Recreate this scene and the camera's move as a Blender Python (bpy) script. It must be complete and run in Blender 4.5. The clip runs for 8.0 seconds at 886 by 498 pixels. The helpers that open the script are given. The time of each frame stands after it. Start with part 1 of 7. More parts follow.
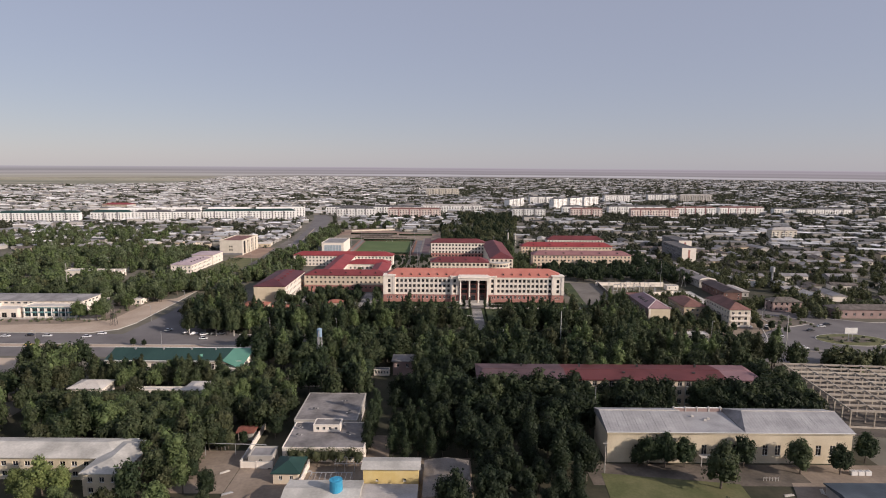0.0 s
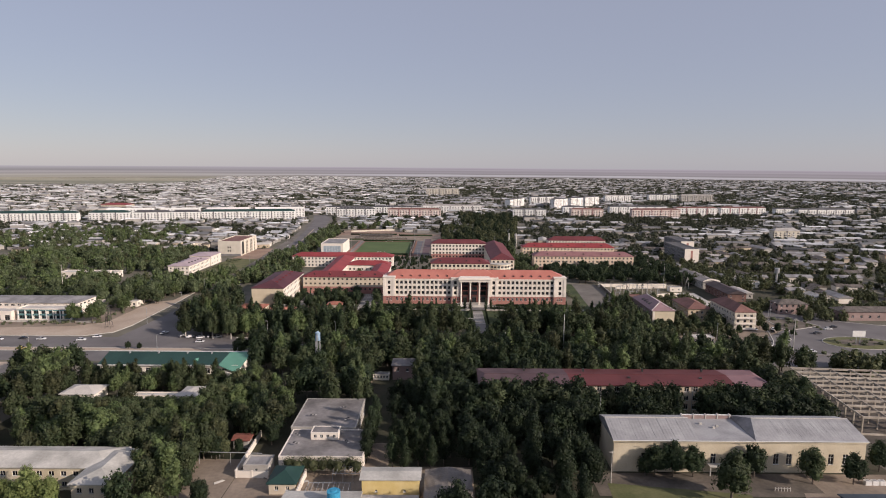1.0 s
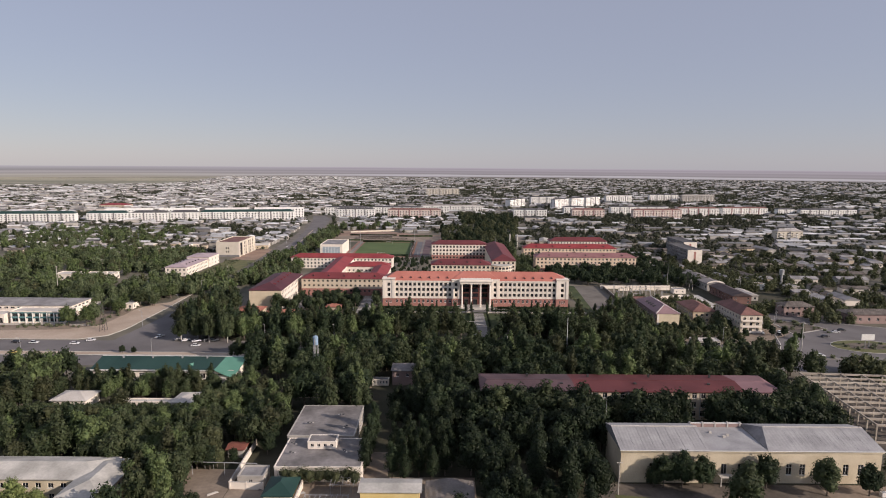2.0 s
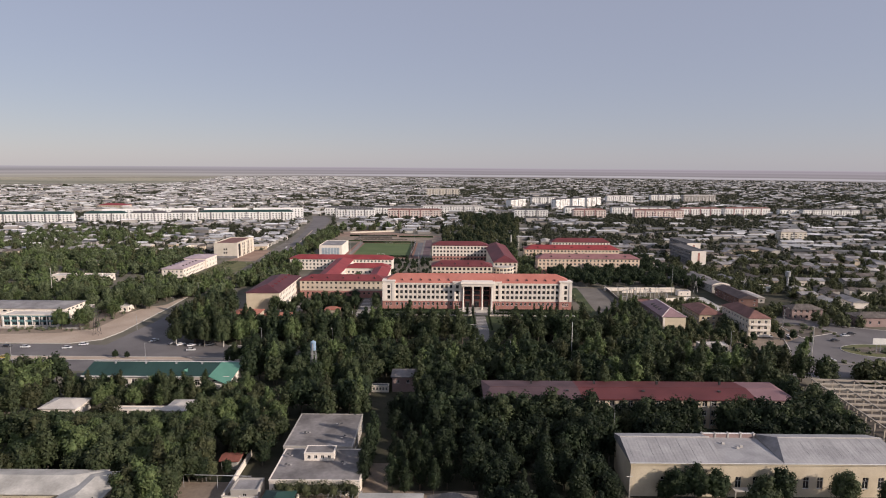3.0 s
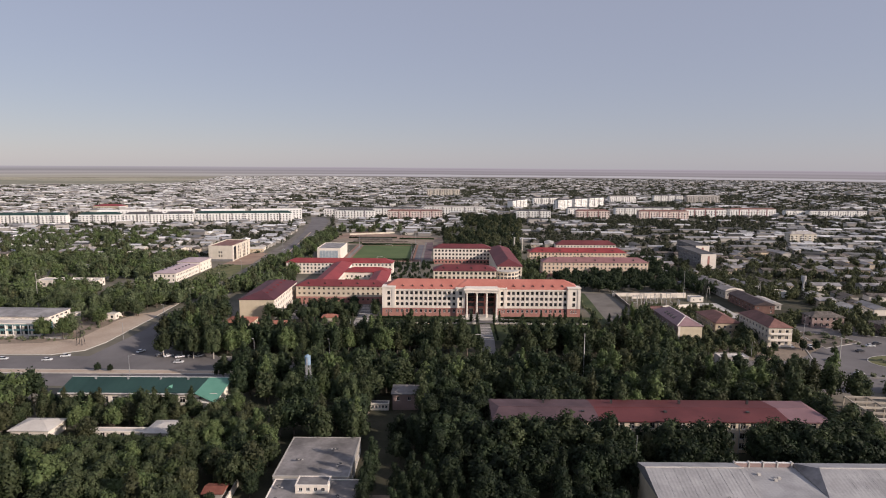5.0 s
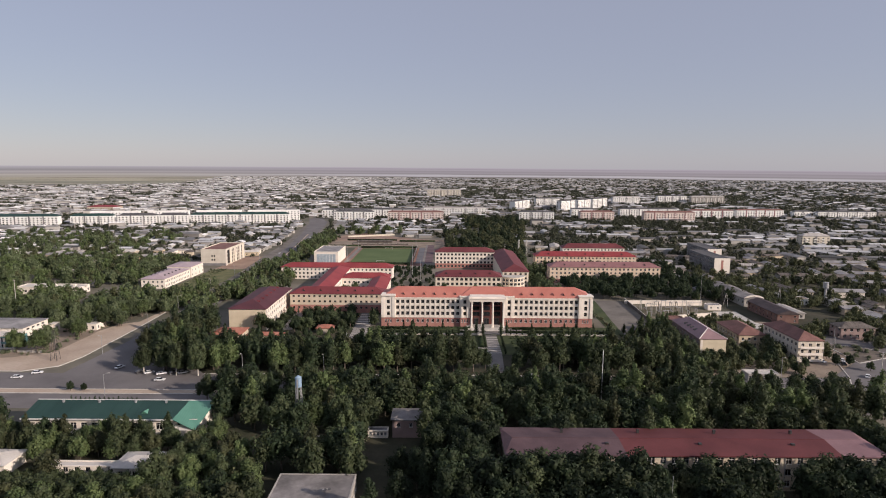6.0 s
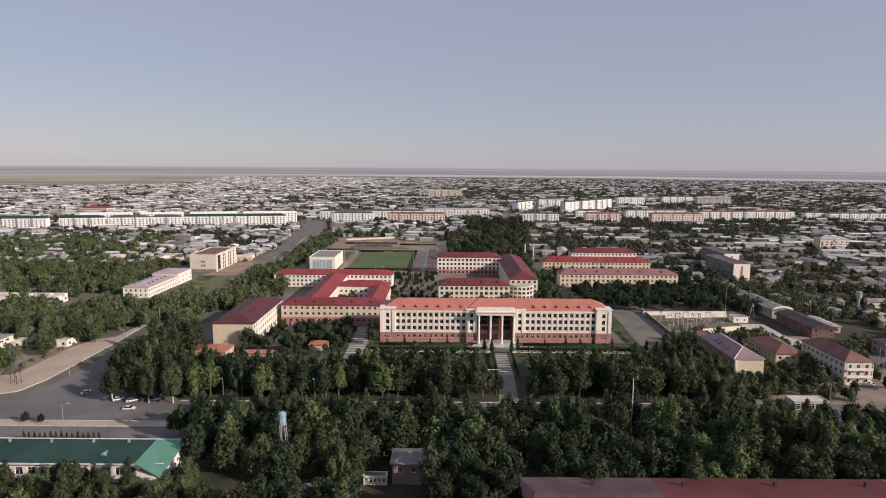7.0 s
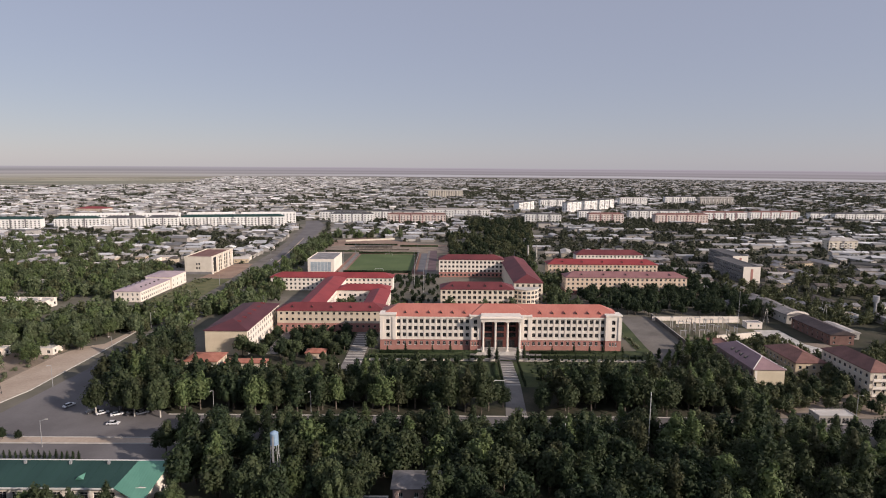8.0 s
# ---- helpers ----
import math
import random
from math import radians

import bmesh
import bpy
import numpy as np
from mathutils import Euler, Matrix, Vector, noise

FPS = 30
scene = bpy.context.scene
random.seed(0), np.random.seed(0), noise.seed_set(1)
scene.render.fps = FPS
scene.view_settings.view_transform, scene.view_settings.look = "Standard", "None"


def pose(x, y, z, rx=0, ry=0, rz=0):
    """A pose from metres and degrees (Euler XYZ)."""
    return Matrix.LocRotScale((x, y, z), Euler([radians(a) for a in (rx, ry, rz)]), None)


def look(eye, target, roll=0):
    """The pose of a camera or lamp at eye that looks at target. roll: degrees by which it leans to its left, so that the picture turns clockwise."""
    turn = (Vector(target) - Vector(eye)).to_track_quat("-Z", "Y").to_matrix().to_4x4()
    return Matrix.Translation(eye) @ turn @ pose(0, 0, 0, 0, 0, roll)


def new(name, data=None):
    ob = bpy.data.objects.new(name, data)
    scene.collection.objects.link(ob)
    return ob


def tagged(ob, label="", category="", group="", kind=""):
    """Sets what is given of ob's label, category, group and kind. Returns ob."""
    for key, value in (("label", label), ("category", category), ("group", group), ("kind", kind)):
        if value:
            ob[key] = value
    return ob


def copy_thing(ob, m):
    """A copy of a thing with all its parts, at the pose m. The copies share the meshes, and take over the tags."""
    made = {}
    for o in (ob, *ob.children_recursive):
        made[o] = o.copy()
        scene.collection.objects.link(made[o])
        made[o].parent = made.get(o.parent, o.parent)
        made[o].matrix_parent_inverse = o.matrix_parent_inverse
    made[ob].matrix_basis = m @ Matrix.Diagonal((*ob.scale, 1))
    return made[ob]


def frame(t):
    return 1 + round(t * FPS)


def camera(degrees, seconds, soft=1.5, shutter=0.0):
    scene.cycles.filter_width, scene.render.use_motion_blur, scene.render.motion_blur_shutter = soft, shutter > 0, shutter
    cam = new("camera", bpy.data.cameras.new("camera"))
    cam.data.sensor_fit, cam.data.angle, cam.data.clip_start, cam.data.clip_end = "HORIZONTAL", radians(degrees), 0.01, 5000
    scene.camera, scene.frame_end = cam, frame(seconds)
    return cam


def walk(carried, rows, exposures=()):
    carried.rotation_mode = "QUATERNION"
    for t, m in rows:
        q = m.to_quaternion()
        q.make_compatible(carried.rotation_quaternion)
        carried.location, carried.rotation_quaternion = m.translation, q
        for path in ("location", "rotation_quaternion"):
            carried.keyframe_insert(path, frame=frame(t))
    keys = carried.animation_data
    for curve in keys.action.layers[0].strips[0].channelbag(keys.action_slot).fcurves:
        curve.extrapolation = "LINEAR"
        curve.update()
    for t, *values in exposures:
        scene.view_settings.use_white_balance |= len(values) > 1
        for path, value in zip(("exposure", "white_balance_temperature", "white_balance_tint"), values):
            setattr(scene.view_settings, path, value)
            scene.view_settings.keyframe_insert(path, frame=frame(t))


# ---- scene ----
# The camera: a drone about 94 m up that flies ahead, slowly first and faster towards the end.
cam = camera(73.0, 8.0, soft=1.0)
PATH = [
    (0.0, 0.66, -0.5, 94.0), (0.5, 0.52, 2.1, 94.0), (1.0, 0.30, 5.2, 94.05), (1.5, 0.16, 8.1, 94.1), (3.0, -0.72, 19.0, 94.15),
    (3.5, -0.99, 22.6, 94.2), (4.0, -1.43, 26.8, 94.3), (4.5, -1.75, 30.6, 94.4), (4.7, -1.95, 32.6, 94.45), (5.8, -3.8, 54.6, 94.6),
    (6.0, -4.24, 60.2, 94.65), (6.5, -5.5, 75.6, 94.85), (7.0, -6.7, 90.8, 94.9), (7.5, -7.55, 99.7, 94.85), (8.0, -8.1, 104.6, 94.75),
]
PITCH, ROLL = -8.0, 0.4
walk(cam, [(t, pose(0, 0, 0, 0, 0, 0) @ Matrix.Translation((x, y, z)) @ pose(0, 0, 0, 90 + PITCH, 0, 0) @ pose(0, 0, 0, 0, 0, ROLL)) for t, x, y, z in PATH],
     exposures=((0.0, -0.04, 6500, 19), (8.0, -0.04, 6500, 19)))

# ---- world and sun ----
SUN_AZIMUTH, SUN_ELEVATION = 119.0, 23.0  # degrees clockwise from the way ahead; above the horizon
world = bpy.data.worlds.new("sky")
scene.world = world
world.use_nodes = True
wn = world.node_tree
sky = wn.nodes.new("ShaderNodeTexSky")
sky.sky_type = "NISHITA"
sky.sun_disc = False
sky.sun_elevation, sky.sun_rotation = radians(SUN_ELEVATION), radians(SUN_AZIMUTH)
sky.altitude, sky.air_density, sky.dust_density, sky.ozone_density = 300, 1.0, 0.3, 1.0
# dry-season haze: the clear sky's light, evened out towards a pale lilac grey
haze = wn.nodes.new("ShaderNodeMix")
haze.data_type = "RGBA"
haze.inputs[0].default_value = 0.7
haze.inputs[7].default_value = (4.1, 4.5, 5.42, 1.0)
wn.links.new(sky.outputs[0], haze.inputs[6])
wn.nodes["Background"].inputs[1].default_value = 0.095
wn.links.new(haze.outputs[2], wn.nodes["Background"].inputs[0])
sun = new("sun", bpy.data.lights.new("sun", "SUN"))
sun.data.energy, sun.data.angle, sun.data.color = 4.68, radians(0.6), (1.0, 0.90, 0.76)
_a, _e = radians(SUN_AZIMUTH), radians(SUN_ELEVATION)
TO_SUN = Vector((math.sin(_a) * math.cos(_e), math.cos(_a) * math.cos(_e), math.sin(_e)))
sun.matrix_world = look((0, 0, 300), Vector((0, 0, 300)) - TO_SUN)

# ---- materials ----
def mat(name, c1, c2, scale=0.4, fine=6.0, rough=0.85, bump=0.15, metal=0.0, spread=0.0, wave=0.0, spec=0.4, grit=0.25, island=0.0, coords="Object"):
    """Two tones in large patches, a finer grain over them, bump; spread: difference from object to object; wave: ribs a metre."""
    m = bpy.data.materials.new(name)
    m.use_nodes = True
    n, l = m.node_tree.nodes, m.node_tree.links
    b = n["Principled BSDF"]
    b.inputs["Roughness"].default_value, b.inputs["Metallic"].default_value = rough, metal
    b.inputs["Specular IOR Level"].default_value = spec
    tc = n.new("ShaderNodeTexCoord")
    big, small = n.new("ShaderNodeTexNoise"), n.new("ShaderNodeTexNoise")
    big.inputs["Scale"].default_value, big.inputs["Detail"].default_value = scale, 5.0
    small.inputs["Scale"].default_value, small.inputs["Detail"].default_value = fine, 4.0
    geo = n.new("ShaderNodeNewGeometry")
    src = tc.outputs["Object"] if coords == "Object" else geo.outputs["Position"]
    l.new(src, big.inputs["Vector"])
    l.new(src, small.inputs["Vector"])
    ramp = n.new("ShaderNodeValToRGB")
    ramp.color_ramp.elements[0].position, ramp.color_ramp.elements[1].position = 0.36, 0.64
    ramp.color_ramp.elements[0].color, ramp.color_ramp.elements[1].color = (*c1, 1), (*c2, 1)
    l.new(big.outputs["Fac"], ramp.inputs[0])
    hsv = n.new("ShaderNodeHueSaturation")
    l.new(ramp.outputs[0], hsv.inputs["Color"])
    val = n.new("ShaderNodeMath")
    val.operation = "MULTIPLY_ADD"
    l.new(small.outputs["Fac"], val.inputs[0])
    val.inputs[1].default_value, val.inputs[2].default_value = 2 * grit, 1.0 - grit
    out = val.outputs[0]
    for amount, source in ((spread, "object"), (island, "island")):
        if not amount:
            continue
        if source == "object":
            info = n.new("ShaderNodeObjectInfo").outputs["Random"]
        else:
            info = geo.outputs["Random Per Island"]
        k = n.new("ShaderNodeMath")
        k.operation = "MULTIPLY_ADD"
        l.new(info, k.inputs[0])
        k.inputs[1].default_value, k.inputs[2].default_value = 2 * amount, 1.0 - amount
        prod = n.new("ShaderNodeMath")
        prod.operation = "MULTIPLY"
        l.new(out, prod.inputs[0])
        l.new(k.outputs[0], prod.inputs[1])
        out = prod.outputs[0]
        h = n.new("ShaderNodeMath")
        h.operation = "MULTIPLY_ADD"
        l.new(info, h.inputs[0])
        h.inputs[1].default_value, h.inputs[2].default_value = 0.05 * amount, 0.5 - 0.025 * amount
        l.new(h.outputs[0], hsv.inputs["Hue"])
    l.new(out, hsv.inputs["Value"])
    l.new(hsv.outputs[0], b.inputs["Base Color"])
    bp = n.new("ShaderNodeBump")
    bp.inputs["Strength"].default_value, bp.inputs["Distance"].default_value = bump, 0.1
    height = small.outputs["Fac"]
    if wave:
        w = n.new("ShaderNodeTexWave")
        w.wave_type, w.bands_direction = "BANDS", "X"
        w.inputs["Scale"].default_value = wave * 0.314
        w.inputs["Distortion"].default_value = 0.0
        l.new(src, w.inputs["Vector"])
        height = w.outputs["Fac"]
    l.new(height, bp.inputs["Height"])
    l.new(bp.outputs[0], b.inputs["Normal"])
    return m


def leaf_mat(name, c1, c2, spread=0.36):
    m = mat(name, c1, c2, scale=0.35, fine=2.5, rough=0.65, bump=0.0, spread=spread, island=0.28, spec=0.25, grit=0.2)
    n, l = m.node_tree.nodes, m.node_tree.links
    b = n["Principled BSDF"]
    src = b.inputs["Base Color"].links[0].from_socket
    tr, mix = n.new("ShaderNodeBsdfTranslucent"), n.new("ShaderNodeMixShader")
    l.new(src, tr.inputs[0])
    mix.inputs[0].default_value = 0.3
    l.new(b.outputs[0], mix.inputs[1])
    l.new(tr.outputs[0], mix.inputs[2])
    l.new(mix.outputs[0], n["Material Output"].inputs[0])
    return m


GLASS = mat("window_glass", (0.012, 0.013, 0.015), (0.03, 0.033, 0.038), 0.9, 3, 0.12, 0.0, spec=0.6, spread=0.5)
APTWHITE = mat("apartment_white", (0.80, 0.785, 0.75), (0.86, 0.845, 0.81), 0.25, 5, 0.85, 0.1, grit=0.08)
WHITE = mat("white_plaster", (0.78, 0.70, 0.605), (0.84, 0.765, 0.67), 0.25, 5, 0.85, 0.1, grit=0.06)
CREAM = mat("cream_plaster", (0.58, 0.485, 0.365), (0.65, 0.555, 0.43), 0.2, 4, 0.88, 0.12, grit=0.1)
# cream lightened so that end walls carry sunlight in their colour
SUNLIT_CREAM = mat("sun_lightened_cream_plaster", (0.61, 0.52, 0.37), (0.68, 0.585, 0.43), 0.2, 4, 0.88, 0.12, grit=0.1)
FIELD_GREEN = mat("green_fields", (0.22, 0.218, 0.155), (0.29, 0.28, 0.21), 0.003, 0.05, 0.95, 0.1, grit=0.25, coords="world")
FIELD_PALE = mat("stubble_fields", (0.40, 0.36, 0.26), (0.47, 0.43, 0.32), 0.003, 0.05, 0.95, 0.1, grit=0.15, coords="world")
LAWN_DRY = mat("dry_sunlit_lawn", (0.095, 0.105, 0.04), (0.15, 0.145, 0.066), 0.12, 1.0, 0.95, 0.3, grit=0.3, coords="world")
DARK_ROOF = mat("dark_felt_roof", (0.075, 0.075, 0.078), (0.12, 0.115, 0.115), 0.1, 1.5, 0.9, 0.1, grit=0.2)
PALEBUFF = mat("pale_buff_plaster", (0.60, 0.54, 0.44), (0.67, 0.61, 0.51), 0.2, 4, 0.88, 0.12, grit=0.1)
BLUEGREY_ROOF = mat("blue_grey_metal_roof", (0.045, 0.058, 0.072), (0.07, 0.088, 0.105), 0.2, 2, 0.6, 0.15, wave=1.2, grit=0.15)
ROSE = mat("rose_beige_plaster", (0.62, 0.50, 0.45), (0.70, 0.585, 0.53), 0.2, 4, 0.88, 0.12, grit=0.1)
BUFF = mat("buff_plaster", (0.52, 0.42, 0.29), (0.60, 0.49, 0.35), 0.2, 4, 0.88, 0.15, grit=0.12)
GREYWALL = mat("grey_plaster", (0.34, 0.32, 0.29), (0.45, 0.42, 0.38), 0.2, 4, 0.9, 0.15, grit=0.15)
PINK = mat("pink_plaster", (0.38, 0.18, 0.148), (0.45, 0.225, 0.185), 0.3, 5, 0.88, 0.12, grit=0.12)
YELLOW = mat("yellow_plaster", (0.66, 0.50, 0.20), (0.72, 0.57, 0.27), 0.3, 5, 0.86, 0.1, grit=0.1)
MAROON = mat("maroon_panel", (0.10, 0.035, 0.03), (0.15, 0.05, 0.04), 0.5, 6, 0.6, 0.05, grit=0.15)
SALMON_ROOF = mat("salmon_metal_roof", (0.455, 0.16, 0.118), (0.515, 0.195, 0.145), 0.12, 2.5, 0.55, 0.16, wave=1.2, grit=0.12)
RED_ROOF = mat("red_metal_roof", (0.235, 0.036, 0.038), (0.30, 0.05, 0.05), 0.1, 2.5, 0.6, 0.16, wave=1.2, grit=0.15)
DARKRED_ROOF = mat("dark_red_metal_roof", (0.13, 0.03, 0.033), (0.175, 0.042, 0.044), 0.1, 2.5, 0.65, 0.16, wave=1.2, grit=0.18)
PINK_ROOF = mat("faded_pink_roof", (0.46, 0.36, 0.37), (0.40, 0.31, 0.32), 0.15, 2.5, 0.6, 0.16, wave=1.2, grit=0.15)
GREEN_ROOF = mat("dark_green_metal_roof", (0.015, 0.046, 0.038), (0.023, 0.062, 0.051), 0.1, 2.5, 0.55, 0.16, wave=1.2, grit=0.12)
# lighter copy of the green roof, with sunlight put into its colour
SUNLIT_GREEN_ROOF = mat("sunlit_green_metal_roof", (0.10, 0.26, 0.19), (0.13, 0.31, 0.23), 0.1, 2.5, 0.45, 0.16, wave=1.2, grit=0.1)
HALL_ROOF = mat("pale_grey_sheet_roof", (0.28, 0.275, 0.275), (0.38, 0.372, 0.37), 0.16, 1.5, 0.85, 0.2, wave=1.0, grit=0.18)
GREY_ROOF = mat("grey_felt_roof", (0.20, 0.19, 0.19), (0.31, 0.30, 0.295), 0.16, 1.5, 0.9, 0.2, grit=0.25)
MAUVE_ROOF = mat("faded_mauve_roof", (0.24, 0.115, 0.115), (0.29, 0.145, 0.14), 0.15, 2.5, 0.65, 0.16, wave=1.2, grit=0.18)
BLOCK_RED = mat("weathered_red_roof", (0.105, 0.027, 0.028), (0.14, 0.038, 0.038), 0.1, 2.5, 0.7, 0.05, wave=1.2, grit=0.2)
BLOCK_MAUVE = mat("weathered_mauve_roof", (0.085, 0.05, 0.055), (0.125, 0.075, 0.08), 0.15, 2.5, 0.7, 0.05, wave=1.2, grit=0.2)
BLOCK_PINK = mat("weathered_pink_roof", (0.22, 0.125, 0.132), (0.26, 0.15, 0.158), 0.15, 2.5, 0.7, 0.05, wave=1.2, grit=0.15)
DUSK_ROOF = mat("faded_rose_metal_roof", (0.26, 0.165, 0.17), (0.33, 0.21, 0.215), 0.15, 2.5, 0.65, 0.16, wave=1.2, grit=0.2)
MAROON_ROOF = mat("maroon_metal_roof", (0.085, 0.027, 0.033), (0.12, 0.037, 0.044), 0.1, 2.5, 0.65, 0.16, wave=1.2, grit=0.2)
RUST_ROOF = mat("rust_brown_roof", (0.17, 0.085, 0.07), (0.24, 0.12, 0.10), 0.2, 2.0, 0.8, 0.4, wave=2.0, grit=0.25)
FIELD = mat("dry_fields", (0.35, 0.32, 0.25), (0.25, 0.24, 0.175), 0.003, 0.05, 0.95, 0.1, grit=0.25, coords="world")
SLATE_ROOF = mat("asbestos_sheet_roof", (0.36, 0.33, 0.30), (0.48, 0.45, 0.42), 0.15, 2.0, 0.9, 0.4, wave=4.0, grit=0.2)
PALE_ROOF = mat("pale_sheet_roof", (0.52, 0.48, 0.43), (0.62, 0.58, 0.53), 0.12, 2.0, 0.8, 0.4, wave=4.0, grit=0.12)
BROWN_ROOF = mat("brown_weathered_roof", (0.10, 0.085, 0.075), (0.175, 0.15, 0.13), 0.3, 2.0, 0.9, 0.5, wave=4.0, grit=0.3)
ORANGE_ROOF = mat("orange_tile_roof", (0.36, 0.14, 0.095), (0.44, 0.18, 0.125), 0.3, 2.0, 0.7, 0.5, wave=3.0, grit=0.15)
FRAME = mat("window_frame_white", (0.70, 0.68, 0.64), (0.78, 0.76, 0.72), 1, 6, 0.6, 0.02, grit=0.05)
DARKFRAME = mat("window_frame_grey", (0.16, 0.14, 0.12), (0.22, 0.19, 0.165), 1, 6, 0.6, 0.02, grit=0.1)
STONE_RED = mat("rusty_sheet", (0.20, 0.07, 0.05), (0.27, 0.10, 0.07), 0.4, 3, 0.8, 0.2, grit=0.25)
CARWHITE = mat("white_car_paint", (0.72, 0.72, 0.72), (0.78, 0.78, 0.78), 1, 6, 0.25, 0.0, spec=0.6, grit=0.03)
CARDARK = mat("dark_car_paint", (0.03, 0.03, 0.035), (0.045, 0.045, 0.05), 1, 6, 0.25, 0.0, spec=0.6, grit=0.05)
CARYELLOW = mat("yellow_car_paint", (0.55, 0.42, 0.10), (0.6, 0.46, 0.12), 1, 6, 0.3, 0.0, spec=0.6, grit=0.05)
RUBBER = mat("tyre_rubber", (0.02, 0.02, 0.02), (0.03, 0.03, 0.03), 2, 8, 0.9, 0.0)
HEDGE = leaf_mat("clipped_hedge", (0.024, 0.040, 0.017), (0.043, 0.062, 0.024))
METAL = mat("grey_painted_metal", (0.34, 0.34, 0.34), (0.46, 0.46, 0.46), 0.6, 5, 0.5, 0.05, metal=0.3, grit=0.15)
DARKMETAL = mat("dark_metal", (0.05, 0.05, 0.05), (0.09, 0.085, 0.08), 0.6, 5, 0.5, 0.05, metal=0.4, grit=0.2)
CONCRETE = mat("pale_concrete", (0.44, 0.41, 0.37), (0.56, 0.53, 0.48), 0.35, 5, 0.9, 0.2, grit=0.15)
ASPHALT = mat("asphalt", (0.135, 0.124, 0.122), (0.18, 0.167, 0.163), 0.06, 1.2, 0.92, 0.1, grit=0.14, coords="world")
PAVING = mat("dusty_paving", (0.18, 0.165, 0.155), (0.25, 0.23, 0.21), 0.1, 1.2, 0.92, 0.1, grit=0.2, coords="world")
SAND = mat("sandy_earth", (0.41, 0.32, 0.245), (0.49, 0.395, 0.31), 0.06, 0.9, 0.95, 0.3, grit=0.22, coords="world")
YARD = mat("trodden_earth", (0.21, 0.165, 0.125), (0.30, 0.24, 0.185), 0.09, 0.8, 0.95, 0.3, grit=0.28, coords="world")
LAWN = mat("dry_lawn", (0.035, 0.052, 0.019), (0.066, 0.082, 0.03), 0.1, 1.0, 0.95, 0.4, grit=0.35, coords="world")
PITCH_GRASS = mat("pitch_turf", (0.075, 0.115, 0.038), (0.10, 0.14, 0.05), 0.04, 0.5, 0.95, 0.3, grit=0.2, coords="world")
TRACK = mat("running_track", (0.22, 0.12, 0.09), (0.28, 0.16, 0.12), 0.05, 0.8, 0.92, 0.1, grit=0.15, coords="world")
# tree shade is put into this floor's colour, darker than open earth
PARK = mat("park_floor_shade", (0.03, 0.034, 0.017), (0.068, 0.06, 0.038), 0.07, 0.7, 0.95, 0.3, grit=0.35, coords="world")
TOWN = mat("town_ground", (0.205, 0.182, 0.145), (0.085, 0.084, 0.058), 0.014, 0.14, 0.95, 0.2, grit=0.35, coords="world")
BARK = mat("tree_bark", (0.09, 0.072, 0.055), (0.16, 0.135, 0.11), 1.5, 6, 0.95, 0.4, grit=0.3)
PALEBARK = mat("limewashed_bark", (0.50, 0.46, 0.40), (0.60, 0.56, 0.50), 1.5, 6, 0.95, 0.3, grit=0.2)
LEAF = leaf_mat("broad_leaves", (0.0489, 0.0697, 0.0314), (0.0912, 0.1114, 0.0529))
LEAF_DARK = leaf_mat("dark_leaves", (0.0207, 0.0344, 0.0176), (0.0432, 0.0613, 0.0274))
LEAF_LIGHT = leaf_mat("fresh_leaves", (0.0822, 0.1173, 0.0448), (0.1265, 0.1619, 0.0655))
LEAF_OLIVE = leaf_mat("olive_leaves", (0.0630, 0.0755, 0.0370), (0.1100, 0.1173, 0.0560))
# leaf green lightened and greyed: the wood's haze is in the colour
LEAF_HAZE = leaf_mat("haze_greyed_leaves", (0.0752, 0.0969, 0.0480), (0.1222, 0.1479, 0.0760))
LEAF_YELLOW = leaf_mat("yellowing_leaves", (0.1128, 0.1479, 0.0500), (0.1645, 0.1938, 0.0700))
# palest leaf green, mixed with haze painted into it
LEAF_HAZE_PALE = leaf_mat("haze_paled_leaves", (0.1062, 0.1224, 0.0730), (0.1626, 0.1754, 0.1060))
DARKBRICK = mat("dark_red_brick", (0.15, 0.085, 0.07), (0.21, 0.12, 0.10), 0.3, 4, 0.9, 0.3, grit=0.3)
DARKROSE_ROOF = mat("dark_rose_sheet_roof", (0.055, 0.042, 0.042), (0.09, 0.066, 0.066), 0.2, 2.0, 0.8, 0.3, wave=2.0, grit=0.25)
WEEDY = mat("weedy_earth", (0.09, 0.09, 0.045), (0.20, 0.17, 0.125), 0.16, 1.2, 0.95, 0.3, grit=0.35, coords="world")
# earth with the concrete frame's shade put into its colour
SHADE_EARTH = mat("shade_darkened_earth", (0.075, 0.063, 0.052), (0.13, 0.11, 0.09), 0.1, 1.0, 0.95, 0.3, grit=0.3, coords="world")
TANKBLUE = mat("faded_blue_steel", (0.21, 0.31, 0.42), (0.28, 0.39, 0.50), 0.8, 6, 0.6, 0.1, grit=0.15)
LANE = mat("worn_lane_concrete", (0.13, 0.115, 0.10), (0.20, 0.18, 0.155), 0.07, 0.9, 0.93, 0.2, grit=0.3, coords="world")
# stained felt; also darkens the hall's west hip face in place of shade
STAINED_SHADED_ROOF = mat("stained_shaded_felt_roof", (0.13, 0.12, 0.115), (0.27, 0.25, 0.24), 0.11, 0.8, 0.92, 0.2, grit=0.35)
PRECAST = mat("weathered_precast", (0.36, 0.31, 0.25), (0.50, 0.44, 0.36), 0.3, 3, 0.92, 0.2, grit=0.25, spread=0.15)
HALLWALL = mat("weathered_cream_plaster", (0.53, 0.45, 0.32), (0.65, 0.565, 0.42), 0.16, 2.5, 0.9, 0.15, grit=0.18)
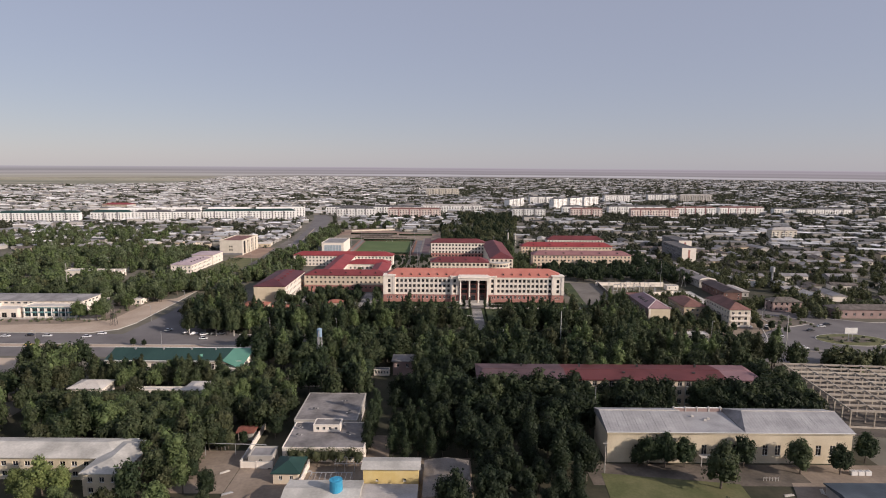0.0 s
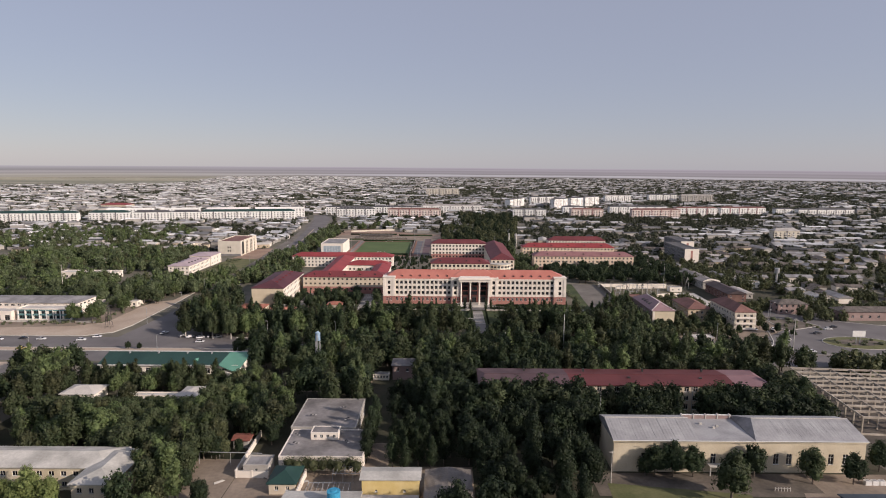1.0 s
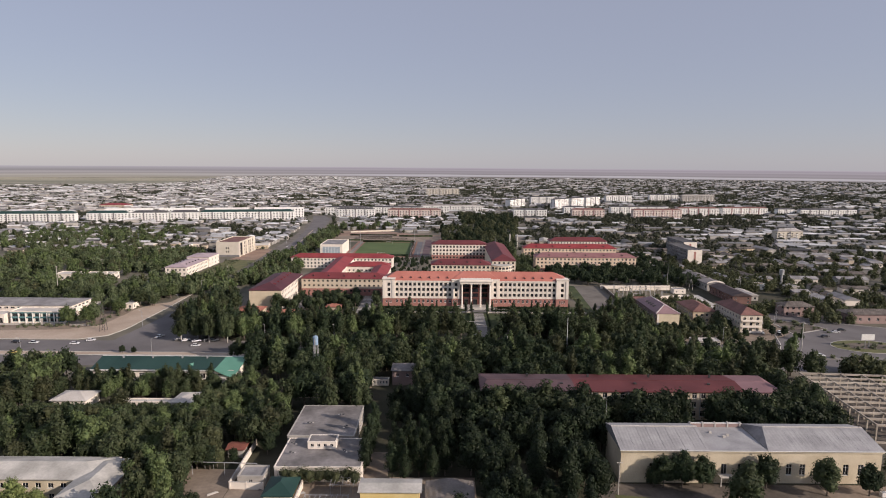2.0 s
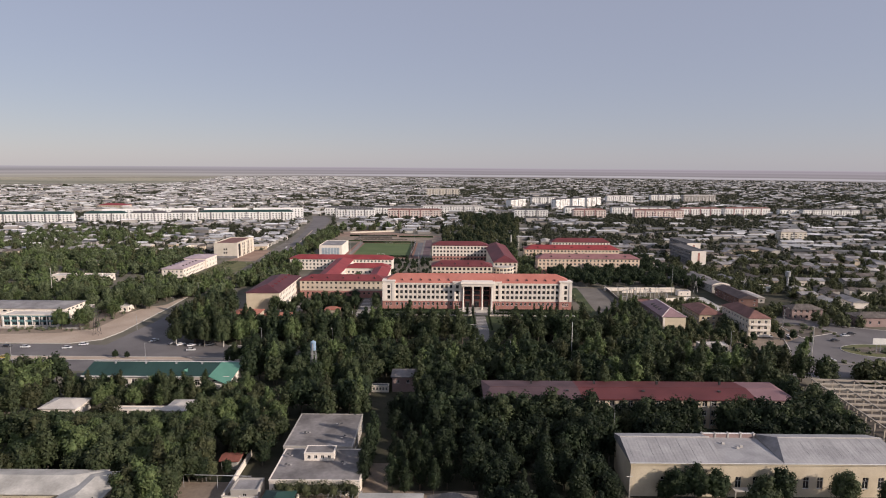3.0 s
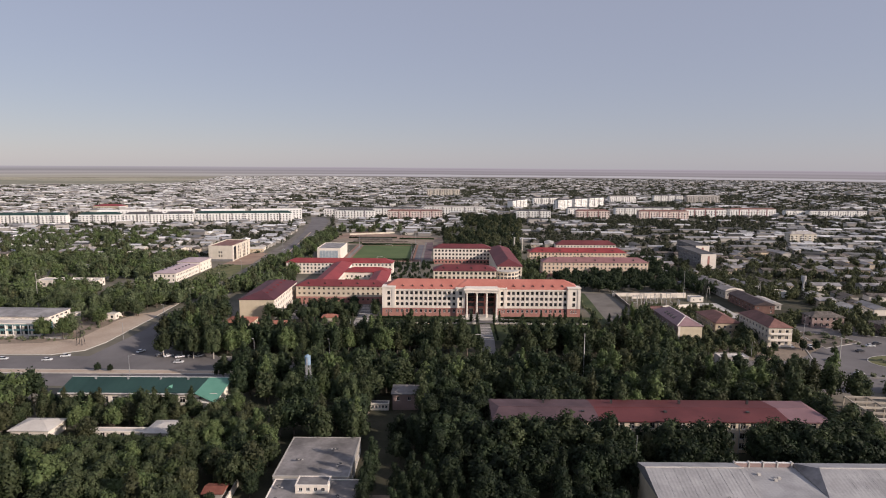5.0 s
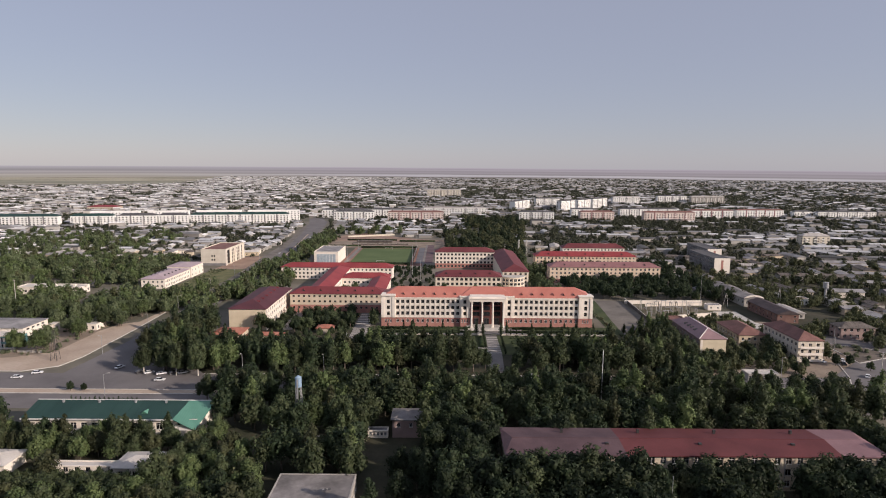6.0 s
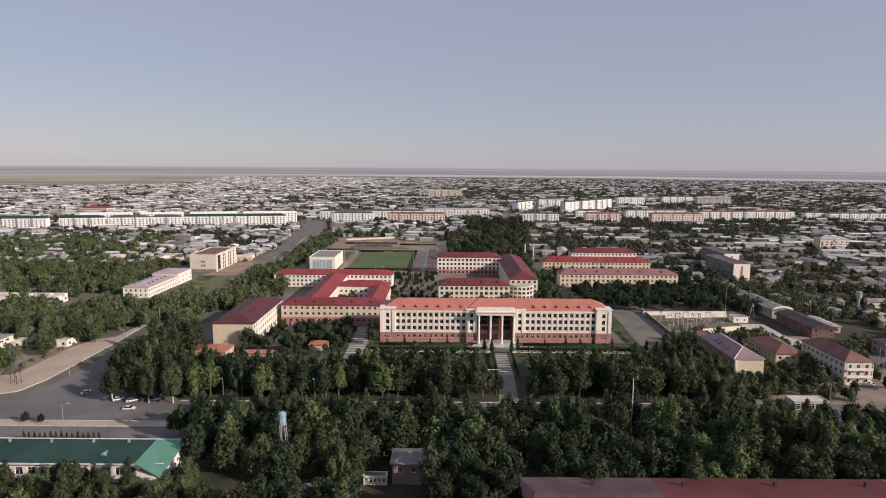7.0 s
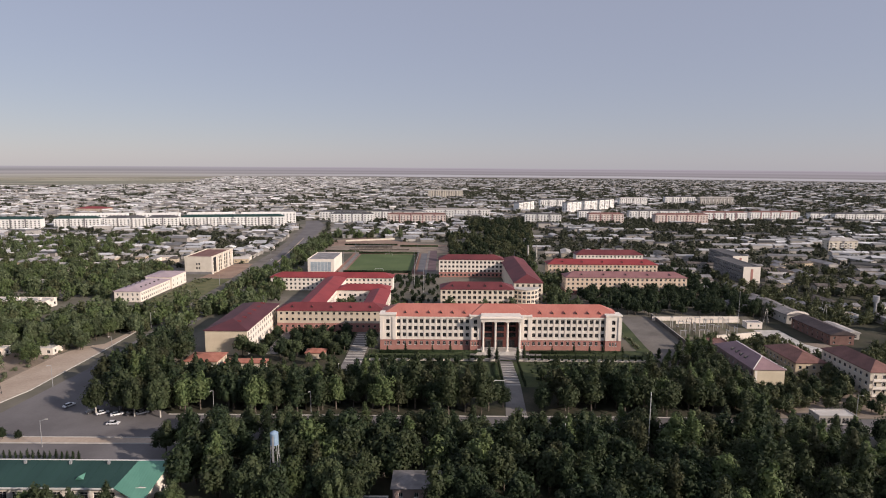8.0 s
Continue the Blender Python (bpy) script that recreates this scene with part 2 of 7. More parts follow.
EARTH = mat("dark_trodden_earth", (0.095, 0.08, 0.064), (0.17, 0.14, 0.112), 0.12, 0.9, 0.95, 0.35, grit=0.35, coords="world")
# pink plaster, darkened to put shade into house and depot walls
SHADEPINK = mat("shade_dulled_pink_plaster", (0.28, 0.20, 0.18), (0.36, 0.26, 0.235), 0.2, 3, 0.9, 0.12, grit=0.18)
SHED_ROOF = mat("ribbed_asbestos_roof", (0.16, 0.14, 0.12), (0.25, 0.22, 0.195), 0.2, 2.0, 0.9, 0.5, wave=3.0, grit=0.3)
STUDENT = mat("pinkish_cream_plaster", (0.68, 0.535, 0.40), (0.75, 0.60, 0.46), 0.2, 4, 0.88, 0.12, grit=0.1)
SCHOOL_ROOF = mat("patched_sheet_roof", (0.36, 0.345, 0.31), (0.55, 0.525, 0.475), 0.14, 1.4, 0.9, 0.2, grit=0.22)
# leaf green darkened to put the near grove's shade into the colour
LEAF_GROVE_SHADE = leaf_mat("shade_darkened_leaves", (0.0160, 0.0269, 0.0147), (0.0367, 0.0520, 0.0245))
WING_ROOF = mat("worn_red_metal_roof", (0.165, 0.033, 0.036), (0.215, 0.046, 0.047), 0.1, 2.5, 0.65, 0.12, wave=1.2, grit=0.2)
LABWALL = mat("warm_white_plaster", (0.70, 0.605, 0.485), (0.77, 0.675, 0.55), 0.2, 4, 0.88, 0.12, grit=0.1)
PALEBLUE = mat("pale_blue_glazing", (0.30, 0.36, 0.40), (0.40, 0.46, 0.50), 0.3, 3, 0.4, 0.02, grit=0.1)
SLABWALL = mat("slab_grey_wall", (0.17, 0.165, 0.165), (0.24, 0.23, 0.225), 0.2, 4, 0.9, 0.15, grit=0.15)
VIVIDBLUE = mat("bright_blue_plastic", (0.03, 0.25, 0.42), (0.04, 0.32, 0.5), 0.6, 4, 0.45, 0.02, grit=0.08)
TEAL = mat("teal_glazing", (0.10, 0.22, 0.23), (0.16, 0.31, 0.31), 0.3, 3, 0.2, 0.0, grit=0.15)

# ---- building tools ----
class G:
    """Gathers faces of one mesh; each face has a material slot."""
    def __init__(self):
        self.v, self.f, self.m = [], [], []

    def poly(self, pts, m=0):
        k = len(self.v)
        self.v.extend(tuple(p) for p in pts)
        self.f.append(tuple(range(k, k + len(pts))))
        self.m.append(m)

    def box(self, x0, x1, y0, y1, z0, z1, m=0, bottom=False):
        a = [(x0, y0), (x1, y0), (x1, y1), (x0, y1)]
        for i in range(4):
            p, q = a[i], a[(i + 1) % 4]
            self.poly([(*p, z0), (*q, z0), (*q, z1), (*p, z1)], m)
        self.poly([(*p, z1) for p in a], m)
        if bottom:
            self.poly([(*p, z0) for p in reversed(a)], m)
        return self

    def rod(self, a, b, r0, r1=None, n=6, m=0, caps=True):
        """A tapered bar from a to b."""
        a, b = Vector(a), Vector(b)
        r1 = r0 if r1 is None else r1
        q = (b - a).to_track_quat("Z", "Y")
        ring = [q @ Vector((math.cos(2 * math.pi * i / n), math.sin(2 * math.pi * i / n), 0)) for i in range(n)]
        for i in range(n):
            u, w = ring[i], ring[(i + 1) % n]
            self.poly([a + u * r0, a + w * r0, b + w * r1, b + u * r1], m)
        if caps:
            self.poly([b + u * r1 for u in ring], m)
            self.poly([a + u * r0 for u in reversed(ring)], m)
        return self

    def mesh(self, name, materials):
        me = bpy.data.meshes.new(name)
        me.from_pydata(self.v, [], self.f)
        for x in materials:
            me.materials.append(x)
        me.polygons.foreach_set("material_index", self.m)
        me.update()
        return me


def part(name, g, material, parent=None, label="", at=None):
    """Links a mesh as one object, under a thing or a part."""
    mats_ = material if isinstance(material, (list, tuple)) else [material]
    ob = new(name, g.mesh(name, mats_) if isinstance(g, G) else g)
    if parent is not None:
        ob.parent = parent
    if at is not None:
        ob.matrix_basis = at
    return tagged(ob, label)


def thing(name, label, category, x, y, z=0.0, rz=0.0, group="", kind=""):
    ob = new(name)
    ob.empty_display_size = 0.5
    ob.matrix_basis = pose(x, y, z, 0, 0, rz)
    return tagged(ob, label, category, group, kind)


KEEP = []  # footprints that stay free of trees and houses: x0, x1, y0, y1


def clear(x0, x1, y0, y1):
    KEEP.append((min(x0, x1), max(x0, x1), min(y0, y1), max(y0, y1)))


def is_free(x, y, r=0.0):
    return not any(a - r < x < b + r and c - r < y < d + r for a, b, c, d in KEEP)


def facade(g, p, u, width, z0, z1, cols, rows, ww, wh, depth=0.25, m=0, skip=(), back=True):
    """A wall from the point p along u, with an opening of ww by wh round each pair of a column's and a row's middle, set back by depth."""
    nx, ny = -u[1] * depth, u[0] * depth
    xs, zs = [0.0], [z0]
    for c in cols:
        xs += [c - ww / 2, c + ww / 2]
    for r in rows:
        zs += [r - wh / 2, r + wh / 2]
    xs.append(width)
    zs.append(z1)

    def at(s, z, inside=False):
        return (p[0] + u[0] * s + nx * inside, p[1] + u[1] * s + ny * inside, z)

    for i in range(len(xs) - 1):
        if i % 2 == 0 or not rows:
            g.poly([at(xs[i], z0), at(xs[i + 1], z0), at(xs[i + 1], z1), at(xs[i], z1)], m)
            continue
        for j in range(len(zs) - 1):
            a, b, c, d = xs[i], xs[i + 1], zs[j], zs[j + 1]
            if j % 2 == 0 or ((i - 1) // 2, (j - 1) // 2) in skip:
                g.poly([at(a, c), at(b, c), at(b, d), at(a, d)], m)
            else:
                g.poly([at(a, c), at(a, c, 1), at(a, d, 1), at(a, d)], m)
                g.poly([at(b, c, 1), at(b, c), at(b, d), at(b, d, 1)], m)
                g.poly([at(a, c, 1), at(a, c), at(b, c), at(b, c, 1)], m)
                g.poly([at(a, d), at(a, d, 1), at(b, d, 1), at(b, d)], m)
                if back:
                    g.poly([at(a, c, 1), at(b, c, 1), at(b, d, 1), at(a, d, 1)], m)


WINDOWS = {}


def window_mesh(ww, wh, frame_m, simple):
    """Frame with a mullion and a transom, and its pane, each a mesh shared by all windows of the size."""
    key = (round(ww, 2), round(wh, 2), frame_m.name, simple)
    if key not in WINDOWS:
        g, t = G(), 0.07
        a, b = ww / 2, wh / 2
        g.box(-a, -a + t, -0.06, 0.02, -b, b)
        g.box(a - t, a, -0.06, 0.02, -b, b)
        g.box(-a + t, a - t, -0.06, 0.02, b - t, b)
        g.box(-a + t, a - t, -0.06, 0.02, -b, -b + t)
        g.box(-t / 2, t / 2, -0.05, 0.02, -b + t, b - t)
        if wh > 1.6:
            g.box(-a + t, a - t, -0.05, 0.02, b * 0.35, b * 0.35 + t * 0.8)
        g.box(-a - 0.08, a + 0.08, -0.36, 0.0, -b - 0.07, -b)
        pane = G()
        pane.box(-a + t, a - t, -0.005, 0.012, -b + t, b - t)
        if simple:
            g.v, g.f, g.m = [], [], []
            g.box(-a, a, -0.04, 0.02, -b, b, 0)
            g.poly([(-a + t, -0.045, -b + t), (-0.04, -0.045, -b + t), (-0.04, -0.045, b - t), (-a + t, -0.045, b - t)], 1)
            g.poly([(0.04, -0.045, -b + t), (a - t, -0.045, -b + t), (a - t, -0.045, b - t), (0.04, -0.045, b - t)], 1)
        WINDOWS[key] = (g.mesh("window", [frame_m, GLASS]), None if simple else pane.mesh("pane", [GLASS]))
    return WINDOWS[key]


def put_windows(root, p, u, cols, rows, ww, wh, depth=0.25, frame_m=None, simple=False, skip=()):
    fm, pm = window_mesh(ww, wh, frame_m or FRAME, simple)
    ang = math.degrees(math.atan2(u[1], u[0]))
    for i, c in enumerate(cols):
        for j, r in enumerate(rows):
            if (i, j) in skip:
                continue
            x = p[0] + u[0] * c - u[1] * (depth - 0.03)
            y = p[1] + u[1] * c + u[0] * (depth - 0.03)
            w = part("window", fm, None, root, at=pose(x, y, r, 0, 0, ang))
            if pm:
                part("pane", pm, None, w)


def hip_roof(g, x0, x1, y0, y1, z, rise, over=0.6, m=0, gable=False, edge=0.25):
    """Hipped or gabled roof with eaves of a thickness."""
    x0, x1, y0, y1 = x0 - over, x1 + over, y0 - over, y1 + over
    w, d = x1 - x0, y1 - y0
    k = 0.0 if gable else min(w, d) / 2
    along = w >= d
    if along:
        r0, r1 = (x0 + k, (y0 + y1) / 2), (x1 - k, (y0 + y1) / 2)
    else:
        r0, r1 = ((x0 + x1) / 2, y0 + k), ((x0 + x1) / 2, y1 - k)
    zb, zr = z + edge, z + edge + rise
    a, b, c, d_ = (x0, y0, zb), (x1, y0, zb), (x1, y1, zb), (x0, y1, zb)
    p, q = (*r0, zr), (*r1, zr)
    if along:
        g.poly([a, b, q, p], m), g.poly([c, d_, p, q], m), g.poly([b, c, q], m), g.poly([d_, a, p], m)
    else:
        g.poly([b, c, q, p], m), g.poly([d_, a, p, q], m), g.poly([a, b, p], m), g.poly([c, d_, q], m)
    ring = [a, b, c, d_]
    for i in range(4):
        s, e = ring[i], ring[(i + 1) % 4]
        g.poly([(s[0], s[1], z), (e[0], e[1], z), e, s], m)
    g.poly([(s[0], s[1], z) for s in reversed(ring)], m)


def spread(width, pitch, margin):
    n = max(1, int((width - 2 * margin) / pitch) + 1)
    gap = (width - 2 * margin) / max(1, n - 1)
    return [margin + i * gap for i in range(n)] if n > 1 else [width / 2]


def building(name, label, category, x, y, w, d, h, wall, roof=("hip", 3.0, None), floors=3, z_first=1.9, storey=3.3, ww=1.5, wh=1.7, pitch=3.2, margin=2.2,
             faces="SE", rz=0.0, base=None, simple=True, frame_m=None, over=0.6, group="", dormers=0, band=None, rows=None, chimneys=0, free=True, joined=False):
    """A block on the rectangle w by d whose front left corner stands at x, y: walls with set-back windows, plinth, roof."""
    root = thing(name, label, category, x, y, 0, rz, group)
    if free:
        r = radians(rz)
        cs = [(x + a * math.cos(r) - b * math.sin(r), y + a * math.sin(r) + b * math.cos(r)) for a in (0, w) for b in (0, d)]
        clear(min(c[0] for c in cs) - 1, max(c[0] for c in cs) + 1, min(c[1] for c in cs) - 1, max(c[1] for c in cs) + 1)
    g = G()
    sides = {"S": ((0, 0), (1, 0), w), "E": ((w, 0), (0, 1), d), "N": ((w, d), (-1, 0), w), "W": ((0, d), (0, -1), d)}
    zr = rows or [z_first + storey * i for i in range(floors)]
    for k, (p, u, length) in sides.items():
        if k in faces:
            cols = spread(length, pitch, margin)
            facade(g, p, u, length, 0, h, cols, zr, ww, wh)
            if joined:
                g2 = G()
                for c in cols:
                    for r in zr:
                        a, b = c - ww / 2 + 0.1, c + ww / 2 - 0.1
                        q = [(a, r - wh / 2 + 0.1), (b, r - wh / 2 + 0.1), (b, r + wh / 2 - 0.1), (a, r + wh / 2 - 0.1)]
                        g2.poly([(p[0] + u[0] * e - u[1] * 0.2, p[1] + u[1] * e + u[0] * 0.2, f) for e, f in q])
                tagged(part("glazing", g2, GLASS, root, "rows of small far windows"), kind="stuff")
            else:
                put_windows(root, p, u, cols, zr, ww, wh, simple=simple, frame_m=frame_m)
        else:
            facade(g, p, u, length, 0, h, [], [], ww, wh)
    g.poly([(0, 0, h), (w, 0, h), (w, d, h), (0, d, h)], 0)
    part("wall", g, wall, root)
    if base:
        bh, bm_ = base
        g = G()
        for k, (p, u, length) in sides.items():
            t = 0.12
            n = (u[1] * t, -u[0] * t)
            low = [r for r in zr if r - wh / 2 < bh] if k in faces else []
            cols = spread(length, pitch, margin) if low else []
            # plinth slab in front of the wall, open where the lowest windows are
            facade(g, (p[0] + n[0] - u[0] * t, p[1] + n[1] - u[1] * t), u, length + 2 * t, 0, bh, [c + t for c in cols], low, ww + 0.1, wh + 0.1, depth=t * 0.98, back=False)
        part("plinth", g, bm_, root)
    kind, rise, rmat = roof
    g = G()
    if kind == "flat":
        t, up = 0.35, rise
        g.box(-0.1, w + 0.1, -0.1, t, h, h + up), g.box(-0.1, w + 0.1, d - t, d + 0.1, h, h + up)
        g.box(-0.1, t, t, d - t, h, h + up), g.box(w - t, w + 0.1, t, d - t, h, h + up)
        part("parapet", g, wall, root)
        g = G().box(t, w - t, t, d - t, h, h + 0.12)
        rob = part("roof", g, rmat or GREY_ROOF, root)
    else:
        hip_roof(g, 0, w, 0, d, h, rise, over, gable=(kind == "gable"))
        rob = part("roof", g, rmat or RED_ROOF, root)
    for i in range(dormers):
        s = (i + 0.75) * w / (dormers + 0.5)
        zz = h + 0.25 + rise * 0.35
        yy = (d / 2 + over) * 0.35 - over
        g = G()
        g.poly([(s - 0.8, yy, zz), (s + 0.8, yy, zz), (s, yy, zz + 1.1)], 1)
        g.poly([(s - 0.9, yy - 0.1, zz), (s, yy - 0.1, zz + 1.2), (s, yy + d * 0.18, zz + 1.2)], 0)
        g.poly([(s + 0.9, yy - 0.1, zz), (s, yy + d * 0.18, zz + 1.2), (s, yy - 0.1, zz + 1.2)], 0)
        part("dormer", g, [rmat or RED_ROOF, DARKMETAL], rob)
    for i in range(chimneys):
        s = (i + 0.5) * w / chimneys
        part("chimney", G().box(s - 0.4, s + 0.4, d * 0.62, d * 0.62 + 0.8, h, h + rise + 0.9), BUFF, rob)
    return root


def slab(name, pts, z, material, label, category="ground", thick=0.3, kind="structure"):
    """A flat piece of ground with an edge: pts anticlockwise, top at z."""
    g = G()
    g.poly([(a, b, z) for a, b in pts])
    for i in range(len(pts)):
        (a, b), (c, d) = pts[i], pts[(i + 1) % len(pts)]
        g.poly([(a, b, z - thick), (c, d, z - thick), (c, d, z), (a, b, z)])
    ob = part(name, g, material)
    return tagged(ob, label, category, kind=kind)


def rect(x0, x1, y0, y1):
    return [(x0, y0), (x1, y0), (x1, y1), (x0, y1)]

# ---- ground, roads, distance ----
def ring_ground():
    """One sheet from under the camera to the horizon."""
    g, n = G(), 64
    radii = [0, 60, 150, 300, 500, 800, 1200, 1800, 2600, 3600, 4560]
    pts = [[(r * math.sin(2 * math.pi * i / n), 60 + r * math.cos(2 * math.pi * i / n), 0) for i in range(n)] for r in radii]
    for a in range(len(radii) - 1):
        for i in range(n):
            j = (i + 1) % n
            if a == 0:
                g.poly([pts[0][0], pts[1][j], pts[1][i]])
            else:
                g.poly([pts[a][i], pts[a][j], pts[a + 1][j], pts[a + 1][i]][::-1])
    return tagged(part("ground", g, TOWN), "dusty town ground with dry grass and bare earth", "ground", kind="structure")


ring_ground()


def far_mat():
    """River, far bank and steppe: level bands with the haze of 5 km of air and more painted in."""
    m = bpy.data.materials.new("hazed_far_steppe")
    m.use_nodes = True
    n, l = m.node_tree.nodes, m.node_tree.links
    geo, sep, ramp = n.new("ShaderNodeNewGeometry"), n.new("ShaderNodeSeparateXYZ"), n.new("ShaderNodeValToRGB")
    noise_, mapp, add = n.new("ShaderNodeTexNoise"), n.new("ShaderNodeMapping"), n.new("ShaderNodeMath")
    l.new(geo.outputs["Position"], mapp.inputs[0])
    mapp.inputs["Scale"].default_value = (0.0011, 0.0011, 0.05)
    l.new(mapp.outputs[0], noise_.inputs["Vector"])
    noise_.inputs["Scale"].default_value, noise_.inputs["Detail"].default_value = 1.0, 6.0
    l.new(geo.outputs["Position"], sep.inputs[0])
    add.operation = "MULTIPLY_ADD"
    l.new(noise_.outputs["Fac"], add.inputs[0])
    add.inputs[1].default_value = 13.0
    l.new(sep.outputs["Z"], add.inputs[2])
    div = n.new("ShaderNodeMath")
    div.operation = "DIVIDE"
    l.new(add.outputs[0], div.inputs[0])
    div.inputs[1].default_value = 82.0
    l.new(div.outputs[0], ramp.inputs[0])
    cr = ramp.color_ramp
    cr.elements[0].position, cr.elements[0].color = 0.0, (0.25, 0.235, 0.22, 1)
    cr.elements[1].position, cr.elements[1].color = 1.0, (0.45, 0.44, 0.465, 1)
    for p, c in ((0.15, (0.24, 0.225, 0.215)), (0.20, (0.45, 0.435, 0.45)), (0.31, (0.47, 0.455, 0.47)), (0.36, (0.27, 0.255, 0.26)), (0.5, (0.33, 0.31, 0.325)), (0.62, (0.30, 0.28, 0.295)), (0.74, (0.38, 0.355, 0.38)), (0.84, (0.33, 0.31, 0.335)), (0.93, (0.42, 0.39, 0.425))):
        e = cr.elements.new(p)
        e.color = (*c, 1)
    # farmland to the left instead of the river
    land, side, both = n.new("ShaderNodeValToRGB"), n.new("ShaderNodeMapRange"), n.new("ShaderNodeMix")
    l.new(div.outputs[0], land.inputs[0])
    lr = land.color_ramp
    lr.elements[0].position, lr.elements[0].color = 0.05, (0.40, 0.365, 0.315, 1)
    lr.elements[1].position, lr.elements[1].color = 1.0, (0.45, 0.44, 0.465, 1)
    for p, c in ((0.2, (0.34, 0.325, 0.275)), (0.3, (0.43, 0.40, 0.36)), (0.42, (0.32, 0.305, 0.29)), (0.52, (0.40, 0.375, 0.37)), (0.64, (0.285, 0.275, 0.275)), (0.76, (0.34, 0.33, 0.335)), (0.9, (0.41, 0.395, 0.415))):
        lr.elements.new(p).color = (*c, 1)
    l.new(sep.outputs["X"], side.inputs[0])
    side.inputs[1].default_value, side.inputs[2].default_value = -2300, -500
    both.data_type = "RGBA"
    l.new(side.outputs[0], both.inputs[0])
    l.new(land.outputs[0], both.inputs[6])
    l.new(ramp.outputs[0], both.inputs[7])
    # the bands glow by themselves, haze and daylight held in their colours
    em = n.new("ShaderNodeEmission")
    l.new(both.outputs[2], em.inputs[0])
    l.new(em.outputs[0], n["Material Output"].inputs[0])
    return m


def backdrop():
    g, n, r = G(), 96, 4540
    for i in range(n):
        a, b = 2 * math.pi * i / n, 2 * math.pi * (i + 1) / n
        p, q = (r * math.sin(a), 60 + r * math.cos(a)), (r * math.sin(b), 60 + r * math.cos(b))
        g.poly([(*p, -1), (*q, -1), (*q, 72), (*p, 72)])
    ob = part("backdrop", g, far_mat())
    tagged(ob, "river plain, far bank and steppe with painted haze", "distance", kind="structure")


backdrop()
slab("park_ground", rect(-132, 119, 240, 398), 0.03, PARK, "park floor of earth and thin grass, tree shade painted in")
slab("park_ground", rect(-160, 140, 120, 240), 0.03, PARK, "ground between yards and trees, shade painted in")
slab("road", [(-420, 299), (-112, 301), (-100, 310), (120, 310), (165, 299), (420, 299), (420, 321), (-420, 321)], 0.08, ASPHALT, "wide grey asphalt street beside the park", "road")
slab("road", [(-330, 283), (-112, 281), (-76, 284), (-76, 299), (-330, 299)], 0.07, ASPHALT, "grey asphalt side carriageway with traffic", "road")
slab("road", rect(-117.5, -72, 299.2, 312), 0.085, ASPHALT, "grey asphalt at the shaded street corner", "road")
slab("median", [(-330, 296.5), (-84, 297.4), (-84, 301), (-330, 301.5)], 0.22, SAND, "pale dusty median strip of the street", "median")
slab("road", [(-176, 321), (-112, 321), (-130, 340), (-152, 372), (-157, 420), (-156, 560), (-156.5, 640), (-160.5, 710), (-173, 840), (-186, 975), (-195, 1045), (-218, 1112), (-238, 1104), (-218, 1013), (-199, 880), (-185.5, 760), (-177, 660), (-174.5, 596), (-173, 420), (-172, 372)], 0.09, ASPHALT, "long asphalt avenue curving into the town", "road")
slab("pavement", [(-174.8, 600), (-177.3, 660), (-185.8, 760), (-199.3, 880), (-218.3, 1013), (-223, 1012), (-204.5, 879), (-193.6, 760), (-188, 660), (-183, 600)], 0.2, LANE, "pale dusty pavement along the avenue", "pavement")
slab("median", [(-164.6, 600), (-166.4, 660), (-175.4, 760), (-187.0, 870), (-188.2, 869), (-176.8, 760), (-167.8, 660), (-166, 600)], 0.24, SAND, "narrow pale median of the avenue", "median")
slab("verge", [(-262, 323), (-196, 323), (-184, 330), (-181, 344), (-180.5, 395), (-182, 442), (-184, 442), (-186, 410), (-195, 404), (-198.5, 390), (-199, 352), (-214, 342), (-262, 337)], 0.16, SAND, "bare sandy verge along the avenue", "verge")
slab("verge", [(-340, 323), (-262.3, 323), (-262.3, 350), (-340, 352)], 0.15, SAND, "sandy forecourt before the shops", "verge")
slab("road", [(165, 299), (420, 285), (420, 352), (262, 356), (222, 385), (200, 400), (192, 396), (206, 378), (200, 345), (172, 321)], 0.10, ASPHALT, "broad asphalt junction with a traffic island", "road")
slab("yard", [(-262, 337.5), (-214, 342.5), (-199.2, 352.5), (-199, 406), (-262, 406)], 0.04, YARD, "dusty ground under the roadside trees", "yard")
for x0_, x1_, y0_, y1_ in ((-420, -112, 298, 323), (-112, 166, 309.5, 320.5), (166, 420, 298, 323), (-330, -116, 280, 300), (-262, -178, 322, 342), (-198, -172, 342, 398), (-186, -172, 398, 412), (-176, -159, 322, 420), (-175, -164, 420, 520), (-178, -168, 520, 600), (-194, -163, 600, 800), (-205, -165, 800, 900), (-216, -170, 900, 980), (-228, -180, 980, 1040), (-240, -190, 1040, 1115), (172, 420, 285, 356), (200, 262, 350, 385)):
    clear(x0_, x1_, y0_, y1_)
# traffic island of the junction
g = G()
n_ = 24
oval = [(226 + 19 * math.cos(2 * math.pi * i / n_), 319 + 11.5 * math.sin(2 * math.pi * i / n_)) for i in range(n_)]
slab("island_bed", [(226 + 0.62 * (a - 226), 319.5 + 0.5 * (b - 319)) for a, b in oval], 0.36, EARTH, "oval bed of dark earth and dry grass on the traffic island", "bed")
slab("road", [(152, 281), (420, 268), (420, 297), (152, 297.5)], 0.07, ASPHALT, "grey asphalt lower carriageway", "road")
slab("median", [(166, 297.6), (300, 296), (300, 300), (166, 300.6)], 0.24, PAVING, "pale median between the carriageways", "median")
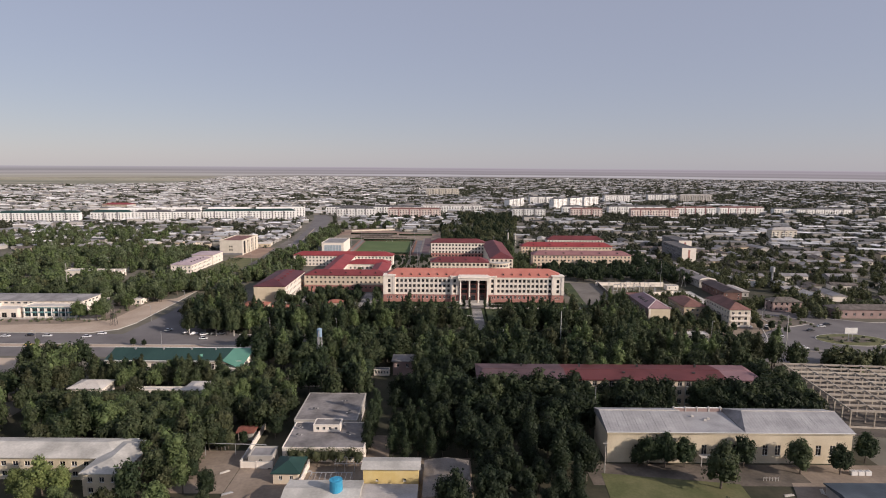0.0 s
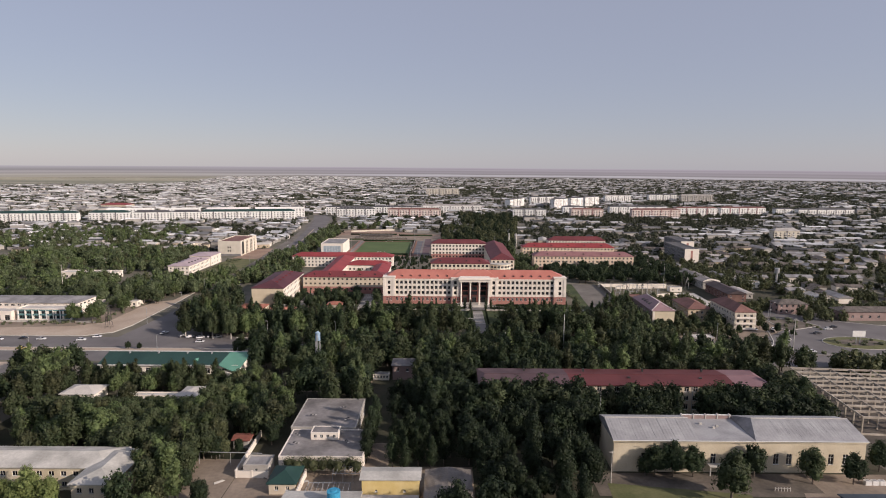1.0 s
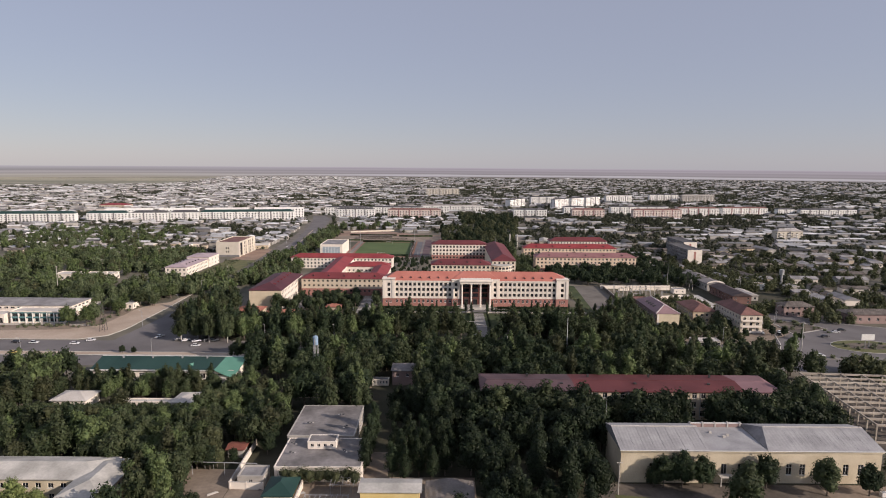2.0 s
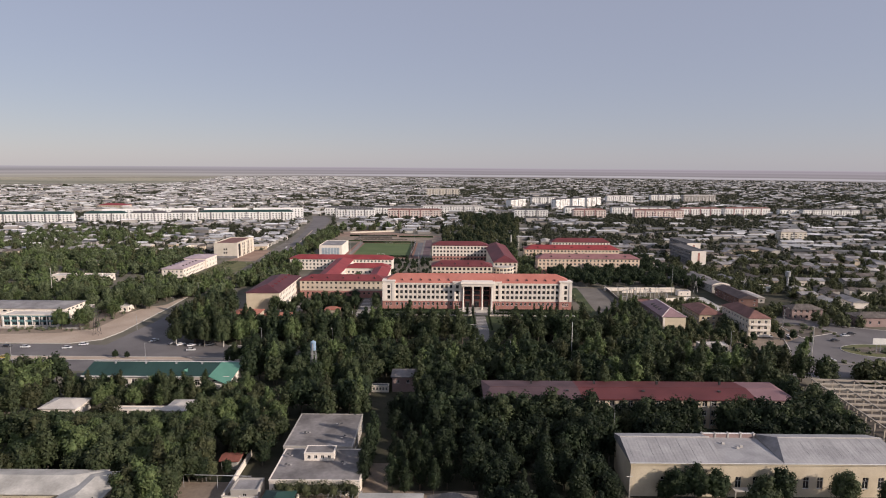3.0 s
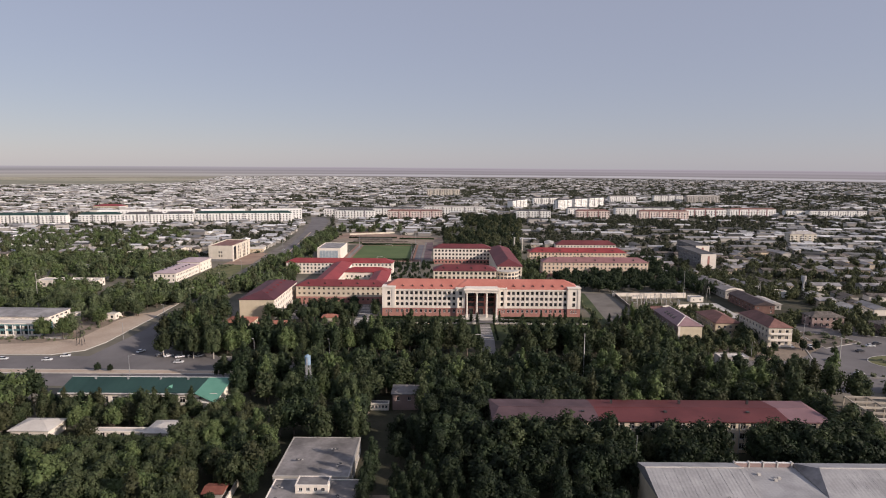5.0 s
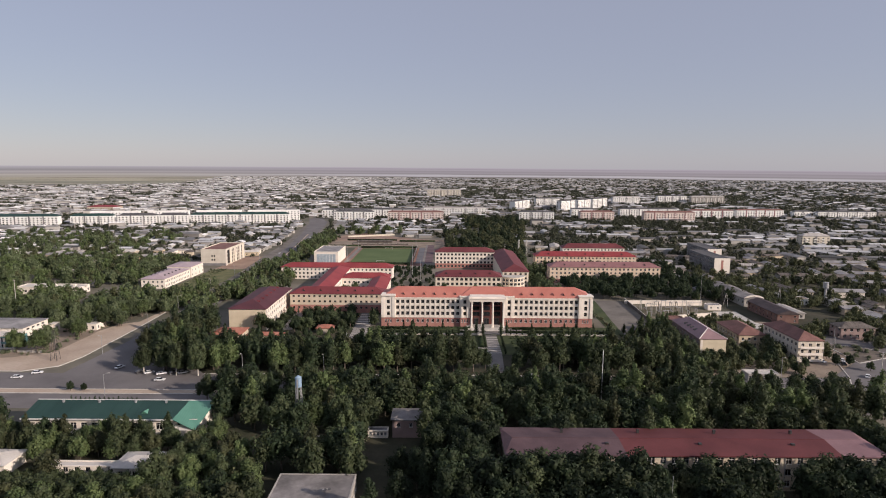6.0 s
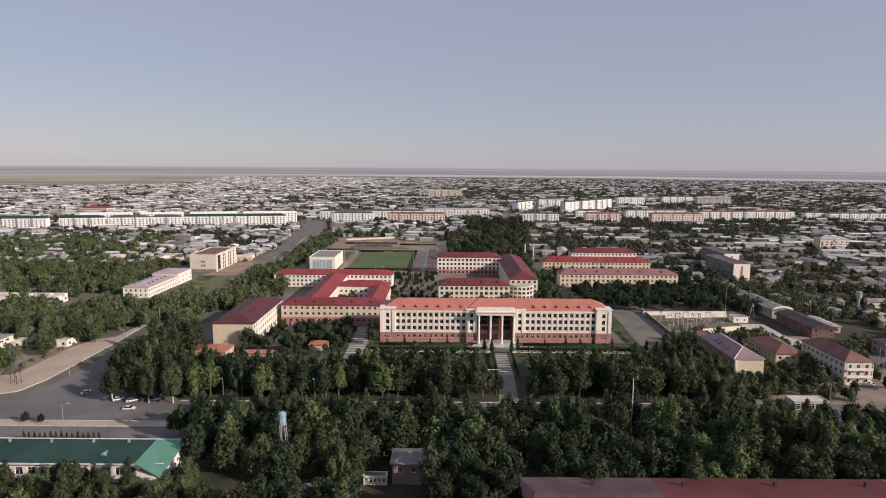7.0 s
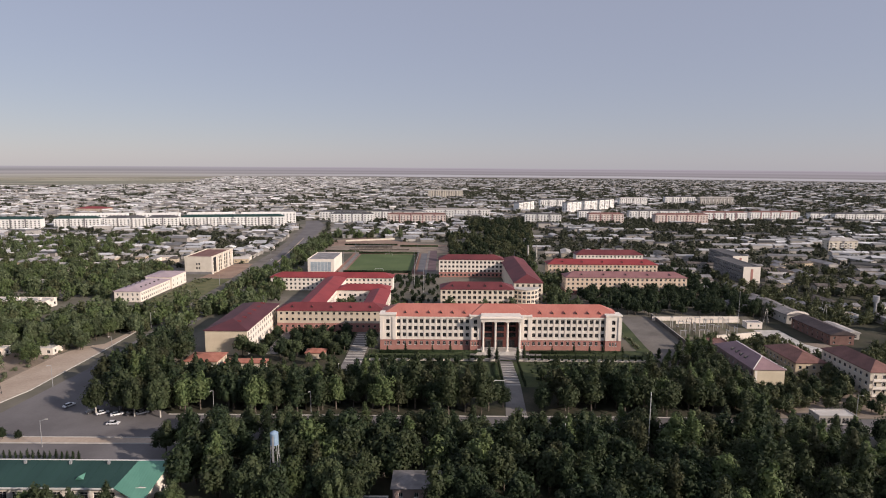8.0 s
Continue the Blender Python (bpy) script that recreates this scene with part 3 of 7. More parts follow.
slab("traffic_island", [(201.5, 376), (220, 366), (226, 353.5), (199.5, 342)], 0.26, EARTH, "three-cornered garden island with low shrubs", "island")
slab("traffic_island", oval, 0.28, LAWN_DRY, "oval traffic island of dry grass with pale kerb", "island")
slab("service_road", [(98, 374), (117.5, 374), (121.5, 476), (104, 476), (100, 420)], 0.06, LANE, "worn concrete lane beside the main building", "road")
clear(97, 122, 392, 476)
slab("verge", [(92.5, 386), (98.4, 386), (103.4, 476), (92.5, 476)], 0.05, LAWN, "narrow grass strip with shrubs beside the lane", "verge")
slab("verge", [(-211, 500), (-181, 500), (-183, 592), (-211, 592)], 0.04, LAWN_DRY, "sloping grass strip before the long shop", "verge")
slab("forecourt", [(-211, 594), (-184, 594), (-188, 668), (-205, 668)], 0.05, mat("reddish_earth", (0.26, 0.17, 0.125), (0.34, 0.24, 0.18), 0.08, 0.8, 0.95, 0.3, grit=0.25, coords="world"), "reddish bare earth before the office", "yard")
slab("forecourt", rect(-46, 93, 387, 404), 0.06, LAWN, "clipped lawn before the main building", "lawn")
slab("lawn", rect(-40, 92, 352, 385), 0.05, LAWN, "green lawn with young trees", "lawn")
clear(-48, 93, 384, 404)
clear(13, 33, 320, 400)
clear(9, 29, 299, 322)
slab("footpath", [(16.2, 321), (24.4, 321), (26, 352), (26, 386), (20, 386), (19.2, 352)], 0.10, PAVING, "straight pale paved path to the portico", "path")
for i in range(9):
    slab("step", rect(19.9, 26.1, 354 + i * 3.4, 354.9 + i * 3.4), 0.16, CONCRETE, "pale stone band across the path", "step")
slab("plaza", rect(6, 42, 388, 401), 0.12, PAVING, "paved terrace before the portico", "plaza")
slab("footpath", rect(-56, -47, 345, 436), 0.09, PAVING, "pale slabbed footpath beside the wing", "path")
clear(-57, -46, 352, 436)
for i in range(12):
    slab("step", rect(-55.8, -47.2, 384 + i * 4.2, 385.2 + i * 4.2), 0.15, CONCRETE, "pale stone band across the path", "step")
slab("footpath", rect(-98, -91, 395, 436), 0.09, PAVING, "pale slabbed footpath in the courtyard", "path")
slab("lawn", rect(-104, -57, 395, 436), 0.05, LAWN, "courtyard lawn with shrubs", "lawn")
slab("athletics_track", rect(-104, -24, 618, 742), 0.05, TRACK, "reddish earth track round the pitch", "track")
slab("football_pitch", rect(-95, -36, 628, 735), 0.12, PITCH_GRASS, "green football pitch", "pitch")
slab("yard", [(-130, 740), (10, 745), (10, 800), (-150, 800)], 0.05, YARD, "bare earth yard behind the pitch", "yard")
COURT = mat("court_blue", (0.12, 0.12, 0.13), (0.16, 0.16, 0.17), 0.1, 1, 0.9, 0.1)
slab("sports_court", rect(-31, -24.5, 632, 742), 0.15, COURT, "dark blue-grey sports court strip", "court")
slab("sports_court", rect(-22, -14.5, 634, 765), 0.15, mat("court_maroon", (0.11, 0.075, 0.08), (0.16, 0.105, 0.11), 0.1, 1, 0.9, 0.1), "dark maroon sports court strip", "court")
slab("footpath", rect(-24.2, -22.3, 620, 765), 0.1, PAVING, "pale path between the courts", "path")
slab("footpath", rect(-101, -97, 622, 740), 0.1, PAVING, "pale path beside the pitch", "path")
slab("yard", [(-150, 800.2), (10, 800.2), (4, 812), (-37, 822), (-110, 884), (-152, 842)], 0.06, mat("brick_red_earth", (0.24, 0.16, 0.12), (0.33, 0.235, 0.175), 0.05, 0.7, 0.95, 0.3, grit=0.3, coords="world"), "reddish bare ground with rubble behind the pitch", "yard")
clear(-135, -5, 612, 830)
clear(-150, -70, 830, 870)
slab("yard", rect(124, 180, 418, 474), 0.05, WEEDY, "dusty weed-grown substation yard", "yard")
clear(118, 200, 418, 474)
slab("yard", [(-60, 243.8), (-34, 243.8), (-30, 256), (-36, 262), (-60, 260)], 0.06, YARD, "pale trodden clearing among the trees", "yard")
clear(-57, -36, 243, 258)
slab("yard", rect(-84, -62.2, 160, 186), 0.045, YARD, "pinkish trodden earth yard", "yard")
slab("clearing", [(-232, 240), (-182, 240), (-184, 279), (-232, 279)], 0.05, SAND, "bare sandy clearing beside the street", "yard")
clear(-232, -182, 236, 280)
slab("yard", rect(-24, -16.5, 176, 198), 0.06, YARD, "pale earth passage beside the workshop", "yard")
clear(-24, -17, 176, 197)
# sunlight is in the colour: lighter and yellower than the shaded lawns
slab("lawn", [(48, 146), (88, 142), (90, 167), (50, 173)], 0.10, LAWN_DRY, "patch of dry lawn before the hall, sunlight painted in", "lawn")
slab("yard", [(46, 166), (112, 166), (112, 179), (46, 179)], 0.07, EARTH, "bare earth before the hall", "yard")
slab("yard", [(112, 168), (165, 168), (165, 179), (112, 179)], 0.07, YARD, "bare dusty ground beside the hall", "yard")
slab("yard", [(88, 120), (170, 120), (170, 168), (106, 168)], 0.08, YARD, "bare trodden yard", "yard")
slab("footpath", [(88.5, 199), (94.5, 199), (94, 224), (89, 224)], 0.07, CONCRETE, "pale concrete path to the long block", "path")
slab("yard", rect(-62, 10, 128, 182), 0.05, YARD, "grey trodden yards between sheds", "yard")
clear(46, 170, 120, 179)
clear(-24, -19, 176, 190)

def field_edge(y):
    """Where the farmland ends and the town begins."""
    pts = ((2380, -1790), (2440, -1700), (2560, -1500), (2680, -1262), (3090, -1272), (4060, -1505), (4560, -1520))
    for (y0, x0), (y1, x1) in zip(pts, pts[1:]):
        if y <= y1:
            return x0 + (x1 - x0) * (y - y0) / (y1 - y0)
    return pts[-1][1]


for k in range(20):
    y0_ = 2400 + 100 * k + 9 * (k % 3)
    y1_ = 2400 + 100 * (k + 1) - 8 * (k % 2)
    slab("field", [(-0.95 * y0_, y0_), (field_edge(y0_), y0_), (field_edge(y1_), y1_), (-0.95 * y0_, y1_)], 0.4, (FIELD, FIELD_GREEN, FIELD, FIELD_PALE, FIELD_GREEN)[(k * 7 + k // 3) % 5], "far strip of dry farmland", "field", thick=0.5)
# ---- campus ----
def main_building():
    root = thing("main_building", "long white four-storey university building with salmon-red metal roof", "building", -40.2, 403.5)
    root.matrix_basis = pose(-40.2, 403.5, 0) @ Matrix.Diagonal((0.962, 1, 1, 1))
    clear(-42, 92, 399, 426)
    W, D, H = 129.0, 19.0, 17.5
    rows4 = [3.6, 8.0, 11.55, 15.1]
    wall = G()
    for x0, x1 in ((8.5, 48.0), (81.0, 120.5)):
        cols = [1.35 + 3.07 * i for i in range(13)]
        p = (x0, 1.0)
        facade(wall, p, (1, 0), x1 - x0, 5.6, H, cols, rows4[1:], 1.75, 1.9)
        put_windows(root, p, (1, 0), cols, rows4[1:], 1.75, 1.9, frame_m=DARKFRAME)
        base = G()
        facade(base, p, (1, 0), x1 - x0, 0, 5.6, cols, rows4[:1], 1.55, 2.0)
        part('plinth', base, PINK, root, 'pink-brown rendered ground floor')
        put_windows(root, p, (1, 0), cols, rows4[:1], 1.55, 2.0)
        # slim pilasters between the windows, cornice and sill course
        for i in range(12):
            c = x0 + 1.35 + 3.07 * (i + 0.5)
            part("pilaster", G().box(c - 0.28, c + 0.28, 0.82, 1.0, 5.85, 16.6), WHITE, root)
        part("cornice", G().box(x0, x1, 0.55, 1.0, 16.75, 17.5, bottom=True), WHITE, root)
        part("string_course", G().box(x0, x1, 0.8, 1.0, 5.45, 5.8, bottom=True), WHITE, root)
    # end towers and the bays beside the portico
    for x0, x1, y0, top in ((0, 8.5, 0, 18.7), (120.5, 129, 0, 18.7), (48, 54.0, 0.2, 18.2), (75.0, 81.0, 0.2, 18.2)):
        w = x1 - x0
        facade(wall, (x0, y0), (1, 0), w, 5.6, top, [w / 2], rows4[1:], 1.8, 2.2, depth=0.5)
        put_windows(root, (x0, y0), (1, 0), [w / 2], rows4[1:], 1.8, 2.2, depth=0.5, frame_m=DARKFRAME)
        base = G()
        facade(base, (x0, y0), (1, 0), w, 0, 5.6, [w / 2 - 1.5, w / 2, w / 2 + 1.5], rows4[:1], 0.9, 2.0)
        put_windows(root, (x0, y0), (1, 0), [w / 2 - 1.5, w / 2, w / 2 + 1.5], rows4[:1], 0.9, 2.0)
        part('plinth', base, PINK, root, 'pink-brown rendered ground floor')
        for s in (0.9, w - 0.9):
            part("pilaster", G().box(x0 + s - 0.9, x0 + s + 0.9, y0 - 0.35, y0, 5.6, top - 1.0), WHITE, root)
        part("cornice", G().box(x0 - 0.25, x1 + 0.25, y0 - 0.5, 7.0, top - 0.3, top + 0.35, bottom=True), WHITE, root)
        wall.box(x0, x0 + 0.4, y0, 6.8, 5.6, top - 0.3), wall.box(x1 - 0.4, x1, y0, 6.8, 5.6, top - 0.3)
    for x, u in ((0, -1), (129, 1)):
        cols = [3.5 + 3.1 * i for i in range(5)]
        p, v = ((0, D), (0, -1)) if u < 0 else ((129, 0), (0, 1))
        facade(wall, p, v, D, 5.6, H, cols, rows4[1:], 1.7, 1.9)
        put_windows(root, p, v, cols, rows4[1:], 1.7, 1.9)
        base = G()
        facade(base, p, v, D, 0, 5.6, cols, rows4[:1], 1.5, 2.0)
        part('plinth', base, PINK, root, 'pink-brown rendered ground floor')
        put_windows(root, p, v, cols, rows4[:1], 1.5, 2.0)
    facade(wall, (129, D), (-1, 0), 129, 0, H, [], [], 1, 1)
    # portico: four tall columns before a recessed dark red wall
    part("portico_wall", G().box(54.0, 75.0, 3.0, 3.4, 0.9, 16.4), MAROON, root)
    for x in (54.9, 61.3, 67.7, 74.1):
        g = G()
        g.box(x - 0.75, x + 0.75, -4.75, -3.25, 0.9, 1.5), g.box(x - 0.8, x + 0.8, -4.8, -3.2, 15.9, 16.5, bottom=True)
        g.rod((x, -4, 1.5), (x, -4, 15.9), 0.62, 0.52, 14)
        part("column", g, WHITE, root)
    for x in (58.1, 64.5, 70.9):
        d = part("door", G().box(x - 1.5, x + 1.5, 2.82, 3.0, 0.9, 5.0), DARKMETAL, root)
        for k in (-0.75, 0.75):
            part("door_leaf", G().box(x + k - 0.66, x + k + 0.66, 2.76, 2.82, 1.0, 4.2), GLASS, d)
        for k in range(3):
            part("window", G().box(x - 2.0, x + 2.0, 2.86, 3.0, 6.2 + 3.3 * k, 8.6 + 3.3 * k), GLASS, root, "tall dark glazing behind the columns")
    part("entablature", G().box(53.6, 75.4, -5.2, 3.4, 16.5, 18.0, bottom=True), WHITE, root)
    part("cornice", G().box(53.0, 76.0, -5.8, 3.4, 18.0, 18.6, bottom=True), WHITE, root)
    part("parapet", G().box(54.0, 75.0, -5.0, 3.0, 18.6, 19.2), WHITE, root)
    for x in (53.4, 75.6):
        part("finial", G().rod((x, -5.2, 18.6), (x, -5.2, 20.2), 0.35, 0.12, 6), WHITE, root)
    for k in range(5):
        part("step", G().box(52.0 - k * 0.5, 77.0 + k * 0.5, -6.0 - k * 0.6, 3.0 if k == 0 else -5.4 - k * 0.6, 0, 0.9 - 0.18 * k), CONCRETE, root)
    part("wall", wall, WHITE, root)
    g = G()
    hip_roof(g, 0.5, 128.5, 1.5, D, H, 4.6, 0.7)
    roof = part("roof", g, SALMON_ROOF, root, "salmon-red ribbed metal hipped roof")
    g = G()
    hip_roof(g, 48, 81, 0.8, D - 2, H + 0.4, 4.6, 0.3)
    part("roof_crossing", g, SALMON_ROOF, roof)
    for i in list(range(6)) + list(range(7, 13)):
        s = 13.5 + 6.35 * i if i < 6 else 86 + 6.35 * (i - 7)
        zz, yy = H + 1.15, 2.8
        g = G()
        g.poly([(s - 0.8, yy, zz), (s + 0.8, yy, zz), (s, yy, zz + 1.2)], 1)
        g.poly([(s - 0.95, yy - 0.15, zz - 0.05), (s, yy - 0.15, zz + 1.3), (s, yy + 3.4, zz + 1.3)], 0)
        g.poly([(s + 0.95, yy - 0.15, zz - 0.05), (s, yy + 3.4, zz + 1.3), (s, yy - 0.15, zz + 1.3)], 0)
        part("dormer", g, [SALMON_ROOF, DARKMETAL], roof)
    return root


main_building()
CAMPUS = "university buildings"
building("teaching_wing", "cream three-storey teaching wing with dark red roof and pink ground floor", "building", -102, 436, 61, 14, 12.3, CREAM, ("hip", 3.2, WING_ROOF), dormers=5, rows=[3.4, 7.4, 10.8], ww=1.4, wh=1.25, pitch=3.15, faces="S", base=(5.2, PINK), simple=False, frame_m=DARKFRAME, group=CAMPUS)
wing_ = building("gable_wing", "pale end wing with dark maroon hipped roof", "building", -126, 393, 21, 58, 12.5, WHITE, ("hip", 3.4, MAROON_ROOF), rows=[3.4, 7.2, 10.6], ww=1.4, wh=1.6, pitch=3.6, faces="E", simple=False, frame_m=DARKFRAME, group=CAMPUS)
part("end_wall", G().box(-0.02, 21.02, -0.16, -0.03, 0, 12.3), SUNLIT_CREAM, wing_, "cream rendered end wall, lightened for sunlight")
for y_ in (9, 17, 25, 33, 41, 49):
    g = G()
    z_ = 14.55
    g.box(13.9, 15.1, y_ - 0.7, y_ + 0.7, z_ - 0.5, z_ + 0.5)
    g.poly([(13.2, y_ - 0.85, z_ + 0.5), (15.3, y_ - 0.85, z_ + 0.5), (15.3, y_, z_ + 1.0), (13.2, y_, z_ + 1.0)])
    g.poly([(15.3, y_ + 0.85, z_ + 0.5), (13.2, y_ + 0.85, z_ + 0.5), (13.2, y_, z_ + 1.0), (15.3, y_, z_ + 1.0)])
    part("dormer", g, WING_ROOF, wing_)
building("link_wing", "long low wing with bright red metal roof", "building", -96, 450, 15, 100, 9.5, WHITE, ("hip", 3.0, RED_ROOF), floors=2, z_first=2.4, storey=3.6, faces="E", group=CAMPUS)
building("rear_wing", "pale rear wing with bright red metal roof", "building", -138, 549, 92, 14, 9.8, WHITE, ("hip", 3.0, RED_ROOF), floors=3, z_first=1.9, storey=3.1, faces="S", group=CAMPUS)
building("court_wing", "white court wing with bright red metal roof", "building", -81, 508, 36, 14, 9.0, WHITE, ("hip", 3.0, RED_ROOF), floors=2, z_first=2.2, storey=3.5, faces="S", group=CAMPUS)
building("side_wing", "short wing with red metal roof beside the court", "building", -57, 452, 13, 56, 9.0, WHITE, ("hip", 3.0, RED_ROOF), floors=2, z_first=2.2, storey=3.5, faces="E", group=CAMPUS)
building("laboratory_block", "white four-storey block with dark red hipped roof", "building", -9.5, 488, 48, 16, 14.2, LABWALL, ("hip", 3.6, DARKRED_ROOF), floors=4, z_first=2.2, storey=3.4, ww=1.9, wh=1.8, pitch=3.3, faces="SW", dormers=4, simple=False, frame_m=DARKFRAME, group=CAMPUS)
building("east_block", "white four-storey block with long dark red roof", "building", 42, 516, 20, 108, 13.2, LABWALL, ("hip", 4.4, DARKRED_ROOF), floors=4, z_first=1.9, storey=3.2, ww=1.7, wh=1.7, pitch=3.3, faces="SE", simple=False, frame_m=DARKFRAME, group=CAMPUS)
building("north_block", "white four-storey block with dark red roof and pink ground floor", "building", -11.5, 607, 55, 15, 15.0, WHITE, ("hip", 3.4, DARKRED_ROOF), floors=4, z_first=2.0, storey=3.6, ww=1.9, wh=1.8, pitch=3.2, faces="S", base=(4.4, PINK), simple=False, frame_m=DARKFRAME, group=CAMPUS)


def round_bay():
    """A curved bay with tall glazing at the foot of the east block."""
    root = thing("round_bay", "white curved bay with large dark windows", "building", 49, 514)
    clear(38, 60, 500, 516)
    n, r, h = 10, 10.0, 10.5
    wall, cap = G(), []
    for i in range(n):
        a, b = math.pi * (1 + i / n), math.pi * (1 + (i + 1) / n)
        p, q = (r * math.cos(a), r * math.sin(a)), (r * math.cos(b), r * math.sin(b))
        u = Vector((q[0] - p[0], q[1] - p[1]))
        length = u.length
        u = u / length
        facade(wall, p, u, length, 0, h, [length / 2], [2.6, 5.6, 8.6], 2.2, 1.9)
        put_windows(root, p, u, [length / 2], [2.6, 5.6, 8.6], 2.2, 1.9)
        cap += [p]
    cap.append((r, 0))
    part("wall", wall, LABWALL, root)
    g = G()
    g.poly([(1.03 * a, 1.03 * b, h + 0.5) for a, b in cap])
    for i in range(n):
        (a, b), (c, d) = cap[i], cap[i + 1]
        g.poly([(1.03 * a, 1.03 * b, h), (1.03 * c, 1.03 * d, h), (1.03 * c, 1.03 * d, h + 0.5), (1.03 * a, 1.03 * b, h + 0.5)])
    part("roof", g, CONCRETE, root)


round_bay()
DORMS = "student blocks"
building("student_block", "cream four-storey student block with mauve-red roof", "building", 83, 541, 90, 14, 12.8, STUDENT, ("hip", 3.4, MAUVE_ROOF), floors=4, z_first=1.8, storey=3.1, pitch=3.3, faces="SW", base=(3.2, PINK), dormers=5, group=DORMS)
building("student_block", "cream student block with red metal roof", "building", 80, 600, 92, 14, 12.8, STUDENT, ("hip", 3.6, RED_ROOF), floors=4, z_first=1.8, storey=3.1, pitch=3.3, faces="SW", dormers=5, group=DORMS)
building("student_block", "pale student block with dark red roof", "building", 116, 656, 62, 14, 12.8, WHITE, ("hip", 3.8, DARKRED_ROOF), floors=4, z_first=1.8, storey=3.1, pitch=3.3, faces="S", group=DORMS)
gym_ = building("sports_hall", "white sports hall with pale grey flat roof beside the pitch", "building", -127, 624, 23, 43, 11.5, WHITE, ("flat", 0.6, GREY_ROOF), floors=1, z_first=5, storey=3.3, ww=14, wh=6.5, pitch=40, margin=11, faces="", group="")
glaze_ = part("glazed_front", G().box(2.5, 20.5, -0.2, -0.03, 1.2, 9.6, bottom=True), PALEBLUE, gym_, "pale blue glazed front")
for i in range(7):
    part("mullion", G().box(2.4 + 3 * i, 2.7 + 3 * i, -0.32, -0.2, 1.2, 9.6, bottom=True), FRAME, glaze_)
office_ = building("office_block", "beige four-storey office with flat roof by the avenue", "building", -230, 612, 23, 50, 14.5, PALEBUFF, ("flat", 0.9, RUST_ROOF), floors=4, z_first=2, storey=3.4, ww=2.6, wh=2.4, pitch=4.4, margin=5, faces="E", frame_m=DARKFRAME, simple=False)
for x in (10.4, 12.6):
    for z in (5.4, 9.0):
        part("window", G().box(x - 0.6, x + 0.6, -0.06, 0.02, z - 0.8, z + 0.8, bottom=True), GLASS, office_)
for y in (0.6, 13, 26, 38, 49):
    part("pier", G().box(23.02, 24.2, y - 0.6, y + 0.6, 0, 15.6), WHITE, office_, "tall white pier")
part("ground_band", G().box(-0.1, 23.1, -0.3, -0.02, 0, 2.2), SLABWALL, office_)
part("stair_glazing", G().box(23.03, 23.25, 5.5, 10.5, 1.5, 13.8, bottom=True), GLASS, office_)
shop_front = building("shop_hall", "long white two-storey shop with faded pink roof and small dark dormers", "building", -233, 506, 18, 45, 7.4, WHITE, ("hip", 2.2, PINK_ROOF), floors=2, z_first=2, storey=3.3, ww=1.3, wh=1.6, pitch=2.9, faces="SE")
for k in range(5):
    for side in (-1, 1):
        x, y = 9 + side * 5.2, 9 + 6.4 * k
        part("dormer", G().box(x - 0.5, x + 0.5, y - 0.5, y + 0.5, 8.2, 9.3), DARKMETAL, shop_front, "small dark roof dormer")
building("shop_hall", "taller end of the white shop with faded pink roof", "building", -234, 551.8, 20, 25, 9.0, WHITE, ("hip", 1.8, PINK_ROOF), floors=2, z_first=2.2, storey=3.8, ww=1.2, wh=1.8, pitch=6.0, faces="SE")

# ---- houses beside the junction ----
HOUSES = "flats by the junction"
# the west wall's shade is painted in: darker plaster than the gable's
rose_house = building("apartment_house", "three-storey house with pink hipped roof, shade-darkened walls, sun-lightened cream gable", "house", 123, 347, 13, 36, 10.3, SHADEPINK, ("hip", 3.6, DUSK_ROOF), floors=3, z_first=2, storey=3.1, ww=1.2, wh=1.5, pitch=3.6, faces="W", simple=False, group=HOUSES)
for y in (11.5, 15.5, 19.5, 23.5):
    g = G()
    g.poly([(1.6, y - 0.9, 11.3), (1.6, y + 0.9, 11.3), (1.6, y, 12.6)][::-1])
    g.poly([(1.5, y - 1.0, 11.3), (1.5, y, 12.75), (4.2, y, 12.75)][::-1]), g.poly([(1.5, y + 1.0, 11.3), (4.2, y, 12.75), (1.5, y, 12.75)][::-1])
    part("dormer", g, DARKMETAL, rose_house, "dark roof dormer")
part("ridge_cap", G().rod((6.5, 6.6, 14.2), (6.5, 29.4, 14.2), 0.22, 0.22, 6), FRAME, rose_house, "pale ridge cap")
for a, b in (((-0.6, -0.6, 10.6), (6.5, 6.5, 14.2)), ((13.6, -0.6, 10.6), (6.5, 6.5, 14.2))):
    part("hip_cap", G().rod(a, b, 0.16, 0.16, 6), FRAME, rose_house, "pale hip cap")
building("apartment_house", "dark brick three-storey wing with rusty flat roof", "house", 123.5, 384, 9, 13, 9.0, DARKBRICK, ("flat", 0.5, RUST_ROOF), floors=3, z_first=1.9, storey=3.0, ww=1.2, wh=1.5, pitch=3.2, faces="SW", group=HOUSES)
part("gable_wall", G().box(-0.05, 13.05, -0.2, -0.02, 0, 10.25), SUNLIT_CREAM, rose_house, "cream plastered end wall with sunlight painted in")
part("corner_strip", G().box(0.1, 1.2, -0.75, -0.62, 0, 10.2), WHITE, rose_house, "pale corner strip")
building("apartment_house", "low house with rust-brown hipped roof and white balcony", "house", 152, 366, 14, 26, 7.0, BUFF, ("hip", 3.2, RUST_ROOF), floors=2, z_first=1.8, storey=3.1, ww=1.3, wh=1.5, pitch=3.0, faces="SW", simple=False, group=HOUSES)
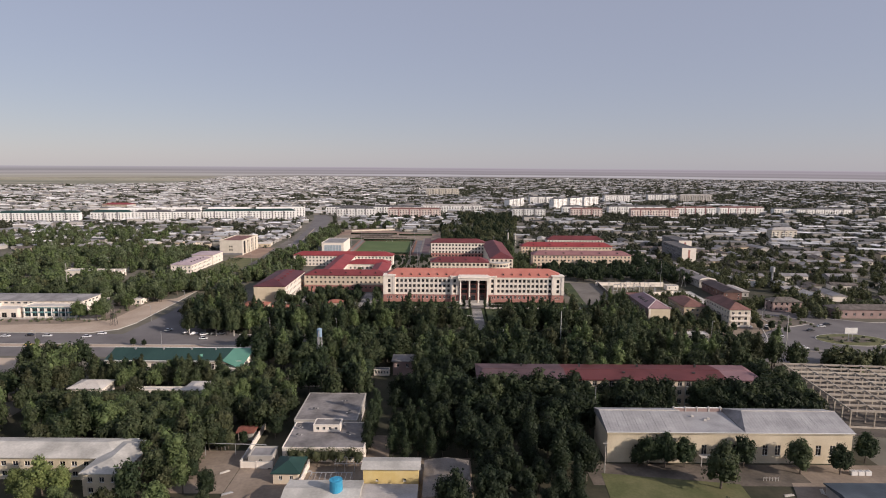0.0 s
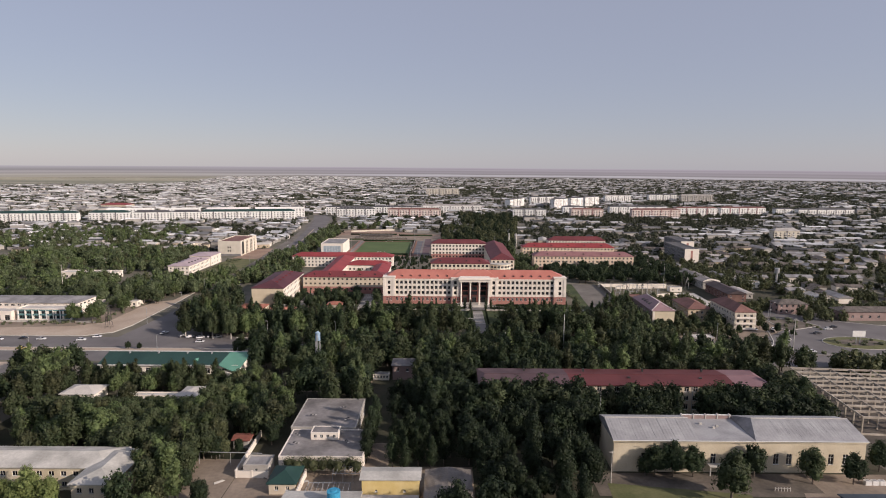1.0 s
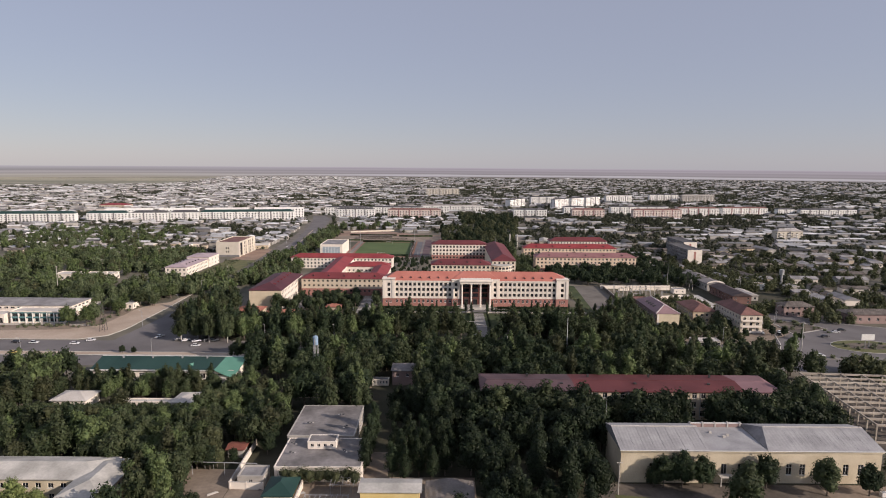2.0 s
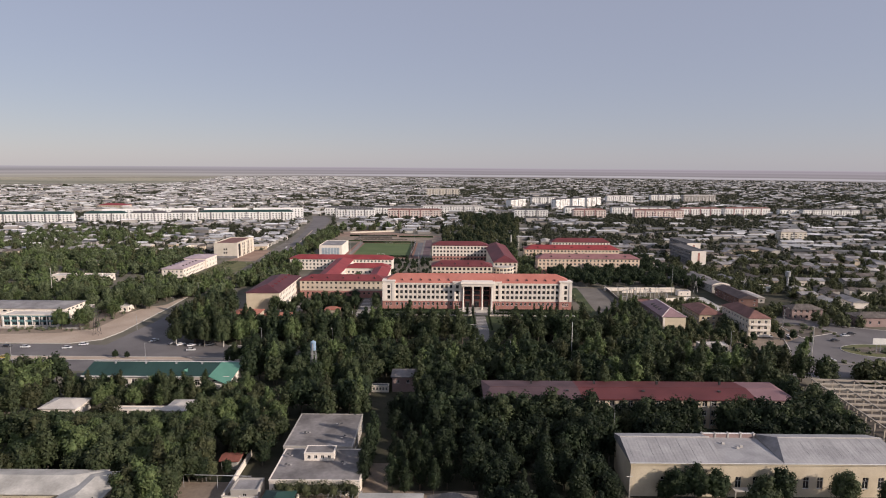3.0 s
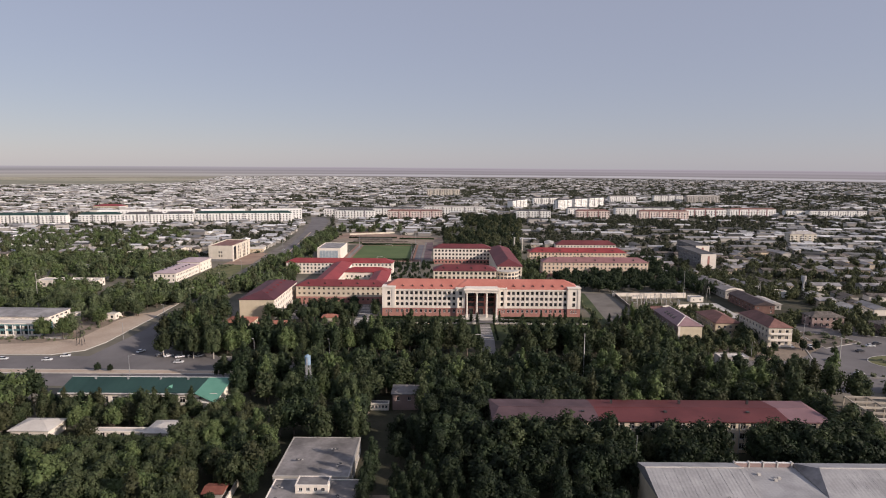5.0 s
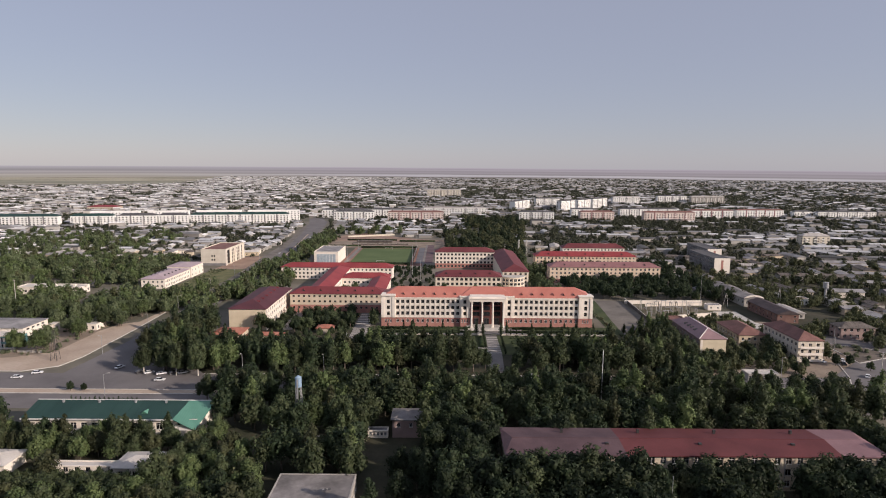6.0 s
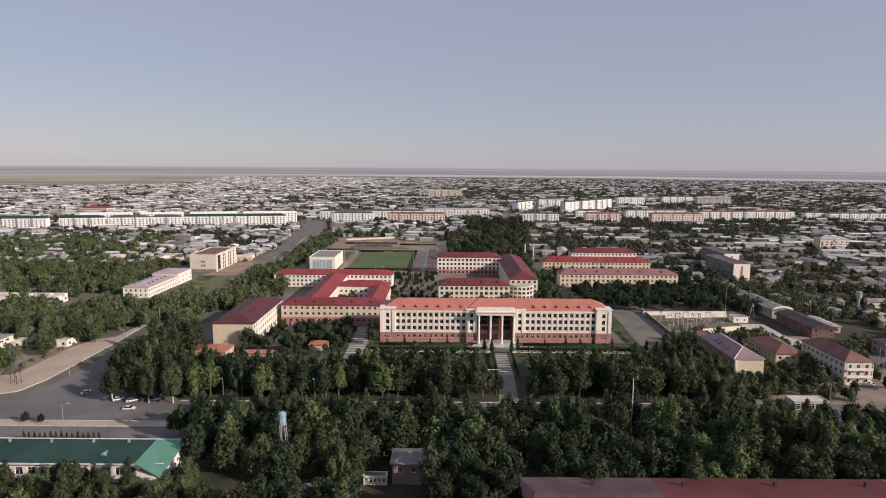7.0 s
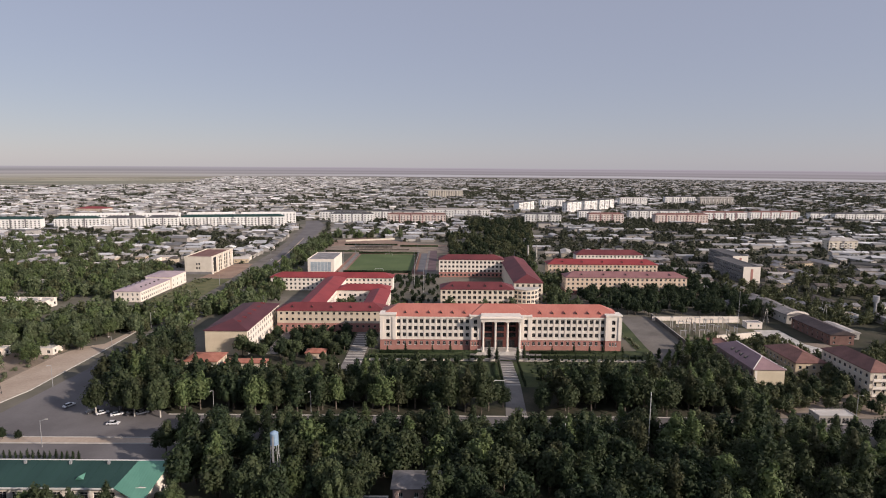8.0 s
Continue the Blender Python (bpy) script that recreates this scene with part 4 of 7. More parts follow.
flat_ = building("apartment_house", "three-storey house with white balconies and rust-brown hipped roof", "house", 170, 344, 12, 32, 10.6, PALEBUFF, ("hip", 3.4, RUST_ROOF), floors=3, z_first=2.1, storey=3.2, ww=1.5, wh=1.6, pitch=3.2, faces="SW", simple=False, group=HOUSES)
for k in range(3):
    b_ = part("balcony", G().box(0.4, 11.6, -1.5, 0, 0.4 + 3.3 * k, 0.6 + 3.3 * k, bottom=True), WHITE, flat_)
    part("railing", G().box(0.4, 11.6, -1.56, -1.46, 0.6 + 3.3 * k, 1.6 + 3.3 * k, bottom=True), WHITE, b_, "white panelled balcony railing")
    for x in (0.5, 4.1, 7.8, 11.4):
        part("balcony_post", G().box(x - 0.12, x + 0.12, -1.5, -1.3, 1.6 + 3.3 * k, 3.7 + 3.3 * k), WHITE, b_)
building("kiosk", "low roadside shelter with dark glazed front and white flat roof", "kiosk", 132, 316, 14, 6.5, 3.2, GREYWALL, ("flat", 0.4, PALE_ROOF), floors=1, z_first=1.5, storey=3, ww=2.3, wh=2.2, pitch=2.7, margin=1.4, faces="S", simple=False)
building("apartment_house", "pinkish two-storey house behind the junction", "house", 217, 383, 19, 10, 6.4, SHADEPINK, ("hip", 2.4, BROWN_ROOF), floors=2, z_first=2, storey=3.4, faces="SW", group=HOUSES)
# side walls take a darker grey for shade, end panels a lighter one for sun
for x, y, d in ((238, 588, 54), (258, 648, 50)):
    slab_ = building("apartment_slab", "grey four-storey slab, side darkened for shade, pale sunlit end", "apartments", x, y, 14, d, 13.5, SLABWALL, ("flat", 0.5, DARK_ROOF), floors=4, z_first=2, storey=3.2, faces="W", group="grey slabs")
    part("end_wall", G().box(0, 14, -0.35, -0.12, 0, 13.9), WHITE, slab_, "lighter panel painted for the sunlit end wall")
    part("stair_window", G().box(6, 8, -0.42, -0.35, 2, 12), PINK, slab_)

# ---- near side: hall, long block, sheds ----
def long_block():
    """Three-storey block, deep and nearly flat-roofed, its sheets relaid in stretches of different colour."""
    root = building("long_block", "long three-storey block with patched red and mauve metal roof", "building", 15, 225.2, 111.5, 17.6, 10.7, CREAM, ("flat", 0.05, GREY_ROOF), floors=3, z_first=2.4, storey=3.5, ww=1.7, wh=2.0, pitch=3.3, faces="S", simple=False)
    o, yr, zf, zr, zb = 0.7, 8.8, 11.2, 12.1, 10.95
    for x0, x1, m_, word in ((-o, 35, BLOCK_MAUVE, "faded mauve metal roof"), (35, 98, BLOCK_RED, "red metal roof"), (98, 111.5 + o, BLOCK_PINK, "pale pink metal roof")):
        g = G()
        a, b = -o, 17.6 + o
        p = x0 + 3 if x0 < 0 else x0
        q = x1 - 3 if x1 > 111 else x1
        g.poly([(x0, a, zf), (x1, a, zf), (q, yr, zr), (p, yr, zr)])
        g.poly([(x1, b, zb), (x0, b, zb), (p, yr, zr), (q, yr, zr)])
        if x0 < 0:
            g.poly([(x0, b, zb), (x0, a, zf), (p, yr, zr)])
        if x1 > 111:
            g.poly([(x1, a, zf), (x1, b, zb), (q, yr, zr)])
        g.poly([(x0, a, zf - 0.35), (x1, a, zf - 0.35), (x1, a, zf), (x0, a, zf)])
        g.poly([(x1, b, zb - 0.3), (x0, b, zb - 0.3), (x0, b, zb), (x1, b, zb)])
        g.poly([(x0, a, zf - 0.35), (x0, b, zb - 0.3), (x1, b, zb - 0.3), (x1, a, zf - 0.35)])
        r = part("roof_stretch", g, m_, root, word)
        part("ridge_cap", G().box(p, q, yr - 0.2, yr + 0.2, zr - 0.06, zr + 0.08), m_, r)
        for k in range(int((x1 - x0) / 6)):
            u = x0 + 3.4 + 6.0 * k
            part("sheet_seam", G().box(u - 0.05, u + 0.05, a + 0.2, a + 0.5, zf, zf + 0.12), m_, r)
    for x in (18, 42, 66, 90):
        part("roof_vent", G().box(x, x + 0.7, 13.2, 13.9, 11.2, 12.7), DARKMETAL, root)
    for x in (30, 58, 86):
        part("roof_hatch", G().box(x, x + 1.0, 5.0, 5.8, 11.8, 12.3), DARKMETAL, root)
    for i in range(9):
        part("downpipe", G().box(0.3 + 13.5 * i, 0.5 + 13.5 * i, -0.2, -0.02, 0, 10.6), METAL, root)


long_block()
building("gatehouse", "small dusty pink gatehouse with stained grey hipped roof", "building", -21.5, 258.5, 13, 9, 6.5, SHADEPINK, ("hip", 1.6, STAINED_SHADED_ROOF), floors=1, z_first=4.6, storey=3.8, ww=1.2, wh=1.4, pitch=3.2, faces="S", simple=False)
def green_hall():
    """Low hall under one slope; the end bay runs further out, its sunlight painted in as a paler green."""
    root = building("green_hall", "long low hall with dark green metal roof and white fascia", "hall", -150, 258.4, 60.5, 8.8, 6.2, WHITE, ("flat", 0.05, GREY_ROOF), floors=1, z_first=3.6, storey=3, ww=2.2, wh=2.4, pitch=3.6, faces="S", simple=False)
    zl, zh, a, b = 6.55, 9.3, -0.8, 9.3
    g = G()
    g.poly([(-0.7, a, zl), (52.2, a, zl), (54.2, b, zh), (-0.7, b, zh)])
    g.poly([(-0.7, a, zl - 0.25), (52.2, a, zl - 0.25), (52.2, a, zl), (-0.7, a, zl)])
    r = part("roof", g, GREEN_ROOF, root, "dark green ribbed metal roof")
    for i in range(17):
        x = 1.4 + 3.05 * i
        part("roof_seam", G().rod((x, a + 0.1, zl + 0.06), (x, b - 0.1, zh + 0.03), 0.05, 0.05, 4), GREEN_ROOF, r)
    bay = part("end_bay", G().box(52.4, 60.6, -4.4, -0.05, 0, 4.2), WHITE, root)
    g = G()
    g.poly([(52.2, a, zl), (61.5, -4.9, 4.5), (54.2, b, zh)])
    g.poly([(61.5, -4.9, 4.5), (63.7, b, zh - 0.02), (54.2, b, zh)])
    g.poly([(52.2, a, zl - 0.25), (61.5, -4.9, 4.25), (61.5, -4.9, 4.5), (52.2, a, zl)])
    g.poly([(61.5, -4.9, 4.25), (63.7, b, zh - 0.25), (63.7, b, zh - 0.02), (61.5, -4.9, 4.5)])
    part("end_roof", g, SUNLIT_GREEN_ROOF, root, "green end bay roof, sunlight painted in as paler green")
    g = G()
    g.poly([(60.9, -4.5, 0), (63.0, 8.8, 0), (63.0, 8.8, zh - 0.45), (60.9, -4.5, 4.3)])
    g.poly([(62.9, 8.8, 0), (60.8, -4.5, 0), (60.8, -4.5, 4.3), (62.9, 8.8, zh - 0.45)])
    part("gable", g, WHITE, root)
    for k in (0.25, 0.5, 0.75):
        x, y = 60.93 + 2.1 * k, -4.5 + 13.3 * k
        part("window", G().box(x, x + 0.12, y - 0.7, y + 0.7, 1.4, 3.4, bottom=True), GLASS, bay)
    part("fascia", G().box(-0.7, 63.7, b, b + 0.3, 6.2, zh + 0.18), FRAME, root, "white fascia along the high edge")
    part("front_fascia", G().box(-0.7, 52.2, a - 0.15, a, zl - 0.5, zl), FRAME, root)
    for x in (9, 22, 35, 46):
        part("roof_vent", G().box(x, x + 0.6, b - 1.6, b - 1.0, zh - 0.6, zh + 0.5), METAL, r)
    g = G()
    g.poly([(40, 2.0, 7.4), (42.4, 2.0, 7.4), (41.2, 1.6, 8.5)]), g.poly([(40, 2.0, 7.4), (41.2, 1.6, 8.5), (41.6, 4.6, 8.1)]), g.poly([(42.4, 2.0, 7.4), (41.6, 4.6, 8.1), (41.2, 1.6, 8.5)])
    part("dormer", g, SUNLIT_GREEN_ROOF, r)


green_hall()
building("flat_roof_block", "low grey flat-roofed workshop with stained felt roof", "workshop", -50, 179, 26, 19, 4.6, WHITE, ("flat", 0.22, STAINED_SHADED_ROOF), floors=1, z_first=2.6, storey=3, pitch=3.4, faces="S", simple=False)
building("flat_roof_block", "rear part of the flat-roofed workshop", "workshop", -51, 198.5, 22, 25, 5.2, GREYWALL, ("flat", 0.22, STAINED_SHADED_ROOF), floors=1, z_first=2.8, storey=3, pitch=4, faces="E", simple=False)
building("rooftop_room", "small white rooftop room with a row of dark windows", "building", -42.5, 190.5, 9.0, 5, 7.0, WHITE, ("flat", 0.2, STAINED_SHADED_ROOF), rows=[5.9], ww=1.0, wh=1.0, pitch=1.6, margin=1.4, faces="S", simple=False)
building("yellow_shed", "small yellow rendered building with pale sheet roof", "shed", -22, 162, 16, 6.0, 6.8, YELLOW, ("gable", 0.7, SCHOOL_ROOF), floors=1, z_first=3.4, storey=3, ww=0.7, wh=0.6, pitch=5, margin=4, faces="S", simple=False)
building("brown_shed", "brown weathered sheet-roofed shed", "shed", -4, 152, 12.5, 20, 4.0, GREYWALL, ("gable", 0.9, SHED_ROOF), floors=1, z_first=2.2, storey=3, pitch=4, faces="S", simple=False)
building("white_roof_house", "low house with pale metal roof", "house", -42, 148, 20, 11, 4.4, WHITE, ("gable", 1.0, SCHOOL_ROOF), floors=1, z_first=2.2, storey=3, pitch=3.5, faces="S", simple=False)
building("green_pavilion", "small pavilion with dark green hipped roof and cream wall", "pavilion", -49.2, 165.5, 7.6, 9.4, 3.4, CREAM, ("hip", 2.0, GREEN_ROOF), floors=1, z_first=1.9, storey=3, ww=1.0, wh=1.2, pitch=2.6, faces="S", simple=False)
building("school_block", "two-storey yellow-cream block with pale sheet roof", "building", -160, 167, 64, 12, 7.0, HALLWALL, ("hip", 1.9, SCHOOL_ROOF), floors=2, z_first=1.9, storey=3.2, ww=1.6, wh=1.5, pitch=3.4, faces="S", simple=False)
building("school_wing", "two-storey cross wing with pale sheet roof", "building", -101, 158, 11, 20, 7.0, HALLWALL, ("hip", 1.7, SCHOOL_ROOF), floors=2, z_first=1.9, storey=3.2, ww=1.4, wh=1.5, pitch=3.2, faces="SE", simple=False)
building("low_shed", "long low white building with flat pale roof among trees", "shed", -128, 231.5, 25, 3.5, 2.7, WHITE, ("flat", 0.4, PALE_ROOF), floors=1, faces="S")
building("low_shed", "low white block with pale hipped roof among trees", "shed", -149.5, 230, 13, 9.5, 3.8, WHITE, ("hip", 1.7, PALE_ROOF), floors=1, faces="S")
building("low_shed", "low block with pale hipped sheet roof among trees", "shed", -103, 229, 13, 9.5, 3.8, WHITE, ("hip", 1.6, PALE_ROOF), floors=1, faces="S")
building("market_hall", "white shop hall with wide grey sheet roof", "shop", -305, 366, 80, 20, 8.0, WHITE, ("hip", 1.6, GREY_ROOF), floors=1, z_first=6.6, storey=3, ww=2.4, wh=1.0, pitch=4.0, margin=4, faces="SE", simple=False)
glazed_a = building("glazed_shop", "low white shop with teal glass front", "shop", -309, 357, 34, 8.5, 6.2, WHITE, ("flat", 0.6, PALE_ROOF), rows=[1.9, 4.5], ww=3.6, wh=1.7, pitch=4.2, margin=3, faces="S", frame_m=TEAL, simple=False)
glazed_b = building("glazed_shop", "low shop with teal glazed band and white end", "shop", -255, 355, 33, 10, 6.6, WHITE, ("flat", 0.6, PALE_ROOF), rows=[2.0, 4.9], ww=3.4, wh=1.9, pitch=4.2, margin=3, faces="SE", frame_m=TEAL, simple=False)
for shop, w in ((glazed_a, 34), (glazed_b, 33)):
    part("fascia", G().box(0.3, w - 0.3, -0.25, -0.02, 3.0, 3.8, bottom=True), TEAL, shop, "teal signboard band")
    part("fascia", G().box(0.3, w - 0.3, -0.22, -0.02, 5.9, 6.5, bottom=True), TEAL, shop, "teal top band")
    for k in range(int(w / 4.2)):
        part("pilaster", G().box(0.7 + 4.2 * k, 1.2 + 4.2 * k, -0.3, -0.02, 0, 6.2), APTWHITE, shop)
part("end_panel", G().box(33.02, 33.2, 0.4, 9.6, 0.2, 6.0, bottom=True), TEAL, glazed_b, "teal glazed end wall")
building("shop_porch", "white-framed entrance porch of the shop", "shop", -273, 353, 16, 9, 5.4, WHITE, ("flat", 0.5, PALE_ROOF), rows=[2.0], ww=3.0, wh=3.0, pitch=4.2, margin=2.4, faces="S", frame_m=DARKFRAME, simple=False)

# ---- apartment rows of the town ----
APT = "town apartment blocks"
for x, y, w, rz in ((-566, 1010, 72, 11), (-482, 1026, 62, 11), (-410, 1042, 70, 11), (-330, 1056, 84, 11)):
    building("apartment_block", "white five-storey apartment block behind the front row", "apartments", x, y, w, 12.5, 16.4, APTWHITE, ("flat", 0.9, APTWHITE), floors=5, z_first=2.1, storey=3.0, ww=2.1, wh=1.6, pitch=5.0, faces="S", rz=rz, group=APT, joined=True)
for x, y, w, n, rz, m, r in ((-700, 938, 118, 4, 9, APTWHITE, GREEN_ROOF), (-568, 962, 60, 4, 11, APTWHITE, GREEN_ROOF), (-503, 975, 55, 4, 11, APTWHITE, DARK_ROOF), (-446, 988, 42, 4, 11, APTWHITE, DARK_ROOF), (-402, 1000, 150, 4, 11, APTWHITE, GREEN_ROOF),
                             (-192, 1086, 68, 4, 2, APTWHITE, DARK_ROOF), (-99, 1083, 95, 4, 2, ROSE, RUST_ROOF), (-132, 1140, 90, 4, 2, APTWHITE, DARK_ROOF), (-220, 1128, 80, 4, 2, APTWHITE, DARK_ROOF), (-40, 1185, 72, 4, 0, APTWHITE, SLATE_ROOF),
                             (129, 1104, 60, 4, -2, APTWHITE, DARK_ROOF), (238, 1114, 60, 4, 3, ROSE, RUST_ROOF), (236, 1180, 40, 4, 3, APTWHITE, DARK_ROOF), (350, 1112, 92, 4, 4, ROSE, RUST_ROOF), (330, 1190, 110, 4, 4, APTWHITE, DARK_ROOF), (452, 1165, 82, 4, 4, APTWHITE, RUST_ROOF), (545, 1178, 92, 4, 5, APTWHITE, RUST_ROOF),
                             (704, 1190, 116, 3, 4, APTWHITE, DARK_ROOF), (665, 1200, 34, 3, 4, APTWHITE, DARK_ROOF), (436, 788, 34, 3, 2, PALEBUFF, SLATE_ROOF),
                             (150, 1352, 84, 5, 60, APTWHITE, DARK_ROOF), (246, 1330, 52, 6, 45, APTWHITE, DARK_ROOF), (292, 1376, 50, 6, 45, APTWHITE, DARK_ROOF), (335, 1420, 62, 6, 45, APTWHITE, DARK_ROOF), (215, 1480, 60, 5, 10, APTWHITE, DARK_ROOF), (420, 1560, 70, 5, 8, APTWHITE, SLATE_ROOF),
                             (-52, 1862, 100, 6, 1, PALEBUFF, SLATE_ROOF), (560, 1640, 80, 5, 5, APTWHITE, DARK_ROOF), (640, 1620, 90, 5, 5, GREYWALL, SLATE_ROOF), (20, 1230, 60, 3, 0, APTWHITE, SLATE_ROOF)):
    apt_ = building("apartment_block", "pale %s-storey apartment block with rows of windows" % ("three", "four", "five", "six")[n - 3], "apartments", x, y, w, 12.5, 2.2 + 3.0 * n, m, ("hip", 3.1 if y < 1060 else 2.2, r), floors=n, z_first=2.1, storey=3.0, ww=2.1, wh=1.6, pitch=5.0, faces="S" if x < 200 else "SW", rz=rz, group=APT, joined=y > 1100)
    for i in range(1, int(w / 17)):
        u_ = i * w / int(w / 17)
        part("stair_bay", G().box(u_ - 0.9, u_ + 0.9, -0.5, -0.02, 0.4, 2.0 + 3.0 * n), MAUVE_ROOF if r is RUST_ROOF else SLABWALL, apt_)
    for i in range(int(w / 10)):
        for j in range(1, n):
            part("balcony", G().box(3.6 + 10 * i, 6.9 + 10 * i, -1.1, -0.02, 0.55 + 3.0 * j, 1.6 + 3.0 * j, bottom=True), FRAME, apt_)
slab("yard", rect(120, 200, 322, 420), 0.03, YARD, "dusty ground between the houses by the junction")
slab("park_ground", rect(186, 330, 386, 560), 0.02, PARK, "dry ground between yards, shade painted in")


def kerb(pts, label):
    """A raised pale edge along a line."""
    g = G()
    for (a, b), (c, d) in zip(pts, pts[1:]):
        k = math.hypot(c - a, d - b)
        nx, ny = -(d - b) / k * 0.22, (c - a) / k * 0.22
        p = [(a - nx, b - ny), (c - nx, d - ny), (c + nx, d + ny), (a + nx, b + ny)]
        g.poly([(*q, 0.3) for q in p])
        for i in range(4):
            q, r = p[i], p[(i + 1) % 4]
            g.poly([(*q, 0), (*r, 0), (*r, 0.3), (*q, 0.3)])
    tagged(part("kerb", g, CONCRETE), label, "kerb", kind="structure")


kerb([(-260, 322.6), (-214, 322.6), (-196, 322.8), (-183.6, 330), (-180.6, 344), (-180.2, 395), (-181.6, 442)], "pale concrete kerb of the sandy verge")
kerb([(-420, 302), (-84, 301.4)], "pale concrete kerb of the median")
kerb([(-330, 296.2), (-84, 297.1)], "pale concrete kerb of the median")
kerb([(-112, 321.3), (92, 321.3)], "pale concrete kerb along the park")
kerb([(199.5, 342), (226, 353.5), (220, 366), (201.5, 376), (199.5, 342)], "pale kerb of the garden island")
kerb([(168, 310), (176, 313), (181, 322), (188, 340), (198, 380), (192, 396)], "pale curved kerb at the junction")
kerb(oval + oval[:1], "pale kerb of the traffic island")
kerb([(420, 356.3), (262, 356.3), (240, 366), (222, 385)], "pale kerb of the ring road")
clear(-196, -181, 520, 668)
clear(-212, -196, 594, 668)
clear(-246, -205, 484, 507)
clear(220, 248, 422, 456)
# room for the smaller buildings and yards that follow
for q in ((53, 133, 178, 198), (142, 232, 192, 264), (-130, -112, 371, 388), (-110, -88, 369, 378), (-77, -64, 386, 396), (-72, -58, 158, 198), (-62, -4, 146, 182), (196, 216, 428, 460), (206, 222, 432, 452), (218, 240, 414, 436), (245, 312, 364, 380), (296, 364, 392, 412), (214, 238, 380, 396), (-332, -276, 516, 532), (-352, -328, 466, 482), (-302, -276, 556, 572), (-126, -102, 686, 726), (174, 216, 394, 446), (110, 134, 145, 163)):
    clear(*q)

# ---- trees ----
def blob(center, radii, seed, n=7, k=5):
    """A lumpy ball that fills the inside of a clump of leaves."""
    rng = np.random.default_rng(seed)
    v, f = [], []
    for j in range(k + 1):
        th = math.pi * j / k
        for i in range(n):
            ph = 2 * math.pi * (i + 0.5 * (j % 2)) / n
            s = rng.uniform(0.78, 1.1)
            v.append((center[0] + radii[0] * s * math.sin(th) * math.cos(ph), center[1] + radii[1] * s * math.sin(th) * math.sin(ph), center[2] + radii[2] * s * math.cos(th)))
    for j in range(k):
        for i in range(n):
            a, b = j * n + i, j * n + (i + 1) % n
            f.append((a + n, b + n, b, a))
    return np.array(v), np.array(f)


def crown_arrays(lobes, leaves, size, seed, cores=99, rough_core=(5, 3), stray=0.4):
    """Leaf sprays (small triangles) over the lobes and lumpy cores inside them: vertices and triangles."""
    rng = np.random.default_rng(seed)
    vs, fs, k = [], [], 0
    for i, (c, r) in enumerate(lobes[-cores:]):
        v, f = blob(c, [0.78 * q for q in r], seed * 31 + i, *rough_core)
        vs.append(v), fs.append(np.concatenate([f[:, (0, 1, 2)], f[:, (0, 2, 3)]]) + k)
        k += len(v)
    area = np.array([r[0] * r[2] for _, r in lobes])
    pick = rng.choice(len(lobes), leaves, p=area / area.sum())
    C = np.array([c for c, _ in lobes], float)[pick]
    R = np.array([r for _, r in lobes], float)[pick]
    d = rng.normal(size=(leaves, 3))
    d /= np.linalg.norm(d, axis=1)[:, None]
    d[:, 2] = np.where(d[:, 2] < -0.5, -d[:, 2], d[:, 2])
    P = C + R * d * np.clip(rng.normal(0.96, 0.17, (leaves, 1)), 0.6, 1.45)
    nrm = d + rng.normal(scale=stray, size=(leaves, 3))
    nrm /= np.linalg.norm(nrm, axis=1)[:, None]
    t = np.cross(nrm, rng.normal(size=(leaves, 3)))
    t /= np.linalg.norm(t, axis=1)[:, None]
    b = np.cross(nrm, t)
    s = size * rng.uniform(0.55, 1.35, (leaves, 1))
    tri = np.stack([P + t * s * 1.2, P - t * s * 0.6 + b * s * 0.85, P - t * s * 0.6 - b * s * 0.85], axis=1)
    vs.append(tri.reshape(-1, 3))
    fs.append(np.arange(leaves * 3).reshape(-1, 3) + k)
    return np.concatenate(vs), np.concatenate(fs)


def quads_mesh(name, v, f, material):
    me = bpy.data.meshes.new(name)
    me.vertices.add(len(v))
    me.vertices.foreach_set("co", np.asarray(v, np.float32).ravel())
    me.loops.add(f.size)
    me.loops.foreach_set("vertex_index", f.astype(np.int32).ravel())
    me.polygons.add(len(f))
    me.polygons.foreach_set("loop_start", np.arange(0, f.size, f.shape[1], dtype=np.int32))
    me.materials.append(material)
    me.update(calc_edges=True)
    return me


def lobes_for(kind, seed):
    rng = random.Random(seed)
    out = []
    if kind == "poplar":
        for i in range(7):
            z = 4.2 + i * 1.75
            r = (2.1, 2.5, 2.6, 2.4, 2.0, 1.5, 0.9)[i] * rng.uniform(0.85, 1.15)
            out.append(((rng.uniform(-0.6, 0.6), rng.uniform(-0.6, 0.6), z), (r, r, 1.7)))
    elif kind == "round":
        for i in range(9):
            a, q = i * 2.4, rng.uniform(0.3, 1.5)
            r = rng.uniform(0.9, 1.4)
            out.append(((q * math.cos(a), q * math.sin(a), rng.uniform(2.2, 5.4 - 0.9 * q)), (r, r, 1.3 * r)))
    elif kind == "pine":
        for i in range(6):
            r = (1.9, 2.0, 1.7, 1.4, 1.0, 0.6)[i]
            out.append(((rng.uniform(-0.3, 0.3), rng.uniform(-0.3, 0.3), 3.0 + i * 1.35), (r, r, 1.2)))
    else:
        # several heads of foliage that fan out from the trunk, the outer ones lower
        heads = rng.randint(6, 8)
        for i in range(heads):
            a, far = 6.28 * (i + rng.uniform(-0.35, 0.35)) / heads, rng.uniform(1.2, 3.7)
            top, z = 11.0 - 0.85 * far + rng.uniform(-0.9, 0.7), 4.6 + rng.uniform(-0.5, 0.7)
